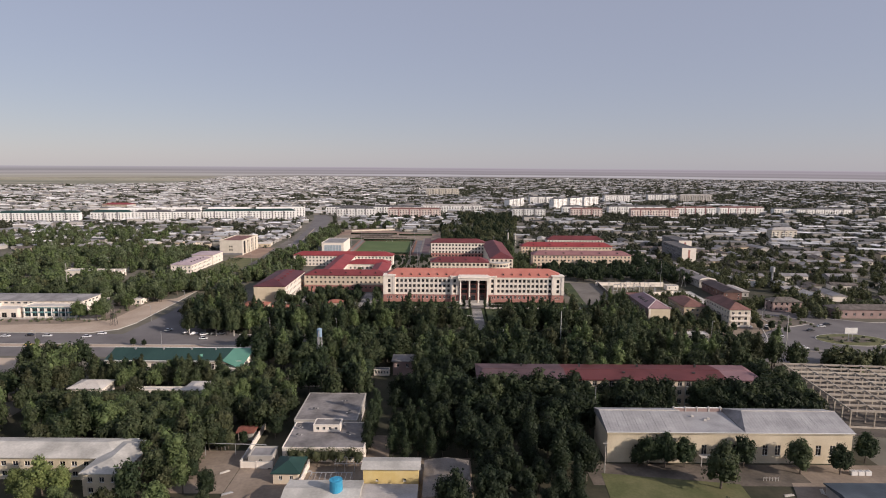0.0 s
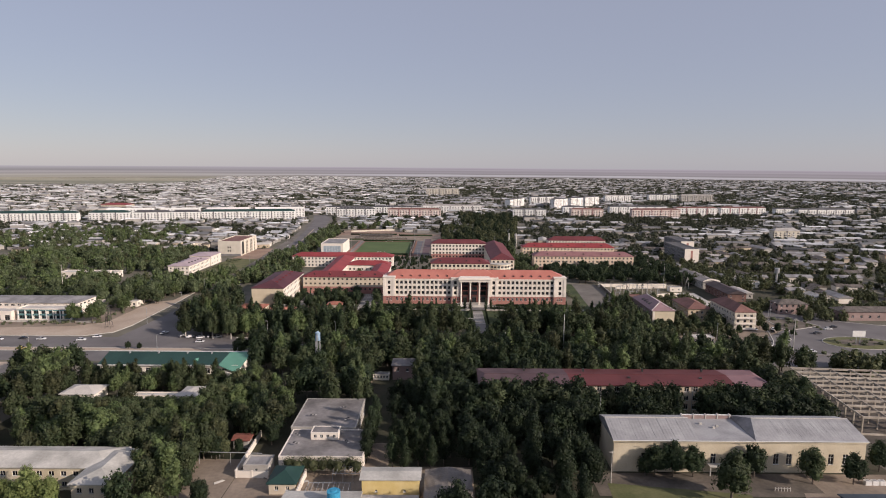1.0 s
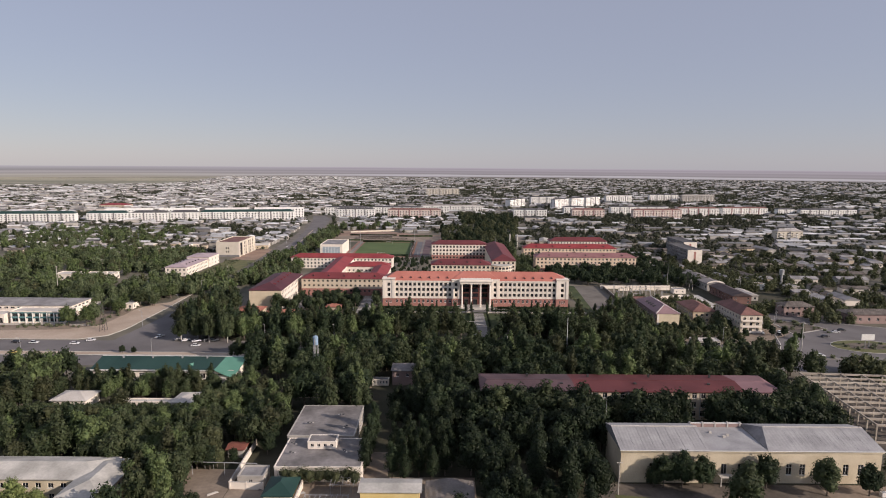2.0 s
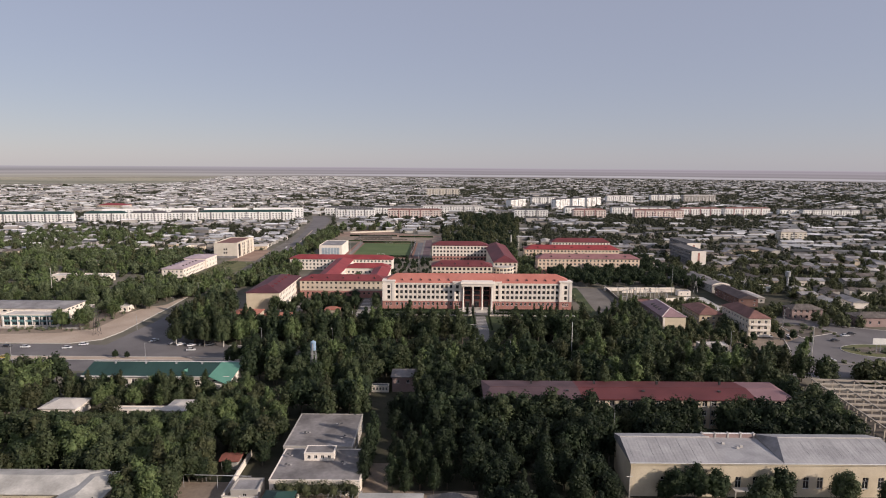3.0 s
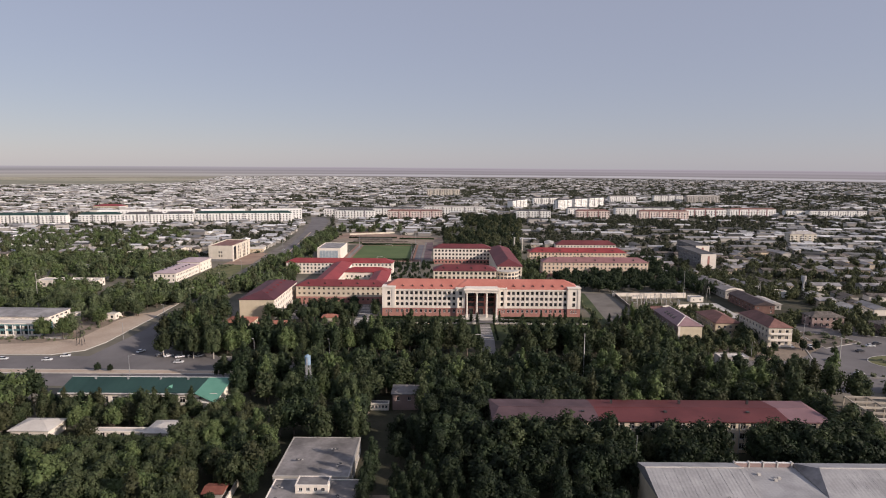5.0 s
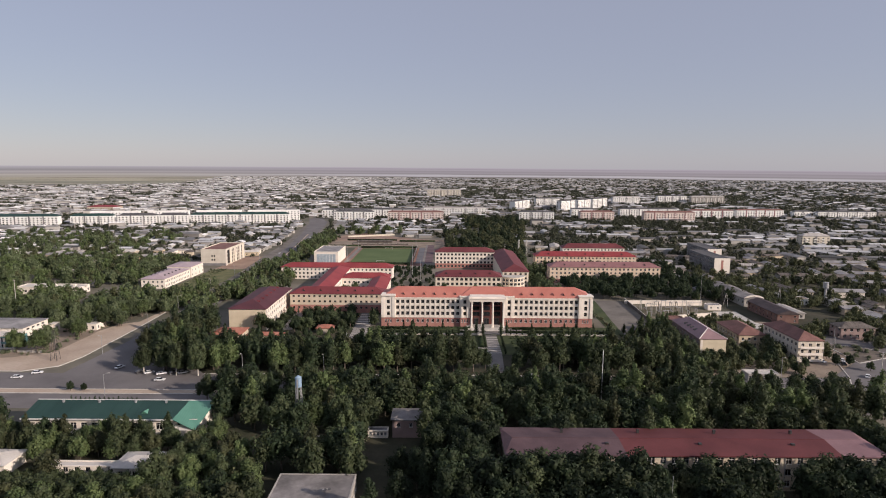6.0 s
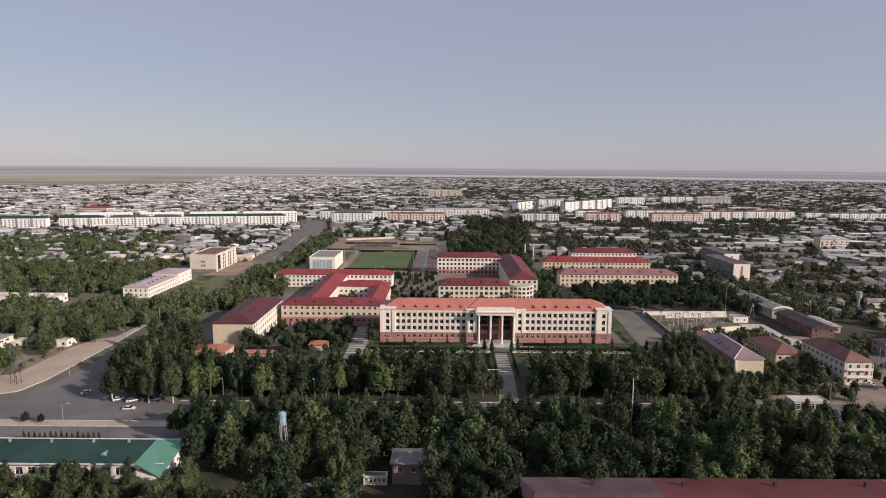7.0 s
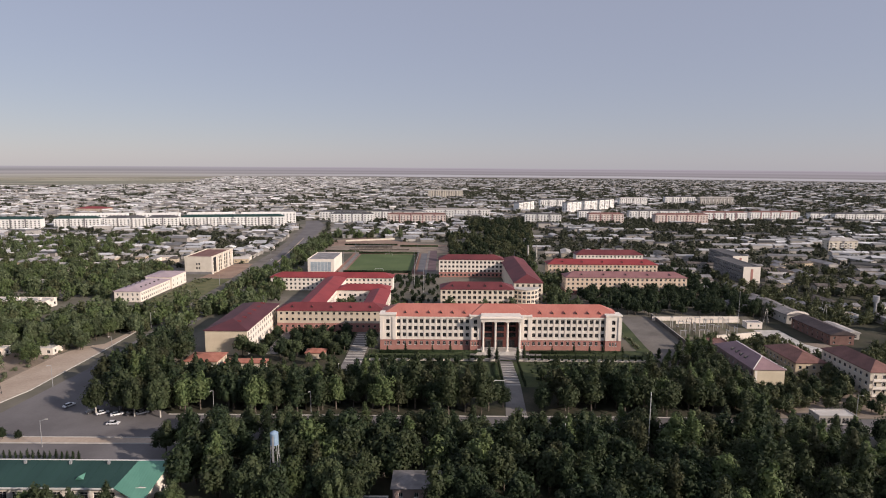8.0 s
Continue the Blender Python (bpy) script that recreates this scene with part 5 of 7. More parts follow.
            while z < top:
                h = (z - 4.2) / 7.0
                q = far * (0.8 + 0.3 * h)
                r = rng.uniform(1.25, 1.95) * (1.15 - 0.4 * h)
                out.append(((q * math.cos(a) + rng.uniform(-0.5, 0.5), q * math.sin(a) + rng.uniform(-0.5, 0.5), z), (r, r, r * rng.uniform(0.95, 1.35))))
                z += r * 1.5
        out.append(((rng.uniform(-0.5, 0.5), rng.uniform(-0.5, 0.5), 9.6), (1.7, 1.7, 2.0)))
        out.append(((0, 0, 6.8), (2.7, 2.7, 3.0)))
    return out


def trunk_graph(kind, seed):
    rng, g = random.Random(seed), G()
    top = {"poplar": 12.0, "round": 4.4, "pine": 9.0}.get(kind, 8.5)
    r = {"round": 0.14, "pine": 0.2}.get(kind, 0.28)
    bend = (rng.uniform(-0.4, 0.4), rng.uniform(-0.4, 0.4))
    g.rod((0, 0, -0.2), (bend[0] * 0.4, bend[1] * 0.4, top * 0.4), r, r * 0.75, 6)
    g.rod((bend[0] * 0.4, bend[1] * 0.4, top * 0.4), (bend[0], bend[1], top), r * 0.75, r * 0.2, 6)
    for i in range(6 if kind != "round" else 3):
        a, z = rng.uniform(0, 6.28), top * rng.uniform(0.3, 0.8)
        k = top * 0.22
        g.rod((bend[0] * 0.5, bend[1] * 0.5, z), (k * math.cos(a), k * math.sin(a), z + k * 0.9), r * 0.4, r * 0.1, 5)
    return g


PROTO = {}


def tree_kind(kind, seed, leaf, leaves, size, label, bark=None, name="tree", group="park trees"):
    root = thing(name, label, name.replace("_", " "), 0, -60, 0, 0, group)
    part("trunk", trunk_graph(kind, seed), bark or BARK, root)
    v, f = crown_arrays(lobes_for(kind, seed), leaves, size, seed)
    part("crown", quads_mesh("crown", v, f, leaf), None, root)
    PROTO[root] = 0
    return root


BROAD = [tree_kind("elm", 11 + i, (LEAF, LEAF_DARK, LEAF, LEAF_OLIVE, LEAF_LIGHT)[i], 2000, 0.32, ("tall broad-leaved park tree, mid green", "tall park tree with dark leaves", "leafy rounded park tree, mid green", "broad park tree with olive leaves", "broad park tree with light green leaves")[i]) for i in range(5)]
POPLARS = [tree_kind("poplar", 31 + i, (LEAF, LEAF_DARK, LEAF_LIGHT)[i], 2000, 0.27, ("slender park poplar with mid green leaves", "slender park poplar with dark leaves", "slender pale-barked poplar with fresh green leaves")[i], PALEBARK if i == 2 else None) for i in range(3)]
YOUNG = [tree_kind("round", 51 + i, (LEAF_DARK, LEAF)[i], 700, 0.25, "small round-crowned young tree", None, "young_tree", "young trees") for i in range(2)]
PINES = [tree_kind("pine", 61 + i, LEAF_DARK, 560, 0.22, "small dark conical evergreen tree", None, "evergreen", "evergreens of the forecourt") for i in range(2)]
YELLOWISH = tree_kind("elm", 17, LEAF_YELLOW, 2000, 0.32, "broad tree with yellowing light green leaves")
PLANE = tree_kind("elm", 19, LEAF, 2000, 0.32, "tall broad tree with a limewashed pale trunk", PALEBARK)
USED = set()


def plant(proto, x, y, size, turn, tall=1.0):
    """Sets the prototype itself down first, then copies of it."""
    m = pose(x, y, 0, 0, 0, turn) @ Matrix.Diagonal((size, size, size * tall, 1))
    if proto in USED:
        ob = copy_thing(proto, Matrix())
        ob.matrix_basis = m
    else:
        USED.add(proto)
        proto.matrix_basis = m
    return m


rng = random.Random(5)


def scatter(x0, x1, y0, y1, gap, jitter=0.42, r=1.5, skip=0.0):
    out, row, y = [], 0, y0
    while y < y1:
        x = x0 + (gap / 2 if row % 2 else 0)
        while x < x1:
            px, py = x + rng.uniform(-jitter, jitter) * gap, y + rng.uniform(-jitter, jitter) * gap
            if rng.random() >= skip and is_free(px, py, r):
                out.append((px, py))
            x += gap
        y += gap * 0.87
        row += 1
    return out


# the park between the street and the main building, and the groves before the street
for q in ((-62, -49, 256, 270), (-25, -12, 236, 258), (27, 33, 196, 202), (56, 61, 196, 226), (87, 96, 198, 226), (-30, -18, 176, 250), (-16, 6, 176, 196)):
    clear(*q)
GROVES = [scatter(-84, 116, 264, 309, 8.0), scatter(116, 160, 256, 296, 7.6), scatter(-60, 14, 226, 262, 9.0), scatter(-16, 52, 150, 252, 7.6, skip=0.06), scatter(54, 142, 202, 222, 6.0, skip=0.1), scatter(52, 150, 247, 262, 8.2), scatter(160, 164, 262, 284, 7.0)]
SPOTS = [q for some in GROVES for q in some]
PARKSIDE = scatter(-128, -84, 352, 369, 6.6) + [q for q in scatter(-128, 118, 322, 352, 6.4) if not (-4 < q[0] < 38 and q[1] > 336)] + scatter(40, 118, 350, 360, 7.8) + scatter(94, 119, 358, 391, 6.6) + scatter(-84, -48, 350, 366, 8.0) + scatter(-150, -130, 346, 396, 7.0) + scatter(-137, -128, 324, 346, 7.0)
FRONT = scatter(-152, -86, 214, 227, 3.7, skip=0.06)
clear(-152, -88, 212, 226)
clear(-91, -85, 250, 270)
LEFT = scatter(-128, -60, 180, 240, 7.4, skip=0.04) + scatter(-90, -74, 150, 182, 7.0, skip=0.15) + scatter(-152, -93, 241, 253, 5.4, skip=0.05) + scatter(-94, -76, 236, 250, 6.0) + scatter(-230, -128, 182, 262, 8.0, skip=0.06)
SINGLE = sorted(SPOTS, key=lambda q: q[1])[-78:] + sorted(LEFT, key=lambda q: abs(q[0] + 90) + abs(q[1] - 215))[:50]
OTHERS = [q for q in SPOTS + LEFT if q not in set(SINGLE)]


def grown(x, y, s):
    """Caps tree sizes to fit the camera's view of the lawn, the street and the long block."""
    if x > 104 and y > 274:
        return s * 0.8
    if 199 < y < 226:
        return s * 0.8
    if 284 < y < 312 and x > -84:
        return min(s, 0.034 * (327 - y) * (0.85 + 0.3 * abs(math.sin(7 * x))))
    return min(s, max(0.45, 94.9 * (1 - (y - 90.8) / 290) / 12.6)) if y > 315 else s


for x, y in SINGLE:
    left = x < -56 and y < 262
    if rng.random() < (0.0 if left else 0.14):
        plant(rng.choice(POPLARS), x, y, min(rng.uniform(0.8, 1.0), grown(x, y, 1.0)), rng.uniform(0, 360))
    else:
        plant(rng.choices(BROAD, (5, 1.2, 4, 3, 6) if left else (5, 6, 4, 2, 0.8))[0], x, y, (rng.uniform(0.66, 0.86) if 236 < y < 254 else rng.uniform(0.8, 1.12)) if left else grown(x, y, rng.uniform(1.05, 1.38)), rng.uniform(0, 360), rng.uniform(0.9, 1.1))
for x, y in scatter(-44, 38, 352, 384, 6.0, skip=0.35):
    plant(rng.choice(YOUNG), x, y, rng.uniform(0.6, 1.0), rng.uniform(0, 360))
for i in range(42):
    x = -44 + i * 3.25
    if not 12 < x < 34:
        plant(rng.choice(PINES), x, 385.7, rng.uniform(0.32, 0.42), rng.uniform(0, 360))
for x in (-36, -26, -14, -4, 48, 58, 66, 74, 83):
    plant(rng.choice(PINES), x + rng.uniform(-1, 1), 398.5, rng.uniform(0.35, 0.5), 0)
for k in range(12):
    for x in (18.0 + 0.06 * k, 27.6 + 0.04 * k):
        plant(PINES[k % 2], x, 351 + 2.7 * k, rng.uniform(0.26, 0.36), 50 * k)
for x, y in ((18.3, 384), (28.4, 384), (14.8, 386.3), (31.8, 386.3)):
    plant(PINES[0], x, y, 0.75, 0)
for x, y, s, k in ((65.5, 177, 0.86, 1), (71, 177, 0.98, 1), (77.2, 177, 0.84, 1), (83, 164.5, 1.22, 0), (95.8, 177, 0.92, 1), (90.5, 177, 0.72, 1), (111.5, 173.2, 0.98, 0), (123.8, 173.3, 0.84, 1), (137, 181, 0.85, 1), (76, 146, 0.7, 1), (62.5, 177, 0.6, 1)):
    plant(BROAD[k], x, y, s, rng.uniform(0, 360), rng.uniform(0.98, 1.08))
for x, y, s in ((-23.6, 184, 0.72), (-23.8, 189, 0.8), (-23.4, 194, 0.86), (-23.7, 199, 0.8), (-23.2, 205, 0.9), (-15, 181, 0.75), (-11, 178, 0.7), (-7, 182, 0.8), (-3, 179, 0.72), (1, 183, 0.78), (-13, 186, 0.85), (-9, 189, 0.9), (-5, 187, 0.84), (-1, 190, 0.95), (-15, 192, 0.82), (-11, 195, 0.9), (-6, 194, 0.92), (3, 188, 0.8)):
    plant(POPLARS[1], x, y, s, 37 * x, 1.0)
for x, y, s, k in ((-1.5, 216, 1.5, 1), (7, 220, 1.35, 1), (16, 217, 1.4, 1), (24, 220, 1.35, 0), (33, 218, 1.3, 1), (43.5, 205, 1.42, 0), (46.5, 214, 1.25, 1), (40, 196, 1.2, 1), (12, 206, 1.2, 1)):
    plant(BROAD[k], x, y, s, 51 * x, 1.0)
for x, y, s, k in ((20, 213, 1.5, 0), (28, 214, 1.52, 1), (36, 215, 1.62, 0), (42, 212, 1.4, 1), (49, 214, 1.58, 1), (54, 211, 1.3, 1), (62.5, 214, 1.05, 3), (68.5, 215, 1.32, 0), (74, 212, 1.28, 1), (79, 214, 1.4, 1), (83.5, 216, 1.1, 3), (97.5, 214, 1.32, 1), (102, 216, 1.38, 0), (106, 211, 1.2, 1), (111, 215, 1.34, 1), (116, 213, 1.2, 0), (121, 216, 1.3, 1), (126, 214, 1.15, 0), (130, 219, 1.25, 1), (135, 216, 1.25, 0), (133, 227, 1.4, 0), (138, 224, 1.3, 1), (138, 233, 1.25, 0), (133, 239, 1.25, 1)):
    plant(BROAD[k], x, y, s, 77 * x, 1.0)
for x, y, s, k in ((-58, 258.5, 1.15, 0), (-53.5, 257.5, 1.2, 1), (-50, 261, 1.2, 4), (-62, 262, 1.2, 0)):
    plant(BROAD[k], x, y, s, 31 * x)
for x, y, s in ((-112, 192, 1.20), (-85, 186, 1.15), (-96, 196, 0.95), (-124, 191, 1.00)):
    plant(BROAD[4], x, y, s, 23 * x)
for x, y, s, k in ((-82, 257, 0.78, 0), (-79.5, 251, 0.8, 4), (-84.5, 249, 0.72, 0), (116, 330, 0.75, 1), (121, 335, 0.7, 0), (126, 339, 0.68, 1), (131, 341, 0.62, 1), (136, 342, 0.62, 0), (118, 342, 0.7, 1), (124, 327, 0.6, 0), (129, 331, 0.55, 1), (141, 338, 0.6, 1), (147, 342, 0.62, 0), (152, 338, 0.6, 1), (158, 343, 0.6, 1), (112, 324, 0.75, 0), (164, 338, 0.5, 1), (192, 338, 0.5, 1), (197, 331, 0.42, 0), (143, 354, 0.6, 1), (146, 362, 0.62, 0), (142, 371, 0.65, 1), (166, 350, 0.55, 1), (162, 354, 0.8, 1), (165, 363, 0.75, 0), (160, 348, 0.66, 1), (149, 347, 0.7, 1), (154, 331, 0.5, 0), (160, 328, 0.45, 1), (168, 334, 0.5, 1), (185, 338, 0.55, 1), (187, 348, 0.5, 0), (119, 352, 0.6, 1), (118, 360, 0.62, 0), (117, 368, 0.6, 1)):
    plant(BROAD[k], x, y, s, 19 * x)
for x, y, s in ((-36, 256, 1.0), (-32.6, 256, 0.95), (-40, 260, 1.05), (-139, 320.4, 1.05), (-123.8, 319, 1.08), (-113.8, 318.5, 1.1), (-66, 334, 1.0)):
    plant(PLANE, x, y, s, 61 * x, 1.2)
for x, y, k, s in ((-80, 172, 4, 1.0), (-76, 186, 0, 1.05), (-84, 180, 1, 1.0), (-70, 205, 3, 0.9), (-104, 151, 4, 0.62), (-98, 146, 0, 0.7), (-66, 158, 1, 0.75), (-64, 150, 0, 0.6), (-58, 144, 3, 0.6), (-34, 143, 1, 0.5), (-12, 142, 0, 0.5), (-131, 324, 0, 0.95), (-99, 291, 0, 0.95), (-93, 294, 1, 1.1), (-89, 286, 4, 1.0), (-84, 292, 0, 1.1), (-80, 284, 1, 1.05), (-79, 275, 0, 1.0), (-118, 325, 0, 1.0), (-107, 324, 4, 1.1), (-159.4, 299.5, 1, 0.38), (-153.6, 299.3, 1, 0.32), (-83, 165, 0, 0.9), (-78, 160, 3, 0.7), (-88, 172, 4, 0.9), (-72, 186, 1, 0.7), (-66, 202, 0, 0.9), (-78, 196, 4, 1.0), (-60, 206, 1, 0.9), (-57, 214, 0, 0.9), (-57, 196, 1, 0.75), (-58, 204, 1, 0.9), (-70, 187, 3, 0.55), (-66, 190, 1, 0.45), (-62, 222, 3, 1.0), (-74, 168, 1, 0.55), (-2.5, 251, 1, 1.1), (0, 257, 2, 1.2), (-2, 268, 1, 1.1), (-72, 380, 0, 0.5), (-80, 381, 1, 0.5), (-66, 384, 0, 0.45), (-84, 386, 2, 0.5), (-59, 259, 0, 0.85), (-53, 257, 1, 0.8), (-50, 262, 3, 0.85), (-62, 263, 2, 0.9), (31, 326, 1, 0.85), (32, 333, 0, 0.8), (16, 330, 1, 0.8)):
    plant(BROAD[k], x, y, s, 40 * k + x)


for x, y, s in ((-113, 158.5, 0.98), (-107.5, 158, 0.8), (-119, 157, 0.78), (-113, 152, 0.7)):
    plant(YELLOWISH, x, y, s, 40 * x)


# ---- woods and the town's greenery: too many to count ----
def merged(name, label, protos, spots, material, category="trees", stems=6.0):
    """All copies of the prototypes' quads in one mesh."""
    vs, fs, k = [], [], 0
    for x, y, s in spots:
        v, f = protos[rng.randrange(len(protos))]
        a = rng.uniform(0, 6.28)
        c, d = math.cos(a) * s, math.sin(a) * s
        w = np.empty_like(v)
        w[:, 0], w[:, 1], w[:, 2] = v[:, 0] * c - v[:, 1] * d + x, v[:, 0] * d + v[:, 1] * c + y, v[:, 2] * s * rng.uniform(0.9, 1.12)
        vs.append(w), fs.append(f + k)
        k += len(v)
    ob = part(name, quads_mesh(name, np.concatenate(vs), np.concatenate(fs), material), None)
    if stems:
        vs, fs = [], []
        ring = np.array([(math.cos(1.2566 * i), math.sin(1.2566 * i)) for i in range(5)])
        for n, (x, y, s) in enumerate(spots):
            low, high = ring * 0.3 * s + (x, y), ring * 0.14 * s + (x, y)
            vs.append(np.concatenate([np.c_[low, np.full(5, -0.1)], np.c_[high, np.full(5, stems * s)]]))
            fs.append(np.array([(i, (i + 1) % 5, 5 + (i + 1) % 5, 5 + i) for i in range(5)]) + 10 * n)
        tagged(part("trunks", quads_mesh("trunks", np.concatenate(vs), np.concatenate(fs), BARK), None, ob), "many slim brown trunks", kind="stuff")
    return tagged(ob, label, category, kind="stuff")


def drop(lobes, dz):
    return [((c[0], c[1], c[2] - dz), r) for c, r in lobes]


CLOSE = [crown_arrays(lobes_for("elm", 40 + i), 1200, 0.41, 40 + i, 9) for i in range(5)] + [crown_arrays(lobes_for("poplar", 46 + i), 900, 0.38, 46 + i) for i in range(2)]
MID = [crown_arrays(drop(lobes_for("elm", 70 + i), 2.6), 260, 0.6, 70 + i, 8, (5, 2)) for i in range(4)]
BUSH = [crown_arrays([((x, y, 2.6), (3.0, 3.0, 3.2)) for x, y in ((-1.8, 0.6), (1.6, 1.2), (0.3, -1.6))], 70, 1.1, 76 + i) for i in range(3)]
FAR = [crown_arrays([((0, 0, 2.6), (5.0, 5.0, 3.2))], 8, 2.0, 80 + i, 1, (5, 2)) for i in range(4)]


def spotted(pts, lo=0.7, hi=1.15):
    """Spots with sizes, held low to fit the camera's view of the green hall, the lawn, the street and the long block.
    """
    out = []
    for x, y in pts:
        s = rng.uniform(lo, hi)
        if -160 < x < -56 and y < 262:
            s = rng.uniform(0.64, 0.84) if 236 < y else rng.uniform(0.8, 1.12)
        elif 52 < x < 140 and y < 226 or 104 < x < 170 and 250 < y < 300 or -128 < x < 121 and 315 < y < 395 or -84 < x <= 104 and 284 < y < 312:
            s = grown(x, y, s)
        out.append((x, y, s))
    return out


clear(-300, -210, 352, 384)
clear(-314, -259, 476, 497)
clear(-236, -212, 503, 579)


def shade_of(q):
    """Which leaf colour goes where: dark in the near grove to deepen its shade, lighter to the east."""
    k = rng.random()
    if -26 < q[0] < 54 and q[1] < 262:
        return 0.45 + 0.26 * k if k < 0.75 else k * 0.45
    if q[0] < -60 and q[1] < 256:
        return 0.36 * k / 0.45 if k < 0.45 else 0.4 + 0.38 * rng.random() if k < 0.52 else 0.82 + 0.18 * rng.random()
    if q[0] < 66 or q[1] < 240:
        return k
    return 0.7 * k if k < 0.55 else 0.4 + 0.38 * rng.random() if k < 0.6 else 0.84 + 0.16 * rng.random()


BLOCKSIDE = [q for q in OTHERS if 8 < q[0] < 140 and 198 < q[1] < 226]
merged("park_grove", "broad dark trees before the long block", CLOSE[:5], [(x, y, rng.uniform(1.1, 1.35) if x < 42 else rng.uniform(0.9, 1.3)) for x, y in BLOCKSIDE], LEAF_DARK)
NEARGROVE = [q for q in OTHERS if -20 < q[0] < 54 and q[1] < 250 and q not in set(BLOCKSIDE)]
FINE = [crown_arrays(lobes_for("elm", 21 + i), 2500, 0.29, 21 + i) for i in range(4)] + [crown_arrays(lobes_for("poplar", 27), 1900, 0.28, 27)]
GROVE_PICK = [(x, y, rng.uniform(0.7, 1.3), rng.random()) for x, y in NEARGROVE]
merged("near_grove", "tall trees of the grove beside the hall, darkened for shade", FINE, [(x, y, z) for x, y, z, k in GROVE_PICK if k < 0.66], LEAF_GROVE_SHADE)
merged("near_grove", "lighter broad trees in the grove beside the hall", FINE, [(x, y, z) for x, y, z, k in GROVE_PICK if k >= 0.66], LEAF_DARK)
REST = [(q, shade_of(q)) for q in OTHERS + PARKSIDE if q not in set(BLOCKSIDE) and q not in set(NEARGROVE)]
merged("park_grove", "mid green park trees with dense leafy crowns", CLOSE, spotted([q for q, k in REST if k < 0.4], 1.0, 1.32), LEAF)
merged("park_grove", "park trees with dark leafy crowns", CLOSE, spotted([q for q, k in REST if 0.4 <= k < 0.78], 1.0, 1.32), LEAF_DARK)
merged("park_grove", "park trees with olive crowns", CLOSE, spotted([q for q, k in REST if 0.78 <= k < 0.9], 0.95, 1.25), LEAF_OLIVE)
merged("park_grove", "park trees with light green crowns", CLOSE, spotted([q for q, k in REST if k >= 0.9], 0.95, 1.25), LEAF_LIGHT)
WOOD = scatter(-300, -188, 384, 505, 8.2, skip=0.08) + scatter(-262, -199, 342, 384, 7.2, skip=0.1) + scatter(-199, -186, 400, 420, 6.5) + scatter(-183, -178, 400, 600, 8.0, skip=0.25) + scatter(-560, -330, 650, 840, 10.5, skip=0.35) + scatter(-212, -175, 416, 505, 7.6) + scatter(-205, -178, 505, 610, 8.8, skip=0.35) + scatter(-420, -240, 440, 640, 8.4, skip=0.1) + scatter(-163, -128, 400, 612, 7.6, skip=0.03)
EAST = scatter(66, 82, 430, 600, 8) + scatter(92, 240, 478, 538, 7.6, skip=0.06) + scatter(82, 200, 558, 598, 8.5, skip=0.3) + scatter(-44, 40, 428, 484, 8.0, skip=0.2) + scatter(-84, -60, 455, 505, 8, skip=0.2)
EAST += scatter(185, 460, 386, 640, 10, skip=0.55) + scatter(20, 120, 640, 690, 9, skip=0.15) + scatter(0, 165, 690, 900, 9.4, skip=0.24) + scatter(32, 128, 900, 1110, 10, skip=0.3)
clear(0, 84, 690, 895)
clear(36, 124, 895, 1105)
WOOD = [q for q in WOOD if noise.noise(Vector((q[0] * 0.03, q[1] * 0.03, 8.0))) > -0.28 and not (-216 < q[0] < -182 and 468 < q[1] < 582) and not (-158 < q[0] < -126 and 396 < q[1] < 438)]
WOOD += scatter(-161, -140, 640, 900, 7.5, skip=0.3) + scatter(-140, -60, 872, 900, 8, skip=0.4)
WOOD = [q for q in WOOD if not (q[1] < 357 and q[0] < -218)]
NEARWOOD = [q for q in WOOD if q[1] < 432 and q[0] > -290]
ROADSIDE = [(x, y, rng.uniform(0.66, 1.12), rng.random()) for x, y in NEARWOOD]
for low, high, leaf, word in ((0.0, 0.45, LEAF_HAZE, "haze-paled green"), (0.45, 0.75, LEAF, "mid green"), (0.75, 1.0, LEAF_LIGHT, "fresh green")):
    merged("woodland", "roadside trees with %s crowns" % word, CLOSE[:5], [(x, y, z) for x, y, z, k in ROADSIDE if low <= k < high], leaf)
PICK = [(q, rng.random()) for q in WOOD if q not in set(NEARWOOD)]
merged("woodland", "dense green wood beside the avenue", MID, spotted([q for q, k in PICK if k < 0.2], 0.75, 1.35), LEAF)
merged("woodland", "olive trees of the wood beside the avenue", MID, spotted([q for q, k in PICK if 0.2 <= k < 0.45]), LEAF_OLIVE)
merged("woodland", "trees of the wood beside the avenue, haze painted in", MID, spotted([q for q, k in PICK if 0.45 <= k < 0.7], 0.75, 1.3), LEAF_HAZE)
merged("woodland", "fresh green trees of the wood beside the avenue", MID, spotted([q for q, k in PICK if k >= 0.7], 0.75, 1.35), LEAF_LIGHT)
COURTYARD = scatter(-46, -12, 500, 606, 6.5, skip=0.35) + scatter(-100, -14, 568, 610, 6.5, skip=0.4)
merged("campus_trees", "low trees and shrubs of the inner courts", MID, [(x, y, rng.uniform(0.28, 0.52)) for x, y in COURTYARD], LEAF_DARK)
merged("campus_trees", "mixed green trees round the campus and houses", MID, spotted([q for q in EAST if q[0] < 90 and q[1] <= 640]), LEAF)
BACKWOOD = [(q, rng.random()) for q in EAST if q[1] > 640 and q[0] < 0.139 * (q[1] - 104) and noise.noise(Vector((q[0] * 0.035, q[1] * 0.02, 2.0))) > -0.3]
merged("campus_trees", "dark trees of the wood behind the student blocks", MID, spotted([q for q, k in BACKWOOD if k < 0.5], 0.7, 1.25), LEAF_DARK)
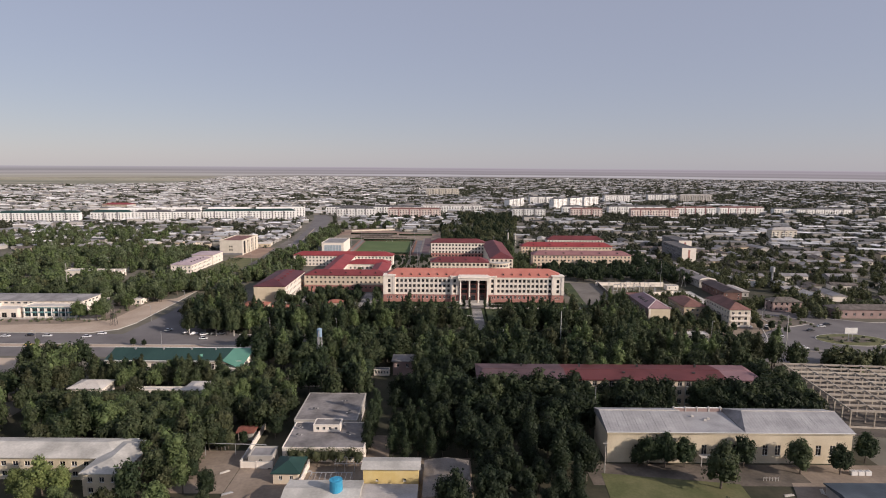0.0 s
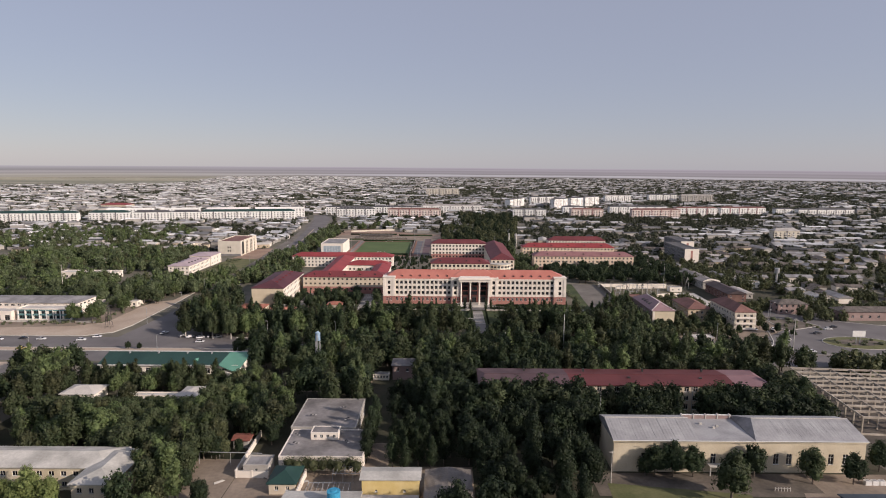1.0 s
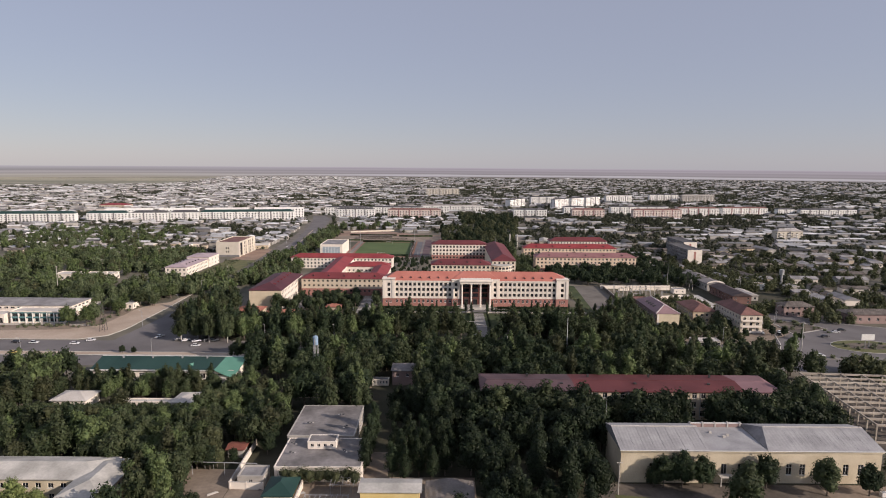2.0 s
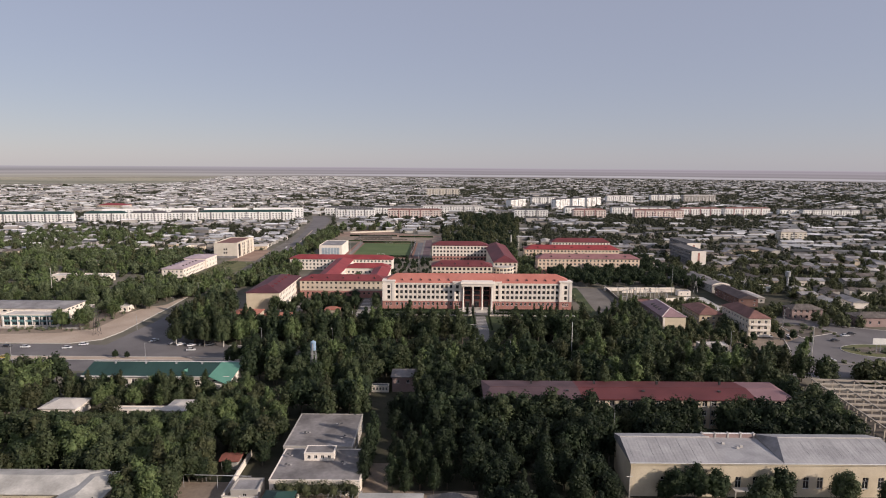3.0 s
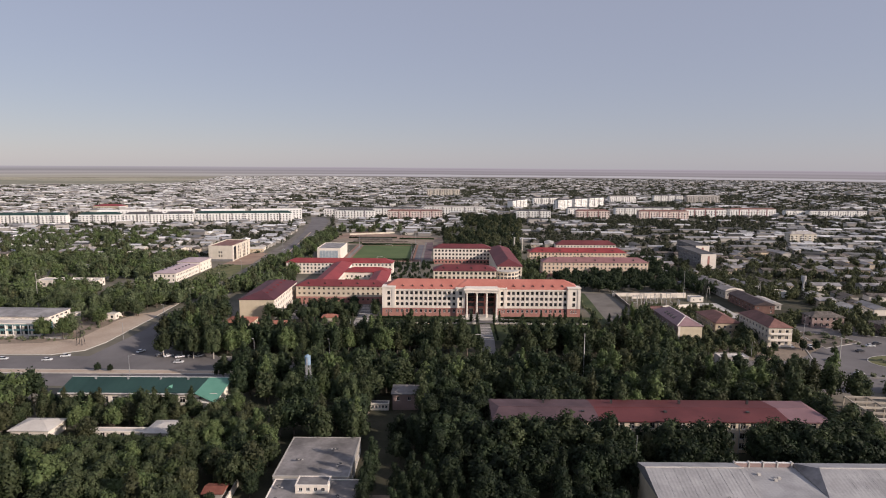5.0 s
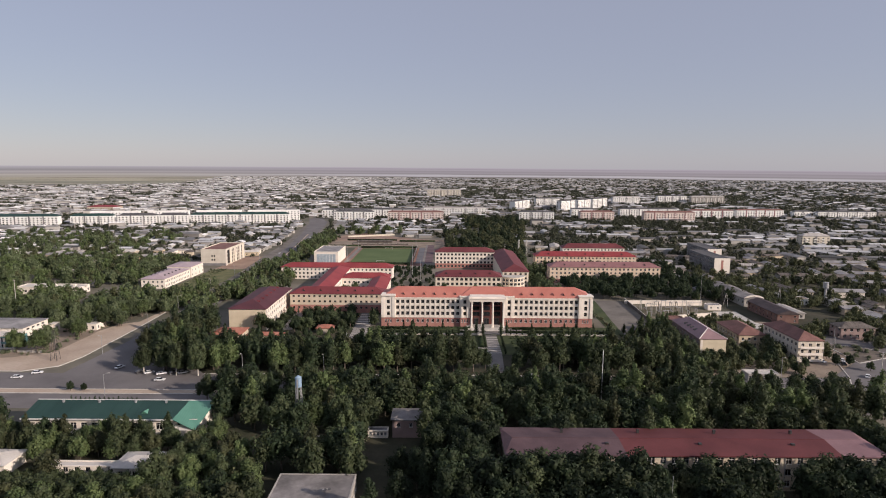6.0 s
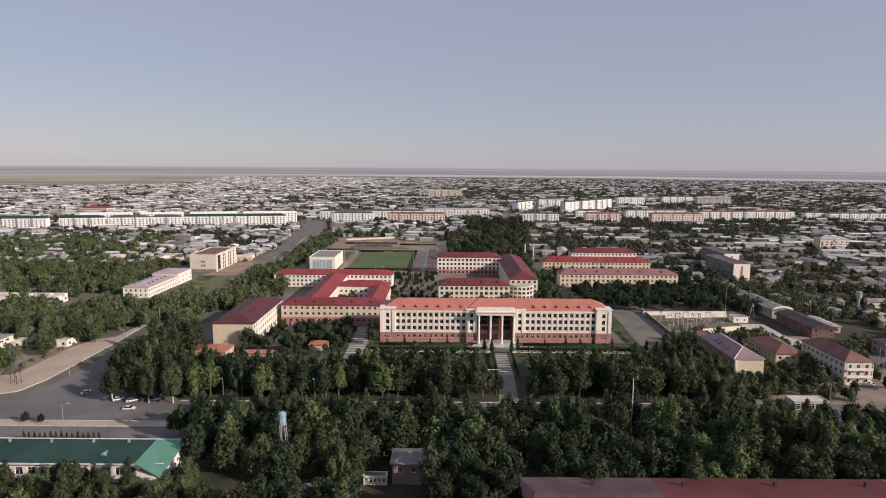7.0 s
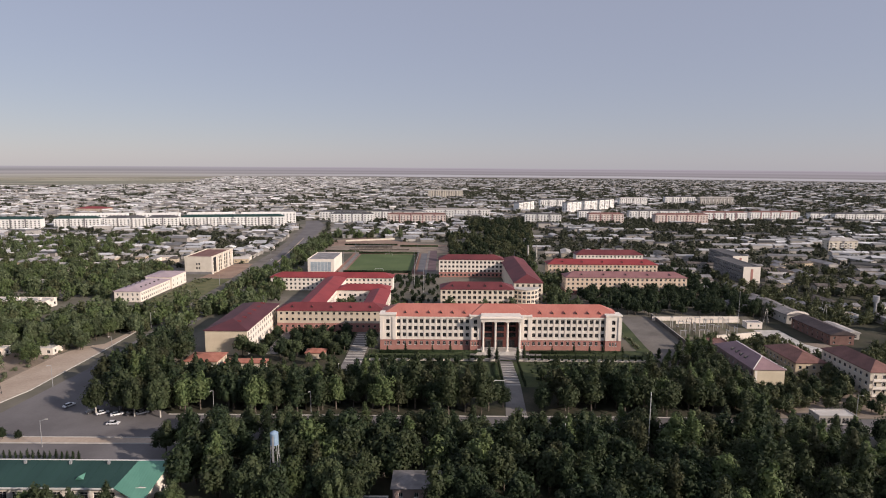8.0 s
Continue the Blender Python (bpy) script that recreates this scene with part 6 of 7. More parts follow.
merged("campus_trees", "mid green trees of the wood behind the student blocks", MID, spotted([q for q, k in BACKWOOD if k >= 0.5], 0.7, 1.25), LEAF_OLIVE)
merged("campus_trees", "dark broad trees between the student blocks and the substation", CLOSE[:5], [(x, y, rng.uniform(0.62, 0.9)) for x, y in EAST if 90 <= x < 200 and y <= 640], LEAF_DARK)
merged("campus_trees", "dark trees among the eastern yards", MID, spotted([q for q in EAST if q[0] >= 200 and q[1] <= 640], 0.6, 1.0), LEAF_OLIVE)
SHRUBS = scatter(-262, -199, 350, 436, 4.6, skip=0.3) + scatter(-240, -176, 436, 500, 5.2, skip=0.35) + scatter(-42, 90, 354, 384, 4.4, skip=0.3) + scatter(-211, -197, 500, 592, 3.6, skip=0.25) + scatter(-262, -199, 340, 352, 4.0, skip=0.4) + scatter(92.5, 98, 388, 472, 2.6, skip=0.2) + scatter(122, 136, 424, 460, 4.5, skip=0.5) + [(201 + rng.uniform(0, 22), 345 + rng.uniform(0, 26)) for i in range(30)] + [(226 + rng.uniform(-14, 14), 319 + rng.uniform(-6, 6)) for i in range(18)] + [(168 + 4.4 * i, 299 + rng.uniform(-0.6, 0.6)) for i in range(14)]
merged("shrubs", "low pale green shrubs along lanes and walls", BUSH, [(x, y, rng.uniform(0.12, 0.3)) for x, y in SHRUBS], LEAF_HAZE_PALE, "shrubs", stems=0)
clear(152, 420, 283, 300)
clear(166, 192, 322, 345)
clear(129, 149, 318, 328)
LOWGROWTH = [(226, 366), (231, 371), (237, 366), (243, 370), (248, 366), (229, 378)] + scatter(139, 149, 204, 262, 5.2, skip=0.15) + scatter(214, 262, 398, 470, 6.4, skip=0.35) + scatter(177, 197, 400, 412, 5.5, skip=0.3) + scatter(176, 260, 474, 482, 6, skip=0.2) + [(240, 372), (243, 380), (238, 391), (212, 392), (246, 388)] + [(-54, 247), (-49, 252), (-44, 249), (-52, 256), (-40, 244)] + scatter(184, 420, 262, 280, 6.0, skip=0.1) + scatter(236, 246, 364, 384, 5, skip=0.1) + scatter(250, 320, 382, 396, 6, skip=0.1) + scatter(120, 200, 322, 346, 6.2, skip=0.08) + scatter(120, 222, 346, 420, 5.6, skip=0.12)
merged("park_grove", "leafy trees before the low white sheds", CLOSE[:5], [(x, y, rng.uniform(0.86, 1.02) * (0.45 + 0.027 * (226 - y))) for x, y in FRONT], LEAF)
merged("yard_trees", "low dark trees between the houses by the junction", MID, [(x, y, rng.uniform(0.42, 0.62) if x < 0 else rng.uniform(0.8, 1.15) if y < 290 else rng.uniform(0.7, 0.95) if x > 222 else rng.uniform(0.5, 0.72) if y < 346 else rng.uniform(0.6, 0.92)) for x, y in LOWGROWTH], LEAF_OLIVE)

# ---- the town: low houses with pale sheet roofs, street after street ----
def house_arrays(spots):
    """Walls and gabled roofs of many small houses: two vertex and quad arrays."""
    wv, wf, rv, rf = [], [], [], []
    for i, (x, y, w, d, h, a) in enumerate(spots):
        c, s = math.cos(a), math.sin(a)

        def at(px, py, pz):
            return (x + px * c - py * s, y + px * s + py * c, pz)

        k = 4 * len(wf)
        p = [(-w, -d), (w, -d), (w, d), (-w, d)]
        for j in range(4):
            q, r = p[j], p[(j + 1) % 4]
            wv += [at(*q, 0), at(*r, 0), at(*r, h), at(*q, h)]
            wf.append((k + 4 * j, k + 4 * j + 1, k + 4 * j + 2, k + 4 * j + 3))
        e, rise = 0.5, min(w, d) * 0.32
        k = len(rv)
        W, D = w + e, d + e
        rv += [at(-W, -D, h), at(W, -D, h), at(W, 0, h + rise), at(-W, 0, h + rise), at(W, D, h), at(-W, D, h)]
        rf += [(k, k + 1, k + 2, k + 3), (k + 3, k + 2, k + 4, k + 5)]
    return np.array(wv), np.array(wf), np.array(rv), np.array(rf)


TOWN_WALL = mat("town_walls", (0.32, 0.30, 0.275), (0.42, 0.395, 0.365), 0.05, 1.0, 0.9, 0.05, island=0.35, grit=0.15, coords="world")
TOWN_ROOF = mat("town_roofs", (0.40, 0.385, 0.365), (0.66, 0.64, 0.61), 0.03, 0.6, 0.9, 0.05, island=0.75, grit=0.2, coords="world")
TOWN_ROOF_GREY = mat("town_roofs_grey", (0.24, 0.24, 0.24), (0.45, 0.447, 0.44), 0.03, 0.6, 0.9, 0.05, island=0.85, grit=0.2, coords="world")
TREE_FAR = leaf_mat("town_foliage", (0.052, 0.060, 0.037), (0.086, 0.092, 0.056))


def bare(x):
    """The town is dusty in the west and leafy in the east."""
    return 0.03 - 0.38 * min(1.0, max(0.0, (x + 520) / 850))


def town():
    near, far, green, green_far = [], [], [], []
    y = 425.0
    while y < 4350:
        step = 17.0 + 0.004 * y
        half = y * 0.80 + 60
        x = -half
        while x < half:
            w = rng.uniform(4.5, 10.5) * (1 + y / 9000) * (rng.choice((1, 1, 1, 1.5)) if x > 120 and y < 1100 else 1)
            px, py = x + rng.uniform(-3, 3), y + rng.uniform(-4, 4)
            x += 2 * w + rng.uniform(2.0, 9.0) + (12 if rng.random() < 0.08 else 0)
            nz = noise.noise(Vector((px * 0.004, py * 0.003, 3.1)))
            fields = py > 2400 and px < field_edge(py)
            if py < 640 and px < 190 and not (px < -300 and rng.random() < 0.25):
                continue
            patch = noise.noise(Vector((px * 0.0085 + 7, py * 0.013, 5.0)))
            leafy = patch > bare(px)
            if fields or (px < -250 and py < 760 and nz > -0.15) or not is_free(px, py, w):
                continue
            tree_share = (0.6 if leafy else 0.1) + 0.5 * max(0.0, nz) + 0.1 * min(1.0, max(0.0, (px + 300) / 700))
            if rng.random() < tree_share:
                (green if py < 1300 else green_far).append((px, py, rng.uniform(0.65, 1.1)))
                if py > 1300 and py < 2600:
                    green_far.append((px + 9, py + 3, rng.uniform(0.7, 1.1)))
            else:
                d, h = rng.uniform(3.6, 5.2), rng.uniform(3.0, 4.6)
                if rng.random() < 0.06:
                    h += 3.2
                a = rng.choice((0, 0, 0, math.pi / 2)) + rng.uniform(-0.06, 0.06) + (0.15 if px < -200 else 0.0) + 0.55 * noise.noise(Vector((px * 0.005, py * 0.005, 1.7)))
                (near if py < 1000 else far).append((px, py, w, d, h, a))
                if rng.random() < (0.55 if py < 1300 else 0.3):
                    (green if py < 1300 else green_far).append((px + rng.uniform(-w, w), py - d - rng.uniform(3, 6), rng.uniform(0.45, 0.9)))
        y += step
    return near, far, green, green_far


NEAR_HOUSES, FAR_HOUSES, GREEN, GREEN_FAR = town()
# long low barrack rows east of the campus
ROWS_ = []
for k in range(13):
    x = 190 + 14 * (k % 3)
    while x < 300 + 55 * k:
        w_, y_ = rng.uniform(11, 20), 470 + 44 * k + rng.uniform(-6, 6) - 0.06 * x
        if rng.random() < 0.4 and is_free(x, y_, w_ * 0.8):
            ROWS_.append((x, y_, w_, 4.6, rng.uniform(3.4, 4.6), rng.choice((-0.08, -0.08, 0.0, 0.22, -0.32)) + rng.uniform(-0.04, 0.04)))
        x += 2 * w_ + rng.uniform(6, 22)
NEAR_HOUSES = [q for q in NEAR_HOUSES if not any(abs(q[0] - r[0]) < r[2] + q[2] and abs(q[1] - r[1]) < 11 for r in ROWS_)] + ROWS_
for x, y in scatter(-700, -194, 640, 1060, 15.5, skip=0.25, r=6) + scatter(-150, 110, 800, 1060, 15.5, skip=0.4, r=6) + scatter(140, 620, 560, 1060, 17, skip=0.5, r=6):
    w_ = rng.uniform(4.5, 8.5)
    if noise.noise(Vector((x * 0.0085 + 7, y * 0.013, 5.0))) < (-0.1 if x > 100 else 0.12) and not any(abs(x - q[0]) < q[2] + w_ + 1.5 and abs(y - q[1]) < 9.5 for q in NEAR_HOUSES):
        NEAR_HOUSES.append((x, y, w_, rng.uniform(3.6, 4.8), rng.uniform(2.8, 4.2), rng.choice((0, 0, math.pi / 2)) + rng.uniform(-0.1, 0.25)))


def house_free(x, y):
    return not any(abs(x - q[0]) < q[2] + 1 and abs(y - q[1]) < 6 for q in NEAR_HOUSES if abs(y - q[1]) < 8)


for x, y in scatter(120, 900, 560, 1200, 10.5, skip=0.2) + scatter(-720, -192, 640, 1150, 10.5, skip=0.2) + scatter(-150, 120, 790, 1200, 10.5, skip=0.2):
    if noise.noise(Vector((x * 0.0085 + 7, y * 0.013, 5.0))) > bare(x) and house_free(x, y):
        GREEN.append((x, y, rng.uniform(0.55, 0.9)))
for k in range(20):
    y_ = 690 + 16.5 * k
    left_ = -190.5 - max(0.0, y_ - 770) * 0.12 - max(0.0, y_ - 900) * 0.06
    if k % 5 != 3:
        NEAR_HOUSES.append((left_ - rng.uniform(11, 14), y_, rng.uniform(5.5, 7.4), rng.uniform(3.6, 4.8), rng.uniform(3.0, 4.2), math.pi / 2 + 0.1))
    GREEN.append((left_ - 22, y_ + 8, rng.uniform(0.5, 0.8)))
for k in range(26):
    y_ = 850 + 8.6 * k
    GREEN.append((-164.5 - max(0.0, y_ - 840) * 0.1 - max(0.0, y_ - 975) * 0.1 + rng.uniform(0, 4), y_, rng.uniform(0.45, 0.75)))
single = sorted(NEAR_HOUSES, key=lambda q: q[1] + 0.25 * abs(q[0]))[:125]
rest = [q for q in NEAR_HOUSES if q not in set(single)] + FAR_HOUSES
HOUSE_WALLS = [BUFF, CREAM, WHITE, GREYWALL]
HOUSE_ROOFS = [SLATE_ROOF, SLATE_ROOF, PALE_ROOF, GREY_ROOF, BROWN_ROOF]
HOUSE_WORDS = {SLATE_ROOF: "grey sheet", PALE_ROOF: "pale sheet", GREY_ROOF: "grey felt", BROWN_ROOF: "brown sheet"}
for px, py, w, d, h, a in single:
    rm = rng.choice(HOUSE_ROOFS if px < 140 else [SLATE_ROOF, GREY_ROOF, GREY_ROOF, BROWN_ROOF])
    building("house", "low town house with %s gable roof" % HOUSE_WORDS[rm], "house", px - w * math.cos(a) + d * math.sin(a), py - w * math.sin(a) - d * math.cos(a), 2 * w, 2 * d, h, rng.choice(HOUSE_WALLS), ("gable", min(w, d) * 0.34, rm), floors=1 if h < 5 else 2, z_first=1.7, storey=3.0, ww=1.3, wh=1.3, pitch=4.2, margin=2.0, faces="S", rz=math.degrees(a), group="town houses", over=0.5, free=False)
WEST = [q for q in rest if rng.random() > (q[0] + 720) / 800]
EASTERN = [q for q in rest if q not in set(WEST)]
for some, roof_m, word in ((WEST, TOWN_ROOF, "pale"), (EASTERN, TOWN_ROOF_GREY, "grey")):
    wv, wf, rv, rf = house_arrays(some)
    tagged(part("town_house_walls", quads_mesh("town_house_walls", wv, wf, TOWN_WALL), None), "countless low plastered house walls of the town", "houses", kind="stuff")
    tagged(part("town_house_roofs", quads_mesh("town_house_roofs", rv, rf, roof_m), None), "countless %s sheet roofs of the town" % word, "roofs", kind="stuff")
merged("town_trees", "trees in the town's yards and streets", [crown_arrays([((c[0] * 1.25, c[1] * 1.25, max(1.4, 0.68 * (c[2] - 3.2))), (1.15 * r[0], 1.15 * r[1], 0.9 * r[2])) for c, r in lobes_for("elm", 90 + i)], 26, 1.6, 90 + i, 1) for i in range(4)], GREEN, TREE_FAR, stems=0)
merged("far_town_trees", "far trees between the town's roofs", FAR, GREEN_FAR, TREE_FAR, stems=0)

# ---- near hall with its three roofs ----
def assembly_hall():
    root = thing("assembly_hall", "long cream hall with grey sheet roofs and tall paired windows", "hall", 53.5, 180)
    W, D, H = 78.0, 16.0, 10.3
    g = G()
    cols = [9.5, 14.0, 22, 26.5, 31, 36, 41, 45.5, 50.5, 54.5, 59, 63.5, 67.5, 72]
    facade(g, (0, 0), (1, 0), W, 0, H, cols, [4.4], 1.7, 3.4)
    put_windows(root, (0, 0), (1, 0), cols, [4.4], 1.7, 3.4, frame_m=FRAME)
    for p, u, length in (((W, 0), (0, 1), D), ((W, D), (-1, 0), W), ((0, D), (0, -1), D)):
        facade(g, p, u, length, 0, H, [], [], 1, 1)
    part("wall", g, HALLWALL, root)
    part("cornice", G().box(-0.3, W + 0.3, -0.4, 0, H - 0.5, H, bottom=True), HALLWALL, root)
    for x0, x1, hip in ((-0.4, 26.5, 0.0), (43.5, W + 0.4, 3.6)):
        g, yr, zr = G(), 10.2, H + 3.0
        a, b = -0.6, D + 0.5
        for x in (x0, x1):
            tri = [(x, a, H), (x, b, H), (x, b, H + 1.2), (x, yr, zr), (x, a, H + 0.25)]
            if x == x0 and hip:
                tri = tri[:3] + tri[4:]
                # west hip face: its shade is put into a darker roof colour
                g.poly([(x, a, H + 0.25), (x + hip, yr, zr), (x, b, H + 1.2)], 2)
            g.poly(tri if x == x1 else tri[::-1], 1)
        g.poly([(x0, a, H + 0.25), (x1, a, H + 0.25), (x1, yr, zr), (x0 + hip, yr, zr)], 0)
        g.poly([(x0 + hip, yr, zr), (x1, yr, zr), (x1, b, H + 1.2), (x0, b, H + 1.2)], 0)
        g.poly([(x0, b, H), (x0, b, H + 1.2), (x1, b, H + 1.2), (x1, b, H)], 1)
        g.poly([(x0, a, H), (x1, a, H), (x1, a, H + 0.25), (x0, a, H + 0.25)], 1)
        r = part("roof", g, [HALL_ROOF, SLABWALL, STAINED_SHADED_ROOF], root, "grey sheet roof with a raised ridge")
        part("ridge_cap", G().box(x0 + hip, x1, yr - 0.25, yr + 0.25, zr - 0.05, zr + 0.14), PALE_ROOF, r)
    part("flat_roof", G().box(26.5, 43.5, -0.4, D + 0.3, H, H + 0.3), HALL_ROOF, root)
    part("parapet", G().box(26.6, 43.4, D - 0.3, D + 0.3, H + 0.3, H + 1.5), SHADEPINK, root, "dusty pink rear parapet")
    part("coping", G().box(26.55, 43.45, D - 0.36, D + 0.36, H + 1.5, H + 1.62), FRAME, root)
    for i in range(5):
        part("parapet_pier", G().box(26.7 + 4.0 * i, 27.1 + 4.0 * i, D - 0.5, D + 0.4, H + 0.3, H + 1.9), CONCRETE, root)
    part("eaves_gutter", G().box(-0.5, W + 0.5, -0.78, -0.62, H + 0.1, H + 0.3, bottom=True), FRAME, root)
    for i in range(26):
        x = 1.0 + 3.04 * i
        if not 25.5 < x < 50.0:
            part("sheet_seam", G().rod((x, -0.4, H + 0.3), (x, 10.1, H + 3.02), 0.022, 0.022, 4), HALL_ROOF, root)
    for x, y in ((34, 8), (35.5, 9), (31, 11)):
        part("vent", G().box(x, x + 0.8, y, y + 0.6, H + 0.3, H + 0.9), CONCRETE, root)
    part("porch", G().box(29, 36, -2.6, -0.4, 2.9, 3.2, bottom=True), CONCRETE, root)
    for x in (29.3, 35.7):
        part("porch_post", G().box(x - 0.15, x + 0.15, -2.5, -2.2, 0, 2.9), CONCRETE, root)


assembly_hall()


def frame_hall():
    """Unroofed precast frame: columns, long and cross beams."""
    root = thing("concrete_frame", "unroofed pale precast concrete frame of columns and beams", "construction", 149.5, 207, 0, -4.5)
    n, m, px, py, h = 8, 10, 8.4, 5.2, 6.2
    for j in range(m + 1):
        part("beam", G().box(-0.3, n * px + 0.3, j * py - 0.28, j * py + 0.28, h, h + 0.75, bottom=True), PRECAST, root)
        for i in range(n + 1):
            part("column", G().box(i * px - 0.22, i * px + 0.22, j * py - 0.22, j * py + 0.22, 0, h), PRECAST, root)
    for i in range(n + 1):
        part("cross_beam", G().box(i * px - 0.2, i * px + 0.2, 0, m * py, h + 0.2, h + 0.72, bottom=True), PRECAST, root)
    part("ground_beam", G().box(-0.3, n * px + 0.3, -0.3, 0.3, 0, 0.6), PRECAST, root)
    slab("yard", [(146, 200), (222, 194), (230, 256), (152, 264)], 0.05, SHADE_EARTH, "bare building ground, darkened for the frame's shade", "yard")


frame_hall()


def water_tank():
    root = thing("water_tank", "pale blue steel water tank on a tall lattice stand", "water tank", -55.5, 265)
    g = G()
    g.rod((0, 0, 15.9), (0, 0, 19.4), 1.15, 1.15, 16)
    g.rod((0, 0, 19.4), (0, 0, 20.0), 1.2, 0.3, 16)
    part("tank", g, TANKBLUE, root)
    for a, b in ((-1, -1), (1, -1), (1, 1), (-1, 1)):
        part("leg", G().rod((a * 1.5, b * 1.5, 0), (a * 0.8, b * 0.8, 15.9), 0.12, 0.12, 5), METAL, root)
    for z in (4, 8, 12):
        for a, b in (((-1, -1), (1, -1)), ((1, -1), (1, 1)), ((1, 1), (-1, 1)), ((-1, 1), (-1, -1))):
            k, q = 1.5 - z * 0.033, 1.5 - (z + 3.4) * 0.033
            part("brace", G().rod((a[0] * k, a[1] * k, z), (b[0] * q, b[1] * q, z + 3.4), 0.05, 0.05, 4), METAL, root)
    part("ladder", G().box(-0.25, 0.25, -1.62, -1.54, 0.3, 19), METAL, root)


water_tank()


def lamp_post(h=9.5, two=False):
    root = thing("street_lamp", "grey steel street lamp with curved arm", "street lamp", 0, -70, 0, 0, "street lamps")
    part("pole", G().rod((0, 0, 0), (0, 0, h), 0.13, 0.08, 8), METAL, root)
    for s in ((1, -1) if two else (1,)):
        arm = part("arm", G().rod((0, 0, h - 0.3), (0, -1.8 * s, h + 0.5), 0.06, 0.05, 6), METAL, root)
        part("lamp_head", G().box(-0.16, 0.16, -2.4 * s - 0.35, -2.4 * s + 0.6, h + 0.42, h + 0.6, bottom=True), CONCRETE, arm)
    return root


LAMP = lamp_post()
SPOT = [(-174, 349), (-142, 294), (-206, 294), (-172, 392), (-176, 440), (-178, 500), (-181, 560), (-184, 640), (-187, 720), (-95, 322), (-58, 322), (150, 322), (196, 356), (206, 372)]
LAMP.matrix_basis = pose(*SPOT[0], 0)
for q in SPOT[1:]:
    copy_thing(LAMP, pose(*q, 0, 0, 0, rng.choice((0, 0, 90))))


def tall_pole(x, y, h, label, material, r=0.16):
    root = thing("pole", label, "pole", x, y, 0, 0, "poles")
    part("shaft", G().rod((0, 0, 0), (0, 0, h), r, r * 0.55, 8), material, root)
    if material is CONCRETE:
        part("cross_arm", G().box(-0.9, 0.9, -0.06, 0.06, h - 0.7, h - 0.55, bottom=True), material, root)
    return root


for x, y, h, label, m_, r in ((60, 291, 22, "tall white park floodlight pole", FRAME, 0.2), (180, 302, 18, "tall grey mast beside the junction", CONCRETE, 0.3), (-50, 338, 15, "white pole among the park trees", FRAME, 0.16), (51, 173, 10.5, "concrete pole before the hall", CONCRETE, 0.17), (56, 206, 15, "thin grey pole behind the hall", METAL, 0.13),
                              (-279, 437, 20, "pale concrete pole in the wood", CONCRETE, 0.25), (168, 452, 22, "slim steel mast in the substation", METAL, 0.15), (-22, 528, 20, "slim mast beside the campus", METAL, 0.15), (-30, 560, 18, "slim floodlight mast by the pitch", METAL, 0.15), (-131, 322, 9.5, "grey pole at the street corner", METAL, 0.12), (30, 280, 16, "white pole among the park trees", FRAME, 0.15), (-120, 470, 14, "pole behind the end wing", METAL, 0.12)):
    tall_pole(x, y, h, label, m_, r)


def lattice_mast(x, y, h, w, label):
    root = thing("lattice_mast", label, "mast", x, y, 0, 0, "lattice masts")
    c = [(-w, -w), (w, -w), (w, w), (-w, w)]
    for a, b in c:
        part("leg", G().rod((a, b, 0), (a * 0.25, b * 0.25, h), 0.11, 0.07, 4), DARKMETAL, root)
    n = 5
    for i in range(n):
        z0, z1 = h * i / n, h * (i + 1) / n
        k0, k1 = 1 - 0.75 * i / n, 1 - 0.75 * (i + 1) / n
        for j in range(4):
            p, q = c[j], c[(j + 1) % 4]
            part("brace", G().rod((p[0] * k0, p[1] * k0, z0), (q[0] * k1, q[1] * k1, z1), 0.05, 0.05, 4), DARKMETAL, root)
    return root


lattice_mast(-191, 339, 15, 1.5, "dark steel lattice mast beside the avenue")
lattice_mast(183, 452, 15, 1.6, "steel lattice mast in the substation")
lattice_mast(252, 520, 14, 1.6, "steel lattice mast behind the flats")


def car(paint, label):
    """Saloon about 4.4 m long: shaped body, glazed cabin, wheels."""
    root = thing("car", label, "car", 0, -80, 0, 0, "cars")
    g = G()
    side = [(-2.2, 0.35), (2.15, 0.35), (2.2, 0.75), (1.25, 0.92), (-1.75, 0.95), (-2.2, 0.85)]
    for i in range(len(side)):
        (a, z0), (b, z1) = side[i], side[(i + 1) % len(side)]
        g.poly([(a, -0.85, z0), (a, 0.85, z0), (b, 0.85, z1), (b, -0.85, z1)])
    g.poly([(a, -0.85, z) for a, z in side]), g.poly([(a, 0.85, z) for a, z in reversed(side)])
    body = part("body", g, paint, root)
    g = G()
    low = [(-1.7, -0.78, 0.94), (1.1, -0.78, 0.92), (1.1, 0.78, 0.92), (-1.7, 0.78, 0.94)]
    top = [(-1.2, -0.62, 1.42), (0.4, -0.62, 1.42), (0.4, 0.62, 1.42), (-1.2, 0.62, 1.42)]
    for i in range(4):
        j = (i + 1) % 4
        g.poly([low[i], low[j], top[j], top[i]])
    part("cabin_glass", g, GLASS, root)
    part("roof", G().box(-1.24, 0.44, -0.64, 0.64, 1.42, 1.47, bottom=True), paint, root)
    for x in (-1.4, 1.35):
        for y in (-0.8, 0.8):
            w = part("wheel", G().rod((x, y - 0.11, 0.32), (x, y + 0.11, 0.32), 0.32, 0.32, 10), RUBBER, root)
            part("rim", G().rod((x, y + 0.115 * (1 if y > 0 else -1), 0.32), (x, y + 0.125 * (1 if y > 0 else -1), 0.32), 0.2, 0.2, 8), METAL, w)
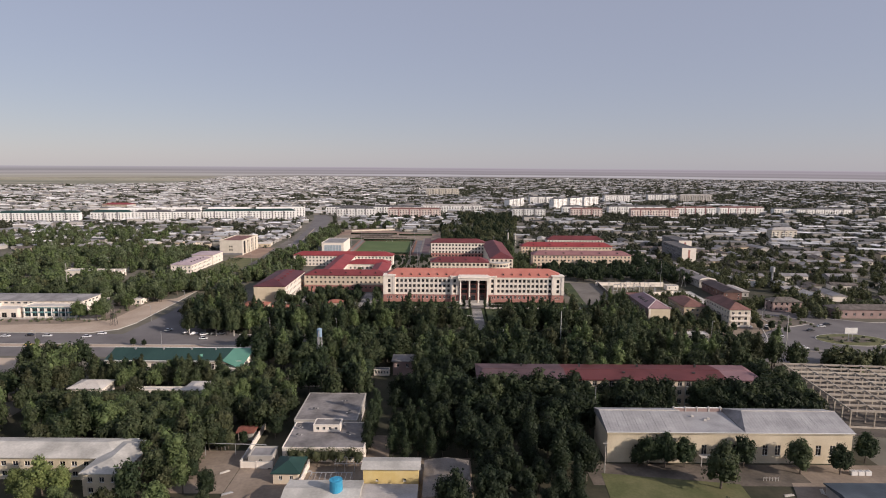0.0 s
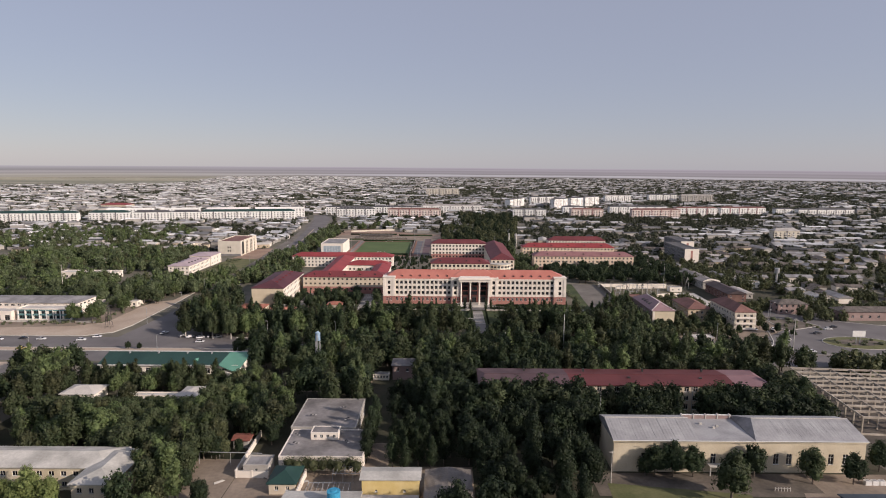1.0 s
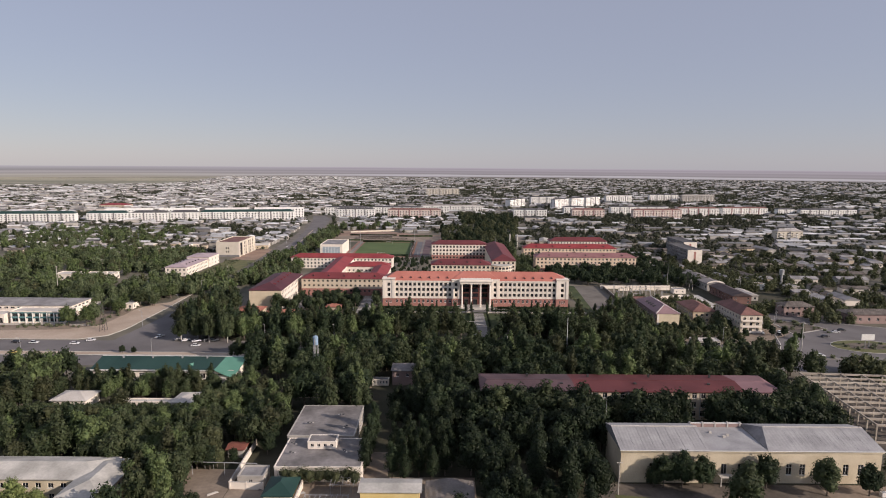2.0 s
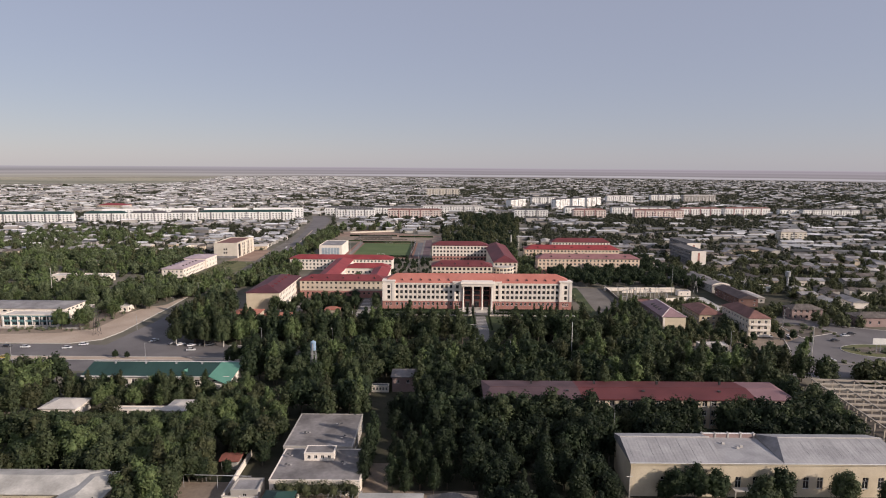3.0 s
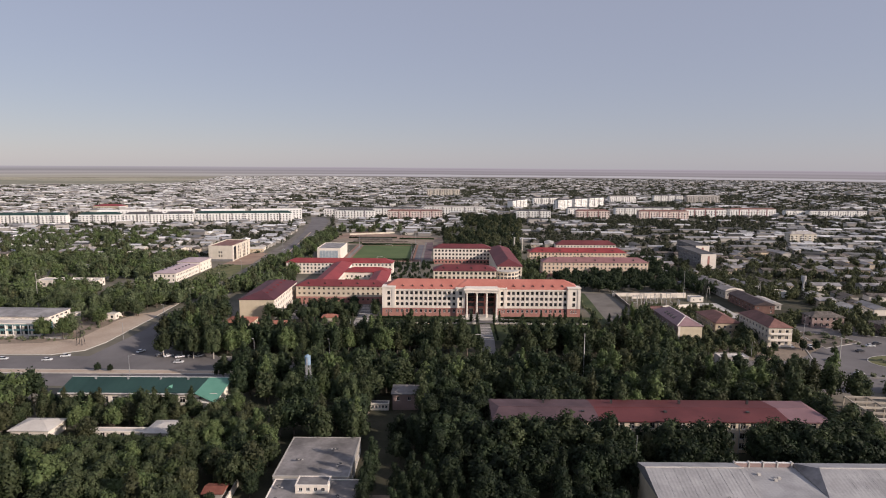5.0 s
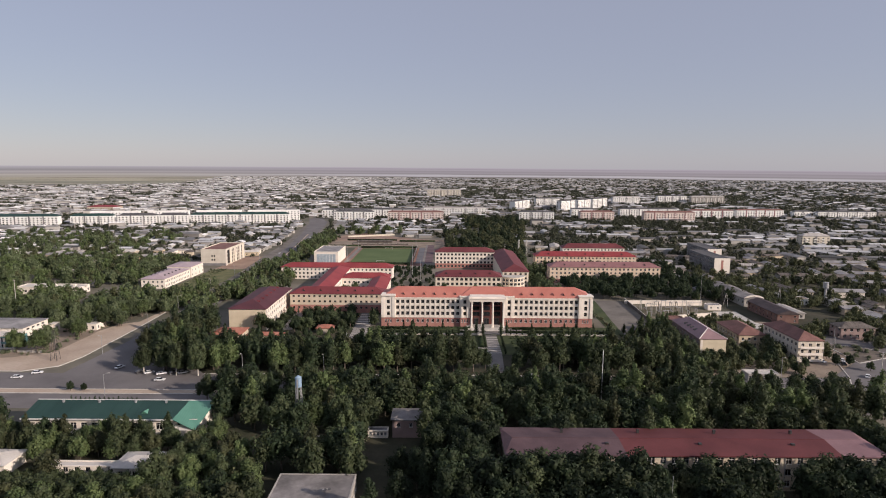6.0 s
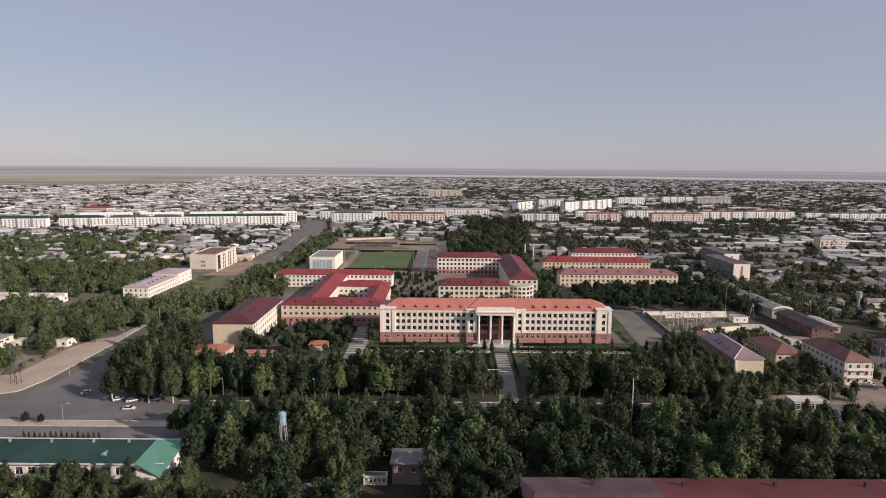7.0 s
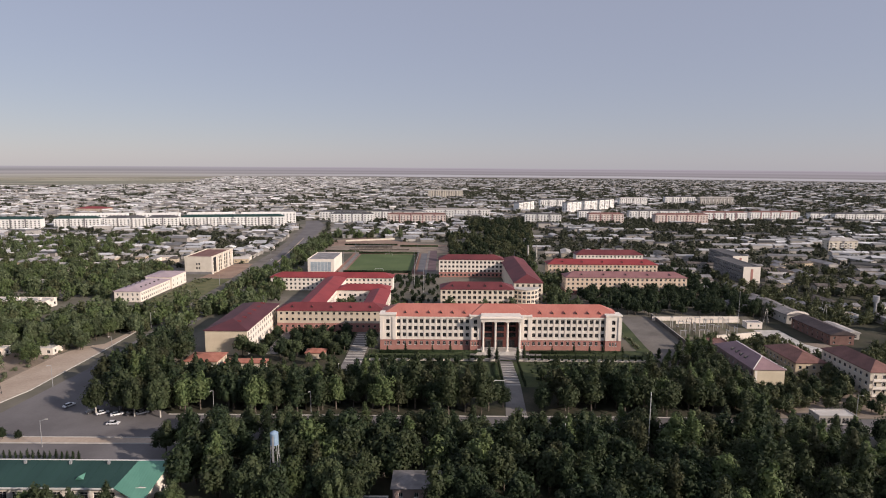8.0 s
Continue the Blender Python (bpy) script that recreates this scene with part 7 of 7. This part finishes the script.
    for y in (-0.6, 0.6):
        part("headlight", G().box(2.12, 2.2, y - 0.18, y + 0.18, 0.6, 0.74, bottom=True), FRAME, body)
    return root


CARS = {"white": car(CARWHITE, "white saloon car on the asphalt"), "dark": car(CARDARK, "dark saloon car on the asphalt"), "yellow": car(CARYELLOW, "yellow taxi on the street")}
PARKED = [("white", -131, 320, 35), ("white", -137, 321.2, 40), ("dark", -141.5, 322, 40), ("white", -154, 328, 65), ("white", -128, 312, 4), ("white", -192, 314, 8), ("white", -187, 320, 14), ("white", -214, 315, 2), ("yellow", -213, 298.6, 0), ("dark", -224, 316, 0), ("white", -236, 314, 0), ("white", -246, 318, 0), ("dark", -126, 321, 40), ("white", -122, 321.5, 42),
          ("white", 167, 312.5, 12), ("white", 172.5, 311.5, 10), ("dark", 190, 340, 80), ("white", 189.7, 322.4, 50), ("dark", 214, 336.6, 10), ("white", 226, 346, 0), ("white", 193, 345, 70), ("white", 190, 302.5, 0), ("white", 182, 344, 100), ("dark", 232, 350, 5), ("dark", -167, 372, 92), ("white", -166, 470, 95), ("white", -172, 560, 95), ("dark", -169, 640, 95), ("white", -178, 690, 95), ("white", 24, 316, 20), ("white", 44, 317, 0), ("white", 66, 317, 0), ("white", -176, 830, 95), ("dark", -182, 880, 95), ("white", -240, 296, 0), ("white", -262, 293, 4)]
seen_ = set()
for k, x, y, a in PARKED:
    m_ = pose(x, y, 0.09, 0, 0, a)
    if k in seen_:
        copy_thing(CARS[k], m_)
    else:
        CARS[k].matrix_basis = m_
        seen_.add(k)


def billboard():
    root = thing("billboard", "blank white billboard on two grey posts", "billboard", 223, 316)
    part("panel", G().box(-3.4, 3.4, -0.15, 0.15, 4.6, 7.8, bottom=True), FRAME, root)
    for x in (-1.0, 1.0):
        part("post", G().rod((x, 0.3, 0), (x, 0.3, 6.5), 0.18, 0.18, 8), METAL, root)


billboard()


# ---- forecourt walls and hedges ----
def low_wall(x0, x1, y0, y1, h, t, material, name, label, category="wall"):
    root = thing(name, label, category, x0, y0)
    dx, dy = x1 - x0, y1 - y0
    length = math.hypot(dx, dy)
    root.matrix_basis = pose(x0, y0, 0, 0, 0, math.degrees(math.atan2(dy, dx)))
    part("wall_body", G().box(0, length, -t / 2, t / 2, 0, h), material, root)
    part("coping", G().box(-0.06, length + 0.06, -t / 2 - 0.06, t / 2 + 0.06, h, h + 0.1, bottom=True), CONCRETE, root)
    k = max(2, int(length / 6))
    for i in range(k + 1):
        s = length * i / k
        part("pier", G().box(s - 0.2, s + 0.2, -t / 2 - 0.1, t / 2 + 0.1, 0, h + 0.16), material, root)
    return root


low_wall(-46, 17.5, 386.6, 386.6, 0.9, 0.5, WHITE, "garden_wall", "low white garden wall before the lawn")
low_wall(29, 92, 386.6, 386.6, 0.9, 0.5, WHITE, "garden_wall", "low white garden wall before the lawn")
low_wall(120.5, 124, 352, 474, 2.4, 0.3, BROWN_ROOF, "boundary_wall", "long dark brown boundary wall beside the lane")
low_wall(122, 176, 466, 468, 2.6, 0.3, WHITE, "boundary_wall", "white substation boundary wall")
low_wall(134, 174, 459, 463, 2.2, 0.3, WHITE, "boundary_wall", "white inner wall of the substation")
low_wall(134, 170, 420, 430, 3.5, 0.3, WHITE, "boundary_wall", "white panelled wall of the substation")
low_wall(-62, -62.5, 175, 202, 2.2, 0.25, WHITE, "boundary_wall", "white yard wall beside the sheds")
low_wall(-61.7, -52, 174.8, 174.4, 2.2, 0.25, WHITE, "boundary_wall", "white yard wall with broken coping")
building("gate_lodge", "small white lodge with a row of dark windows", "lodge", -30, 258, 7, 3, 2.6, WHITE, ("flat", 0.25, GREY_ROOF), floors=1, z_first=1.5, storey=3, ww=0.8, wh=1.2, pitch=1.3, margin=0.9, faces="S", simple=False)
building("gate_lodge", "small white kiosk in the clearing", "lodge", -49, 251.5, 4, 2.5, 2.4, WHITE, ("flat", 0.25, GREY_ROOF), floors=1, z_first=1.4, storey=3, ww=0.8, wh=1.0, pitch=1.3, margin=0.8, faces="S", simple=False)
low_wall(-330, -205, 352, 350, 1.0, 0.3, CONCRETE, "boundary_wall", "low pale wall before the shops")


def hedge(x0, x1, y, w, h, label):
    n = int((x1 - x0) * w * h * 9)
    r = np.random.default_rng(int(abs(x0) * 7 + y))
    P = np.stack([r.uniform(x0, x1, n), y + w / 2 * np.sign(r.uniform(-1, 1, n)) * r.uniform(0.6, 1.05, n), h * np.sqrt(r.uniform(0.02, 1.08, n))], axis=1)
    t = r.normal(size=(n, 3)) * 0.16
    b = r.normal(size=(n, 3)) * 0.16
    v = np.stack([P - t, P - b, P + t, P + b], axis=1).reshape(-1, 3)
    k = len(v)
    box_v = np.array([(a, q, c) for a in (x0, x1) for q in (y - w / 2 * 0.8, y + w / 2 * 0.8) for c in (0.0, h * 0.9)])
    f = np.concatenate([np.arange(k).reshape(-1, 4), np.array([(0, 4, 5, 1), (2, 3, 7, 6), (1, 5, 7, 3), (0, 1, 3, 2), (4, 6, 7, 5)]) + k])
    tagged(part("hedge", quads_mesh("hedge", np.concatenate([v, box_v]), f, HEDGE), None), label, "hedge", "hedges")


hedge(-44, 15, 391.5, 1.4, 1.2, "clipped dark green hedge before the building")
hedge(32, 91, 391.5, 1.4, 1.2, "clipped dark green hedge before the building")
hedge(-40, 12, 398.6, 1.6, 1.5, "flowering hedge along the ground floor")
hedge(36, 84, 398.6, 1.6, 1.5, "flowering hedge along the ground floor")
for i in range(15):
    plant(PINES[i % 2], -150 + 1.85 * i, 285 + rng.uniform(-0.2, 0.2), rng.uniform(0.30, 0.36), 20 * i)
hedge(15.5, 17.5, 372, 22, 0.8, "low clipped border beside the path")
for x, y in ((-96, 432), (-88, 433), (-80, 432.5), (-70, 433)):
    plant(PINES[1], x, y, 0.4, 0)
for x, y, s in ((-107, 390, 1.95), (-101.5, 388, 1.5), (-64, 405, 1.2), (-70, 412, 1.3), (-78, 404, 1.1), (-84, 410, 1.2), (-60, 420, 1.4), (-66, 398, 1.3), (-90, 400, 1.2), (-58, 400, 1.6), (-45, 408, 1.7), (-44, 398, 1.5), (-80, 418, 1.0), (-74, 425, 1.2), (-62, 428, 1.2), (-99, 410, 1.1), (-97, 402, 0.9), (-86, 396, 1.3), (-82, 424, 1.3), (-76, 418, 1.2), (-70, 404, 1.5), (-66, 414, 1.1), (-60, 408, 1.3), (-60, 412, 1.0), (-88, 418, 1.2), (-99, 422, 1.0), (-87, 427, 0.9), (-100, 430, 0.9), (-72, 396, 1.4), (-62, 392, 1.3), (-80, 390, 1.5), (-87, 386, 1.6), (-95, 384, 1.5), (-70, 430, 0.8), (-76, 410, 0.9), (-84, 404, 0.8)):
    plant(YOUNG[int(s * 10) % 2], x, y, s, 30 * s)
building("garden_cafe", "low pavilion with orange-red tiled roof", "pavilion", -128, 373, 15, 13, 3.4, CREAM, ("hip", 1.8, ORANGE_ROOF), floors=1, z_first=1.8, storey=3, ww=1.2, wh=1.4, pitch=3, faces="SE", simple=False, group="garden pavilions")
building("garden_cafe", "long low pavilion with orange-red roof", "pavilion", -109, 372, 19, 5, 3.2, CREAM, ("hip", 1.2, ORANGE_ROOF), floors=1, z_first=1.8, storey=3, ww=1.2, wh=1.4, pitch=3, faces="SE", simple=False, group="garden pavilions")
building("garden_cafe", "small orange-roofed pavilion in the courtyard", "pavilion", -75, 388, 9, 6, 3.0, CREAM, ("hip", 1.4, ORANGE_ROOF), floors=1, z_first=1.7, storey=3, ww=1.2, wh=1.4, pitch=3, faces="SE", simple=False, group="garden pavilions")


def sign_frame():
    root = thing("sign_frame", "open white metal sign frame beside the path", "sign frame", 13.5, 344)
    for x in (0, 4.6):
        part("post", G().box(x - 0.1, x + 0.1, -0.1, 0.1, 0, 6.0), FRAME, root)
    for z in (2.6, 5.8):
        part("rail", G().box(0.1, 4.5, -0.08, 0.08, z, z + 0.2, bottom=True), FRAME, root)
    part("panel", G().box(-4.2, -0.4, -0.1, 0.1, 1.0, 5.4, bottom=True), DARKMETAL, root)


sign_frame()

# ---- substation clutter ----
for i in range(7):
    for j in range(3):
        x, y = 128 + i * 4.8 + rng.uniform(-0.6, 0.6), 432 + j * 9 + rng.uniform(-1, 1)
        root = thing("transformer_gantry", "weathered steel substation gantry with insulators", "gantry", x, y, 0, rng.choice((0, 90)), "substation gantries")
        h = rng.uniform(3.0, 6.2)
        for s in (-1.4, 1.4):
            part("post", G().box(s - 0.16, s + 0.16, -0.16, 0.16, 0, h), (METAL, BARK, CONCRETE)[(i + j) % 3], root)
        part("cross_bar", G().box(-1.9, 1.9, -0.16, 0.16, h, h + 0.3, bottom=True), METAL, root)
        for s in (-1, 0, 1):
            part("insulator", G().rod((s, 0, h + 0.3), (s, 0, h + 1.1), 0.14, 0.06, 6), BARK, root)
building("switch_house", "small white switch house in the substation", "building", 172, 449, 9, 6, 3.4, WHITE, ("flat", 0.3, GREY_ROOF), floors=1, z_first=1.8, storey=3, faces="S", ww=1.0, wh=1.2)
slab("lane", [(174, 446), (189, 446), (188, 418), (197, 402), (187, 399), (174, 412)], 0.06, CONCRETE, "pale concrete lane behind the houses", "road")
shop_ = building("workshop", "long grey workshop with pale curved gable", "workshop", 201.5, 460, 13, 54, 5.6, GREYWALL, ("gable", 1.6, STAINED_SHADED_ROOF), floors=1, z_first=3, storey=3, faces="SW", pitch=5)
arc_ = [(6.5 - 6.9 * math.cos(math.pi * i / 12), 5.6 + 2.6 * math.sin(math.pi * i / 12)) for i in range(13)]
g = G()
g.poly([(a, -0.45, b) for a, b in arc_]), g.poly([(a, -0.15, b) for a, b in reversed(arc_)])
for (a, b), (c, d) in zip(arc_, arc_[1:]):
    g.poly([(a, -0.15, b), (c, -0.15, d), (c, -0.45, d), (a, -0.45, b)])
part("gable_wall", g, WHITE, shop_, "white curved gable top")
building("brick_row", "long dark brick row with dark red sheet roof", "workshop", 200.5, 417, 13, 36, 5.6, DARKBRICK, ("gable", 2.2, DARKROSE_ROOF), floors=2, z_first=1.4, storey=2.6, ww=1.3, wh=1.3, pitch=4.4, faces="SW", free=False)
building("brick_row", "low lean-to with pale sheet roof behind the brick row", "shed", 216, 428, 8, 22, 3.6, GREYWALL, ("gable", 1.0, SLATE_ROOF), floors=1, z_first=1.6, storey=2.6, faces="S", free=False)
building("yard_shed", "low white shed with pale sheet roof behind the workshop", "shed", 220, 480, 17, 8, 3.6, WHITE, ("gable", 1.2, SLATE_ROOF), floors=1, faces="S")
building("yard_shed", "small roofless white ruin beside the workshop", "shed", 237, 466, 13, 8, 4.2, APTWHITE, ("flat", 0.3, YARD), floors=1, faces="S", ww=1.4, wh=1.6)
for x_, y_, h_ in ((190, 462, 9), (231, 470, 10)):
    root = thing("pylon", "pale wooden A-shaped pole with cross bar", "pylon", x_, y_, 0, 0, "wooden pylons")
    for s in (-1, 1):
        part("leg", G().rod((1.6 * s, 0, 0), (0.15 * s, 0, h_), 0.16, 0.12, 6), CONCRETE, root)
    part("cross_bar", G().box(-1.1, 1.1, -0.1, 0.1, h_ - 1.6, h_ - 1.4, bottom=True), CONCRETE, root)
building("depot", "long pink depot with brown roof", "house", 247, 367, 58, 11, 5.6, SHADEPINK, ("hip", 2.2, BROWN_ROOF), floors=1, z_first=2.6, storey=3.2, faces="SW", pitch=5)
building("depot", "long grey depot by the ring road", "house", 300, 396, 60, 12, 5.0, GREYWALL, ("gable", 2.0, BROWN_ROOF), floors=1, z_first=2.4, storey=3.2, faces="SW", pitch=5)

# ---- silos, tower ----
for x, y, h in ((76, 690, 16), (86, 702, 14.5)):
    root = thing("silo", "slim pale concrete chimney behind the campus", "chimney", x, y, 0, 0, "pale chimneys")
    part("shaft", G().rod((0, 0, 0), (0, 0, h), 0.95, 0.8, 12), CONCRETE, root)
    part("rim", G().rod((0, 0, h), (0, 0, h + 0.5), 1.0, 1.0, 12), CONCRETE, root)
root = thing("water_tower", "grey steel water tower beyond the flats", "water tower", 268, 478)
part("shaft", G().rod((0, 0, 0), (0, 0, 10), 0.8, 0.8, 10), METAL, root)
part("tank", G().rod((0, 0, 10), (0, 0, 14), 1.8, 1.8, 14), METAL, root)
root = thing("antenna", "thin lattice antenna on the roof of the block", "antenna", 52, 600, 17.4)
part("shaft", G().rod((0, 0, -1), (0, 0, 7), 0.12, 0.05, 5), METAL, root)
part("cross_bar", G().box(-0.8, 0.8, -0.05, 0.05, 4, 4.1, bottom=True), METAL, root)
building("grandstand", "long low brown stand behind the pitch", "stand", -108, 778, 42, 7, 2.6, BROWN_ROOF, ("hip", 0.8, BROWN_ROOF), floors=1, faces="")

# ---- yards with sheds, pergola and tanks ----
building("lean_to", "low shed with rusty red roof", "shed", -69, 193.5, 5, 4.5, 2.8, GREYWALL, ("gable", 0.7, STONE_RED), floors=1, faces="S", ww=1, wh=1.1)
building("roof_terrace", "low grey flat-roofed outhouse", "shed", -59.8, 175.6, 7.6, 6.4, 3.2, GREYWALL, ("flat", 0.5, GREY_ROOF), floors=1, faces="S", ww=1, wh=1.1)
low_wall(-40.8, -40.8, 164, 175.4, 2.4, 0.25, WHITE, "boundary_wall", "white yard wall beside the pavilion")
building("ribbed_shed", "low shed with ribbed pale roof", "shed", -21.5, 148, 15, 11, 3.4, GREYWALL, ("gable", 0.7, SLATE_ROOF), floors=1, faces="S", ww=1, wh=1.1)


def roof_tank(x, y, z, r, h, name, label):
    root = thing(name, label, "water tank", x, y, z)
    g = G()
    g.rod((0, 0, 0), (0, 0, h), r, r, 16)
    part("tank", g, VIVIDBLUE, root)
    part("lid", G().rod((0, 0, h), (0, 0, h + 0.2), r * 0.55, r * 0.4, 12), VIVIDBLUE, root)


roof_tank(-28.2, 153.0, 4.9, 1.8, 3.6, "roof_tank", "bright blue plastic water tank on the shed roof")
roof_tank(-47.5, 143.5, 0.0, 2.0, 1.6, "yard_tank", "bright blue round tank in the yard")


def pergola(x, y, w, d, h, label):
    root = thing("pergola", label, "pergola", x, y)
    for i in range(4):
        for j in range(2):
            part("post", G().box(w * i / 3 - 0.08, w * i / 3 + 0.08, d * j - 0.08, d * j + 0.08, 0, h), METAL, root)
    for j in range(2):
        part("beam", G().box(-0.2, w + 0.2, d * j - 0.07, d * j + 0.07, h, h + 0.15, bottom=True), METAL, root)
    for i in range(9):
        part("slat", G().box(w * i / 8 - 0.05, w * i / 8 + 0.05, -0.3, d + 0.3, h + 0.15, h + 0.25, bottom=True), METAL, root)


pergola(-32, 172, 9, 4, 3.0, "rusty metal pergola between the sheds")
pergola(-38, 162, 12, 5, 2.8, "dark open pergola frame over a yard")
pergola(-79, 186.5, 8, 4.5, 2.6, "open metal pergola frame in the yard")
COURT_SHRUBS = [(x, y) for x, y in scatter(-104, -57, 396, 433, 3.1, skip=0.15, r=0.2) if not -98.5 < x < -90.5]
merged("shrubs", "dark dense shrubs of the courtyard garden", BUSH, [(x, y, rng.uniform(0.25, 0.5)) for x, y in COURT_SHRUBS], LEAF_DARK, "shrubs", stems=0)
merged("shrubs", "low dark shrubs and young plants on the lawn", BUSH, [(x, y, rng.uniform(0.12, 0.26)) for x, y in scatter(-44, 92, 356, 384, 3.4, skip=0.25, r=0.2)], LEAF_DARK, "shrubs", stems=0)
v, f = crown_arrays([((x, 0.8 * math.sin(x), 3.4), (2.4, 2.0, 2.4)) for x in (-10, -7.5, -5, -2.5, 0, 2.5, 5, 8, 10.5)], 2600, 0.2, 7)
tagged(part("grape_vine", quads_mesh("grape_vine", v, f, LEAF_OLIVE), None, at=pose(-36, 176.2, 0)), "leafy grape vine along the workshop front", "vine")
for i in range(3):
    root = thing("container", "pale plastic water container in the yard", "container", 127 + i * 2.2, 172.5, 0, 0, "yard containers")
    part("body", G().box(0, 1.8, 0, 1.4, 0, 1.3), FRAME, root)
    part("lid", G().box(0.5, 1.3, 0.3, 1.1, 1.3, 1.42), METAL, root)
building("blue_roof_shed", "low shed with blue-grey metal roof", "shed", 112, 147, 20, 14.5, 3.2, GREYWALL, ("gable", 1.0, BLUEGREY_ROOF), floors=1, faces="S", ww=1, wh=1.1)
root_ = building("woodland_hall", "long pale flat-roofed building in the wood", "building", -312, 484, 46, 12, 5.0, WHITE, ("flat", 0.5, PALE_ROOF), floors=1, z_first=2.2, storey=3, ww=1.8, wh=1.8, pitch=4.0, faces="SE", free=False)
for x in (24, 38, 47):
    part("roof_box", G().box(x, x + 1.6, 5, 6.6, 5.1, 6.6), WHITE, root_)
building("yard_shed", "low roadside shed with pale flat roof", "shed", -215, 391, 14, 10, 3.2, WHITE, ("flat", 0.4, PALE_ROOF), floors=1, z_first=1.6, storey=2.6, faces="SE")
building("yard_shed", "small white shed beside the trees", "shed", -232, 388, 9, 5, 4.0, WHITE, ("flat", 0.3, PALE_ROOF), floors=1, z_first=1.8, storey=2.6, faces="SE")
building("long_red_house", "house with bright red roof far in the town", "house", -706, 1240, 56, 26, 8, CREAM, ("hip", 3, RED_ROOF), floors=2, faces="S")


# rubble, pipes and boards of the yards
for x, y, a, k in ((-47, 169, 10, 0), (-44.5, 171, 60, 1), (-41, 172.5, 20, 2), (-20, 170, 0, 0), (-17.5, 171.5, 80, 1), (-14, 170.5, 15, 2), (-66, 172, 40, 1), (-69, 168, 5, 0), (-61, 160, 30, 2), (-55, 158, 70, 0), (-7, 175, 0, 1), (-52, 175, 25, 0), (-56, 178, 50, 1), (92, 158, 12, 0), (97, 152, 33, 2), (112, 163, 70, 1), (122, 165, 4, 0), (101, 161, 15, 1)):
    root = thing("lumber_pile", "small pile of old boards and pipes", "pile", x, y, 0, a, "yard piles")
    for j in range(5):
        part("board", G().box(-1.6 + 0.1 * j, 1.7 - 0.12 * j, -0.5 + 0.2 * j, -0.34 + 0.2 * j, 0.05, 0.22 + 0.11 * (j % 2)), (BROWN_ROOF, CONCRETE, METAL)[k], root)


def pipe_gate():
    root = thing("pipe_gate", "rusty overhead pipe on posts across the yard", "pipe", -86, 183, 0, -2)
    part("pipe", G().rod((0, 0, 4.2), (30, 0, 4.2), 0.12, 0.12, 8), METAL, root)
    for x in (0, 10, 20, 30):
        part("post", G().rod((x, 0, 0), (x, 0, 4.2), 0.07, 0.07, 6), METAL, root)


pipe_gate()
# soft white rails before the hall, small roof fittings
root = thing("railing", "short row of pale posts before the hall", "railing", 98, 169, 0, 0)
for i in range(6):
    part("post", G().box(i * 0.9 - 0.07, i * 0.9 + 0.07, -0.07, 0.07, 0, 1.3), CONCRETE, root)
part("rail", G().box(-0.1, 4.6, -0.04, 0.04, 1.0, 1.1, bottom=True), CONCRETE, root)
for x, y, z in ((-46, 186, 6.2), (-30, 187, 6.2), (-45, 207, 6.5), (-36, 214, 6.5), (-33, 204, 6.5), (-47, 192, 6.2)):
    root = thing("roof_debris", "broken felt and rubble on the flat roof", "debris", x, y, z - 0.48, 20 * x, "roof debris")
    for j in range(4):
        part("sheet", G().box(-0.9 + 0.5 * j, -0.2 + 0.5 * j, -0.4 + 0.2 * (j % 3), 0.2 + 0.2 * (j % 2), 0, 0.07 + 0.05 * j), (CONCRETE, DARK_ROOF)[j % 2], root)

hedge(-96, -36, 624.5, 1.5, 2.2, "dark hedge along the near end of the pitch")
hedge(-124, -62, 806, 2.0, 1.8, "dark dusty hedge across the bare yard")
hedge(-58, -14, 796, 2.0, 2.0, "dark dusty hedge across the bare yard")
hedge(-136, -100, 752, 1.6, 1.6, "dark dusty hedge beside the bare yard")
low_wall(-112, -46, 764, 766, 1.6, 0.3, BROWN_ROOF, "boundary_wall", "low brown wall behind the pitch")
low_wall(-128, -70, 838, 862, 2.0, 0.3, PALEBUFF, "boundary_wall", "pale boundary wall of the bare yard")
hedge(-98, -34, 739, 1.5, 2.2, "dark hedge along the far end of the pitch")
low_wall(-33.5, -33.5, 622, 740, 3.0, 0.15, DARKMETAL, "pitch_fence", "dark mesh fence beside the pitch", "fence")
for x in (-98, -34):
    for y in (640, 716):
        tall_pole(x, y, 17, "tall floodlight pole by the pitch", METAL, 0.16)
for y in (632, 726):
    root = thing("goal", "white football goal on the pitch", "goal", -65, y)
    for x in (-3.66, 3.66):
        part("post", G().rod((x, 0, 0.12), (x, 0, 2.56), 0.08, 0.08, 6), FRAME, root)
    part("crossbar", G().rod((-3.66, 0, 2.56), (3.66, 0, 2.56), 0.08, 0.08, 6), FRAME, root)
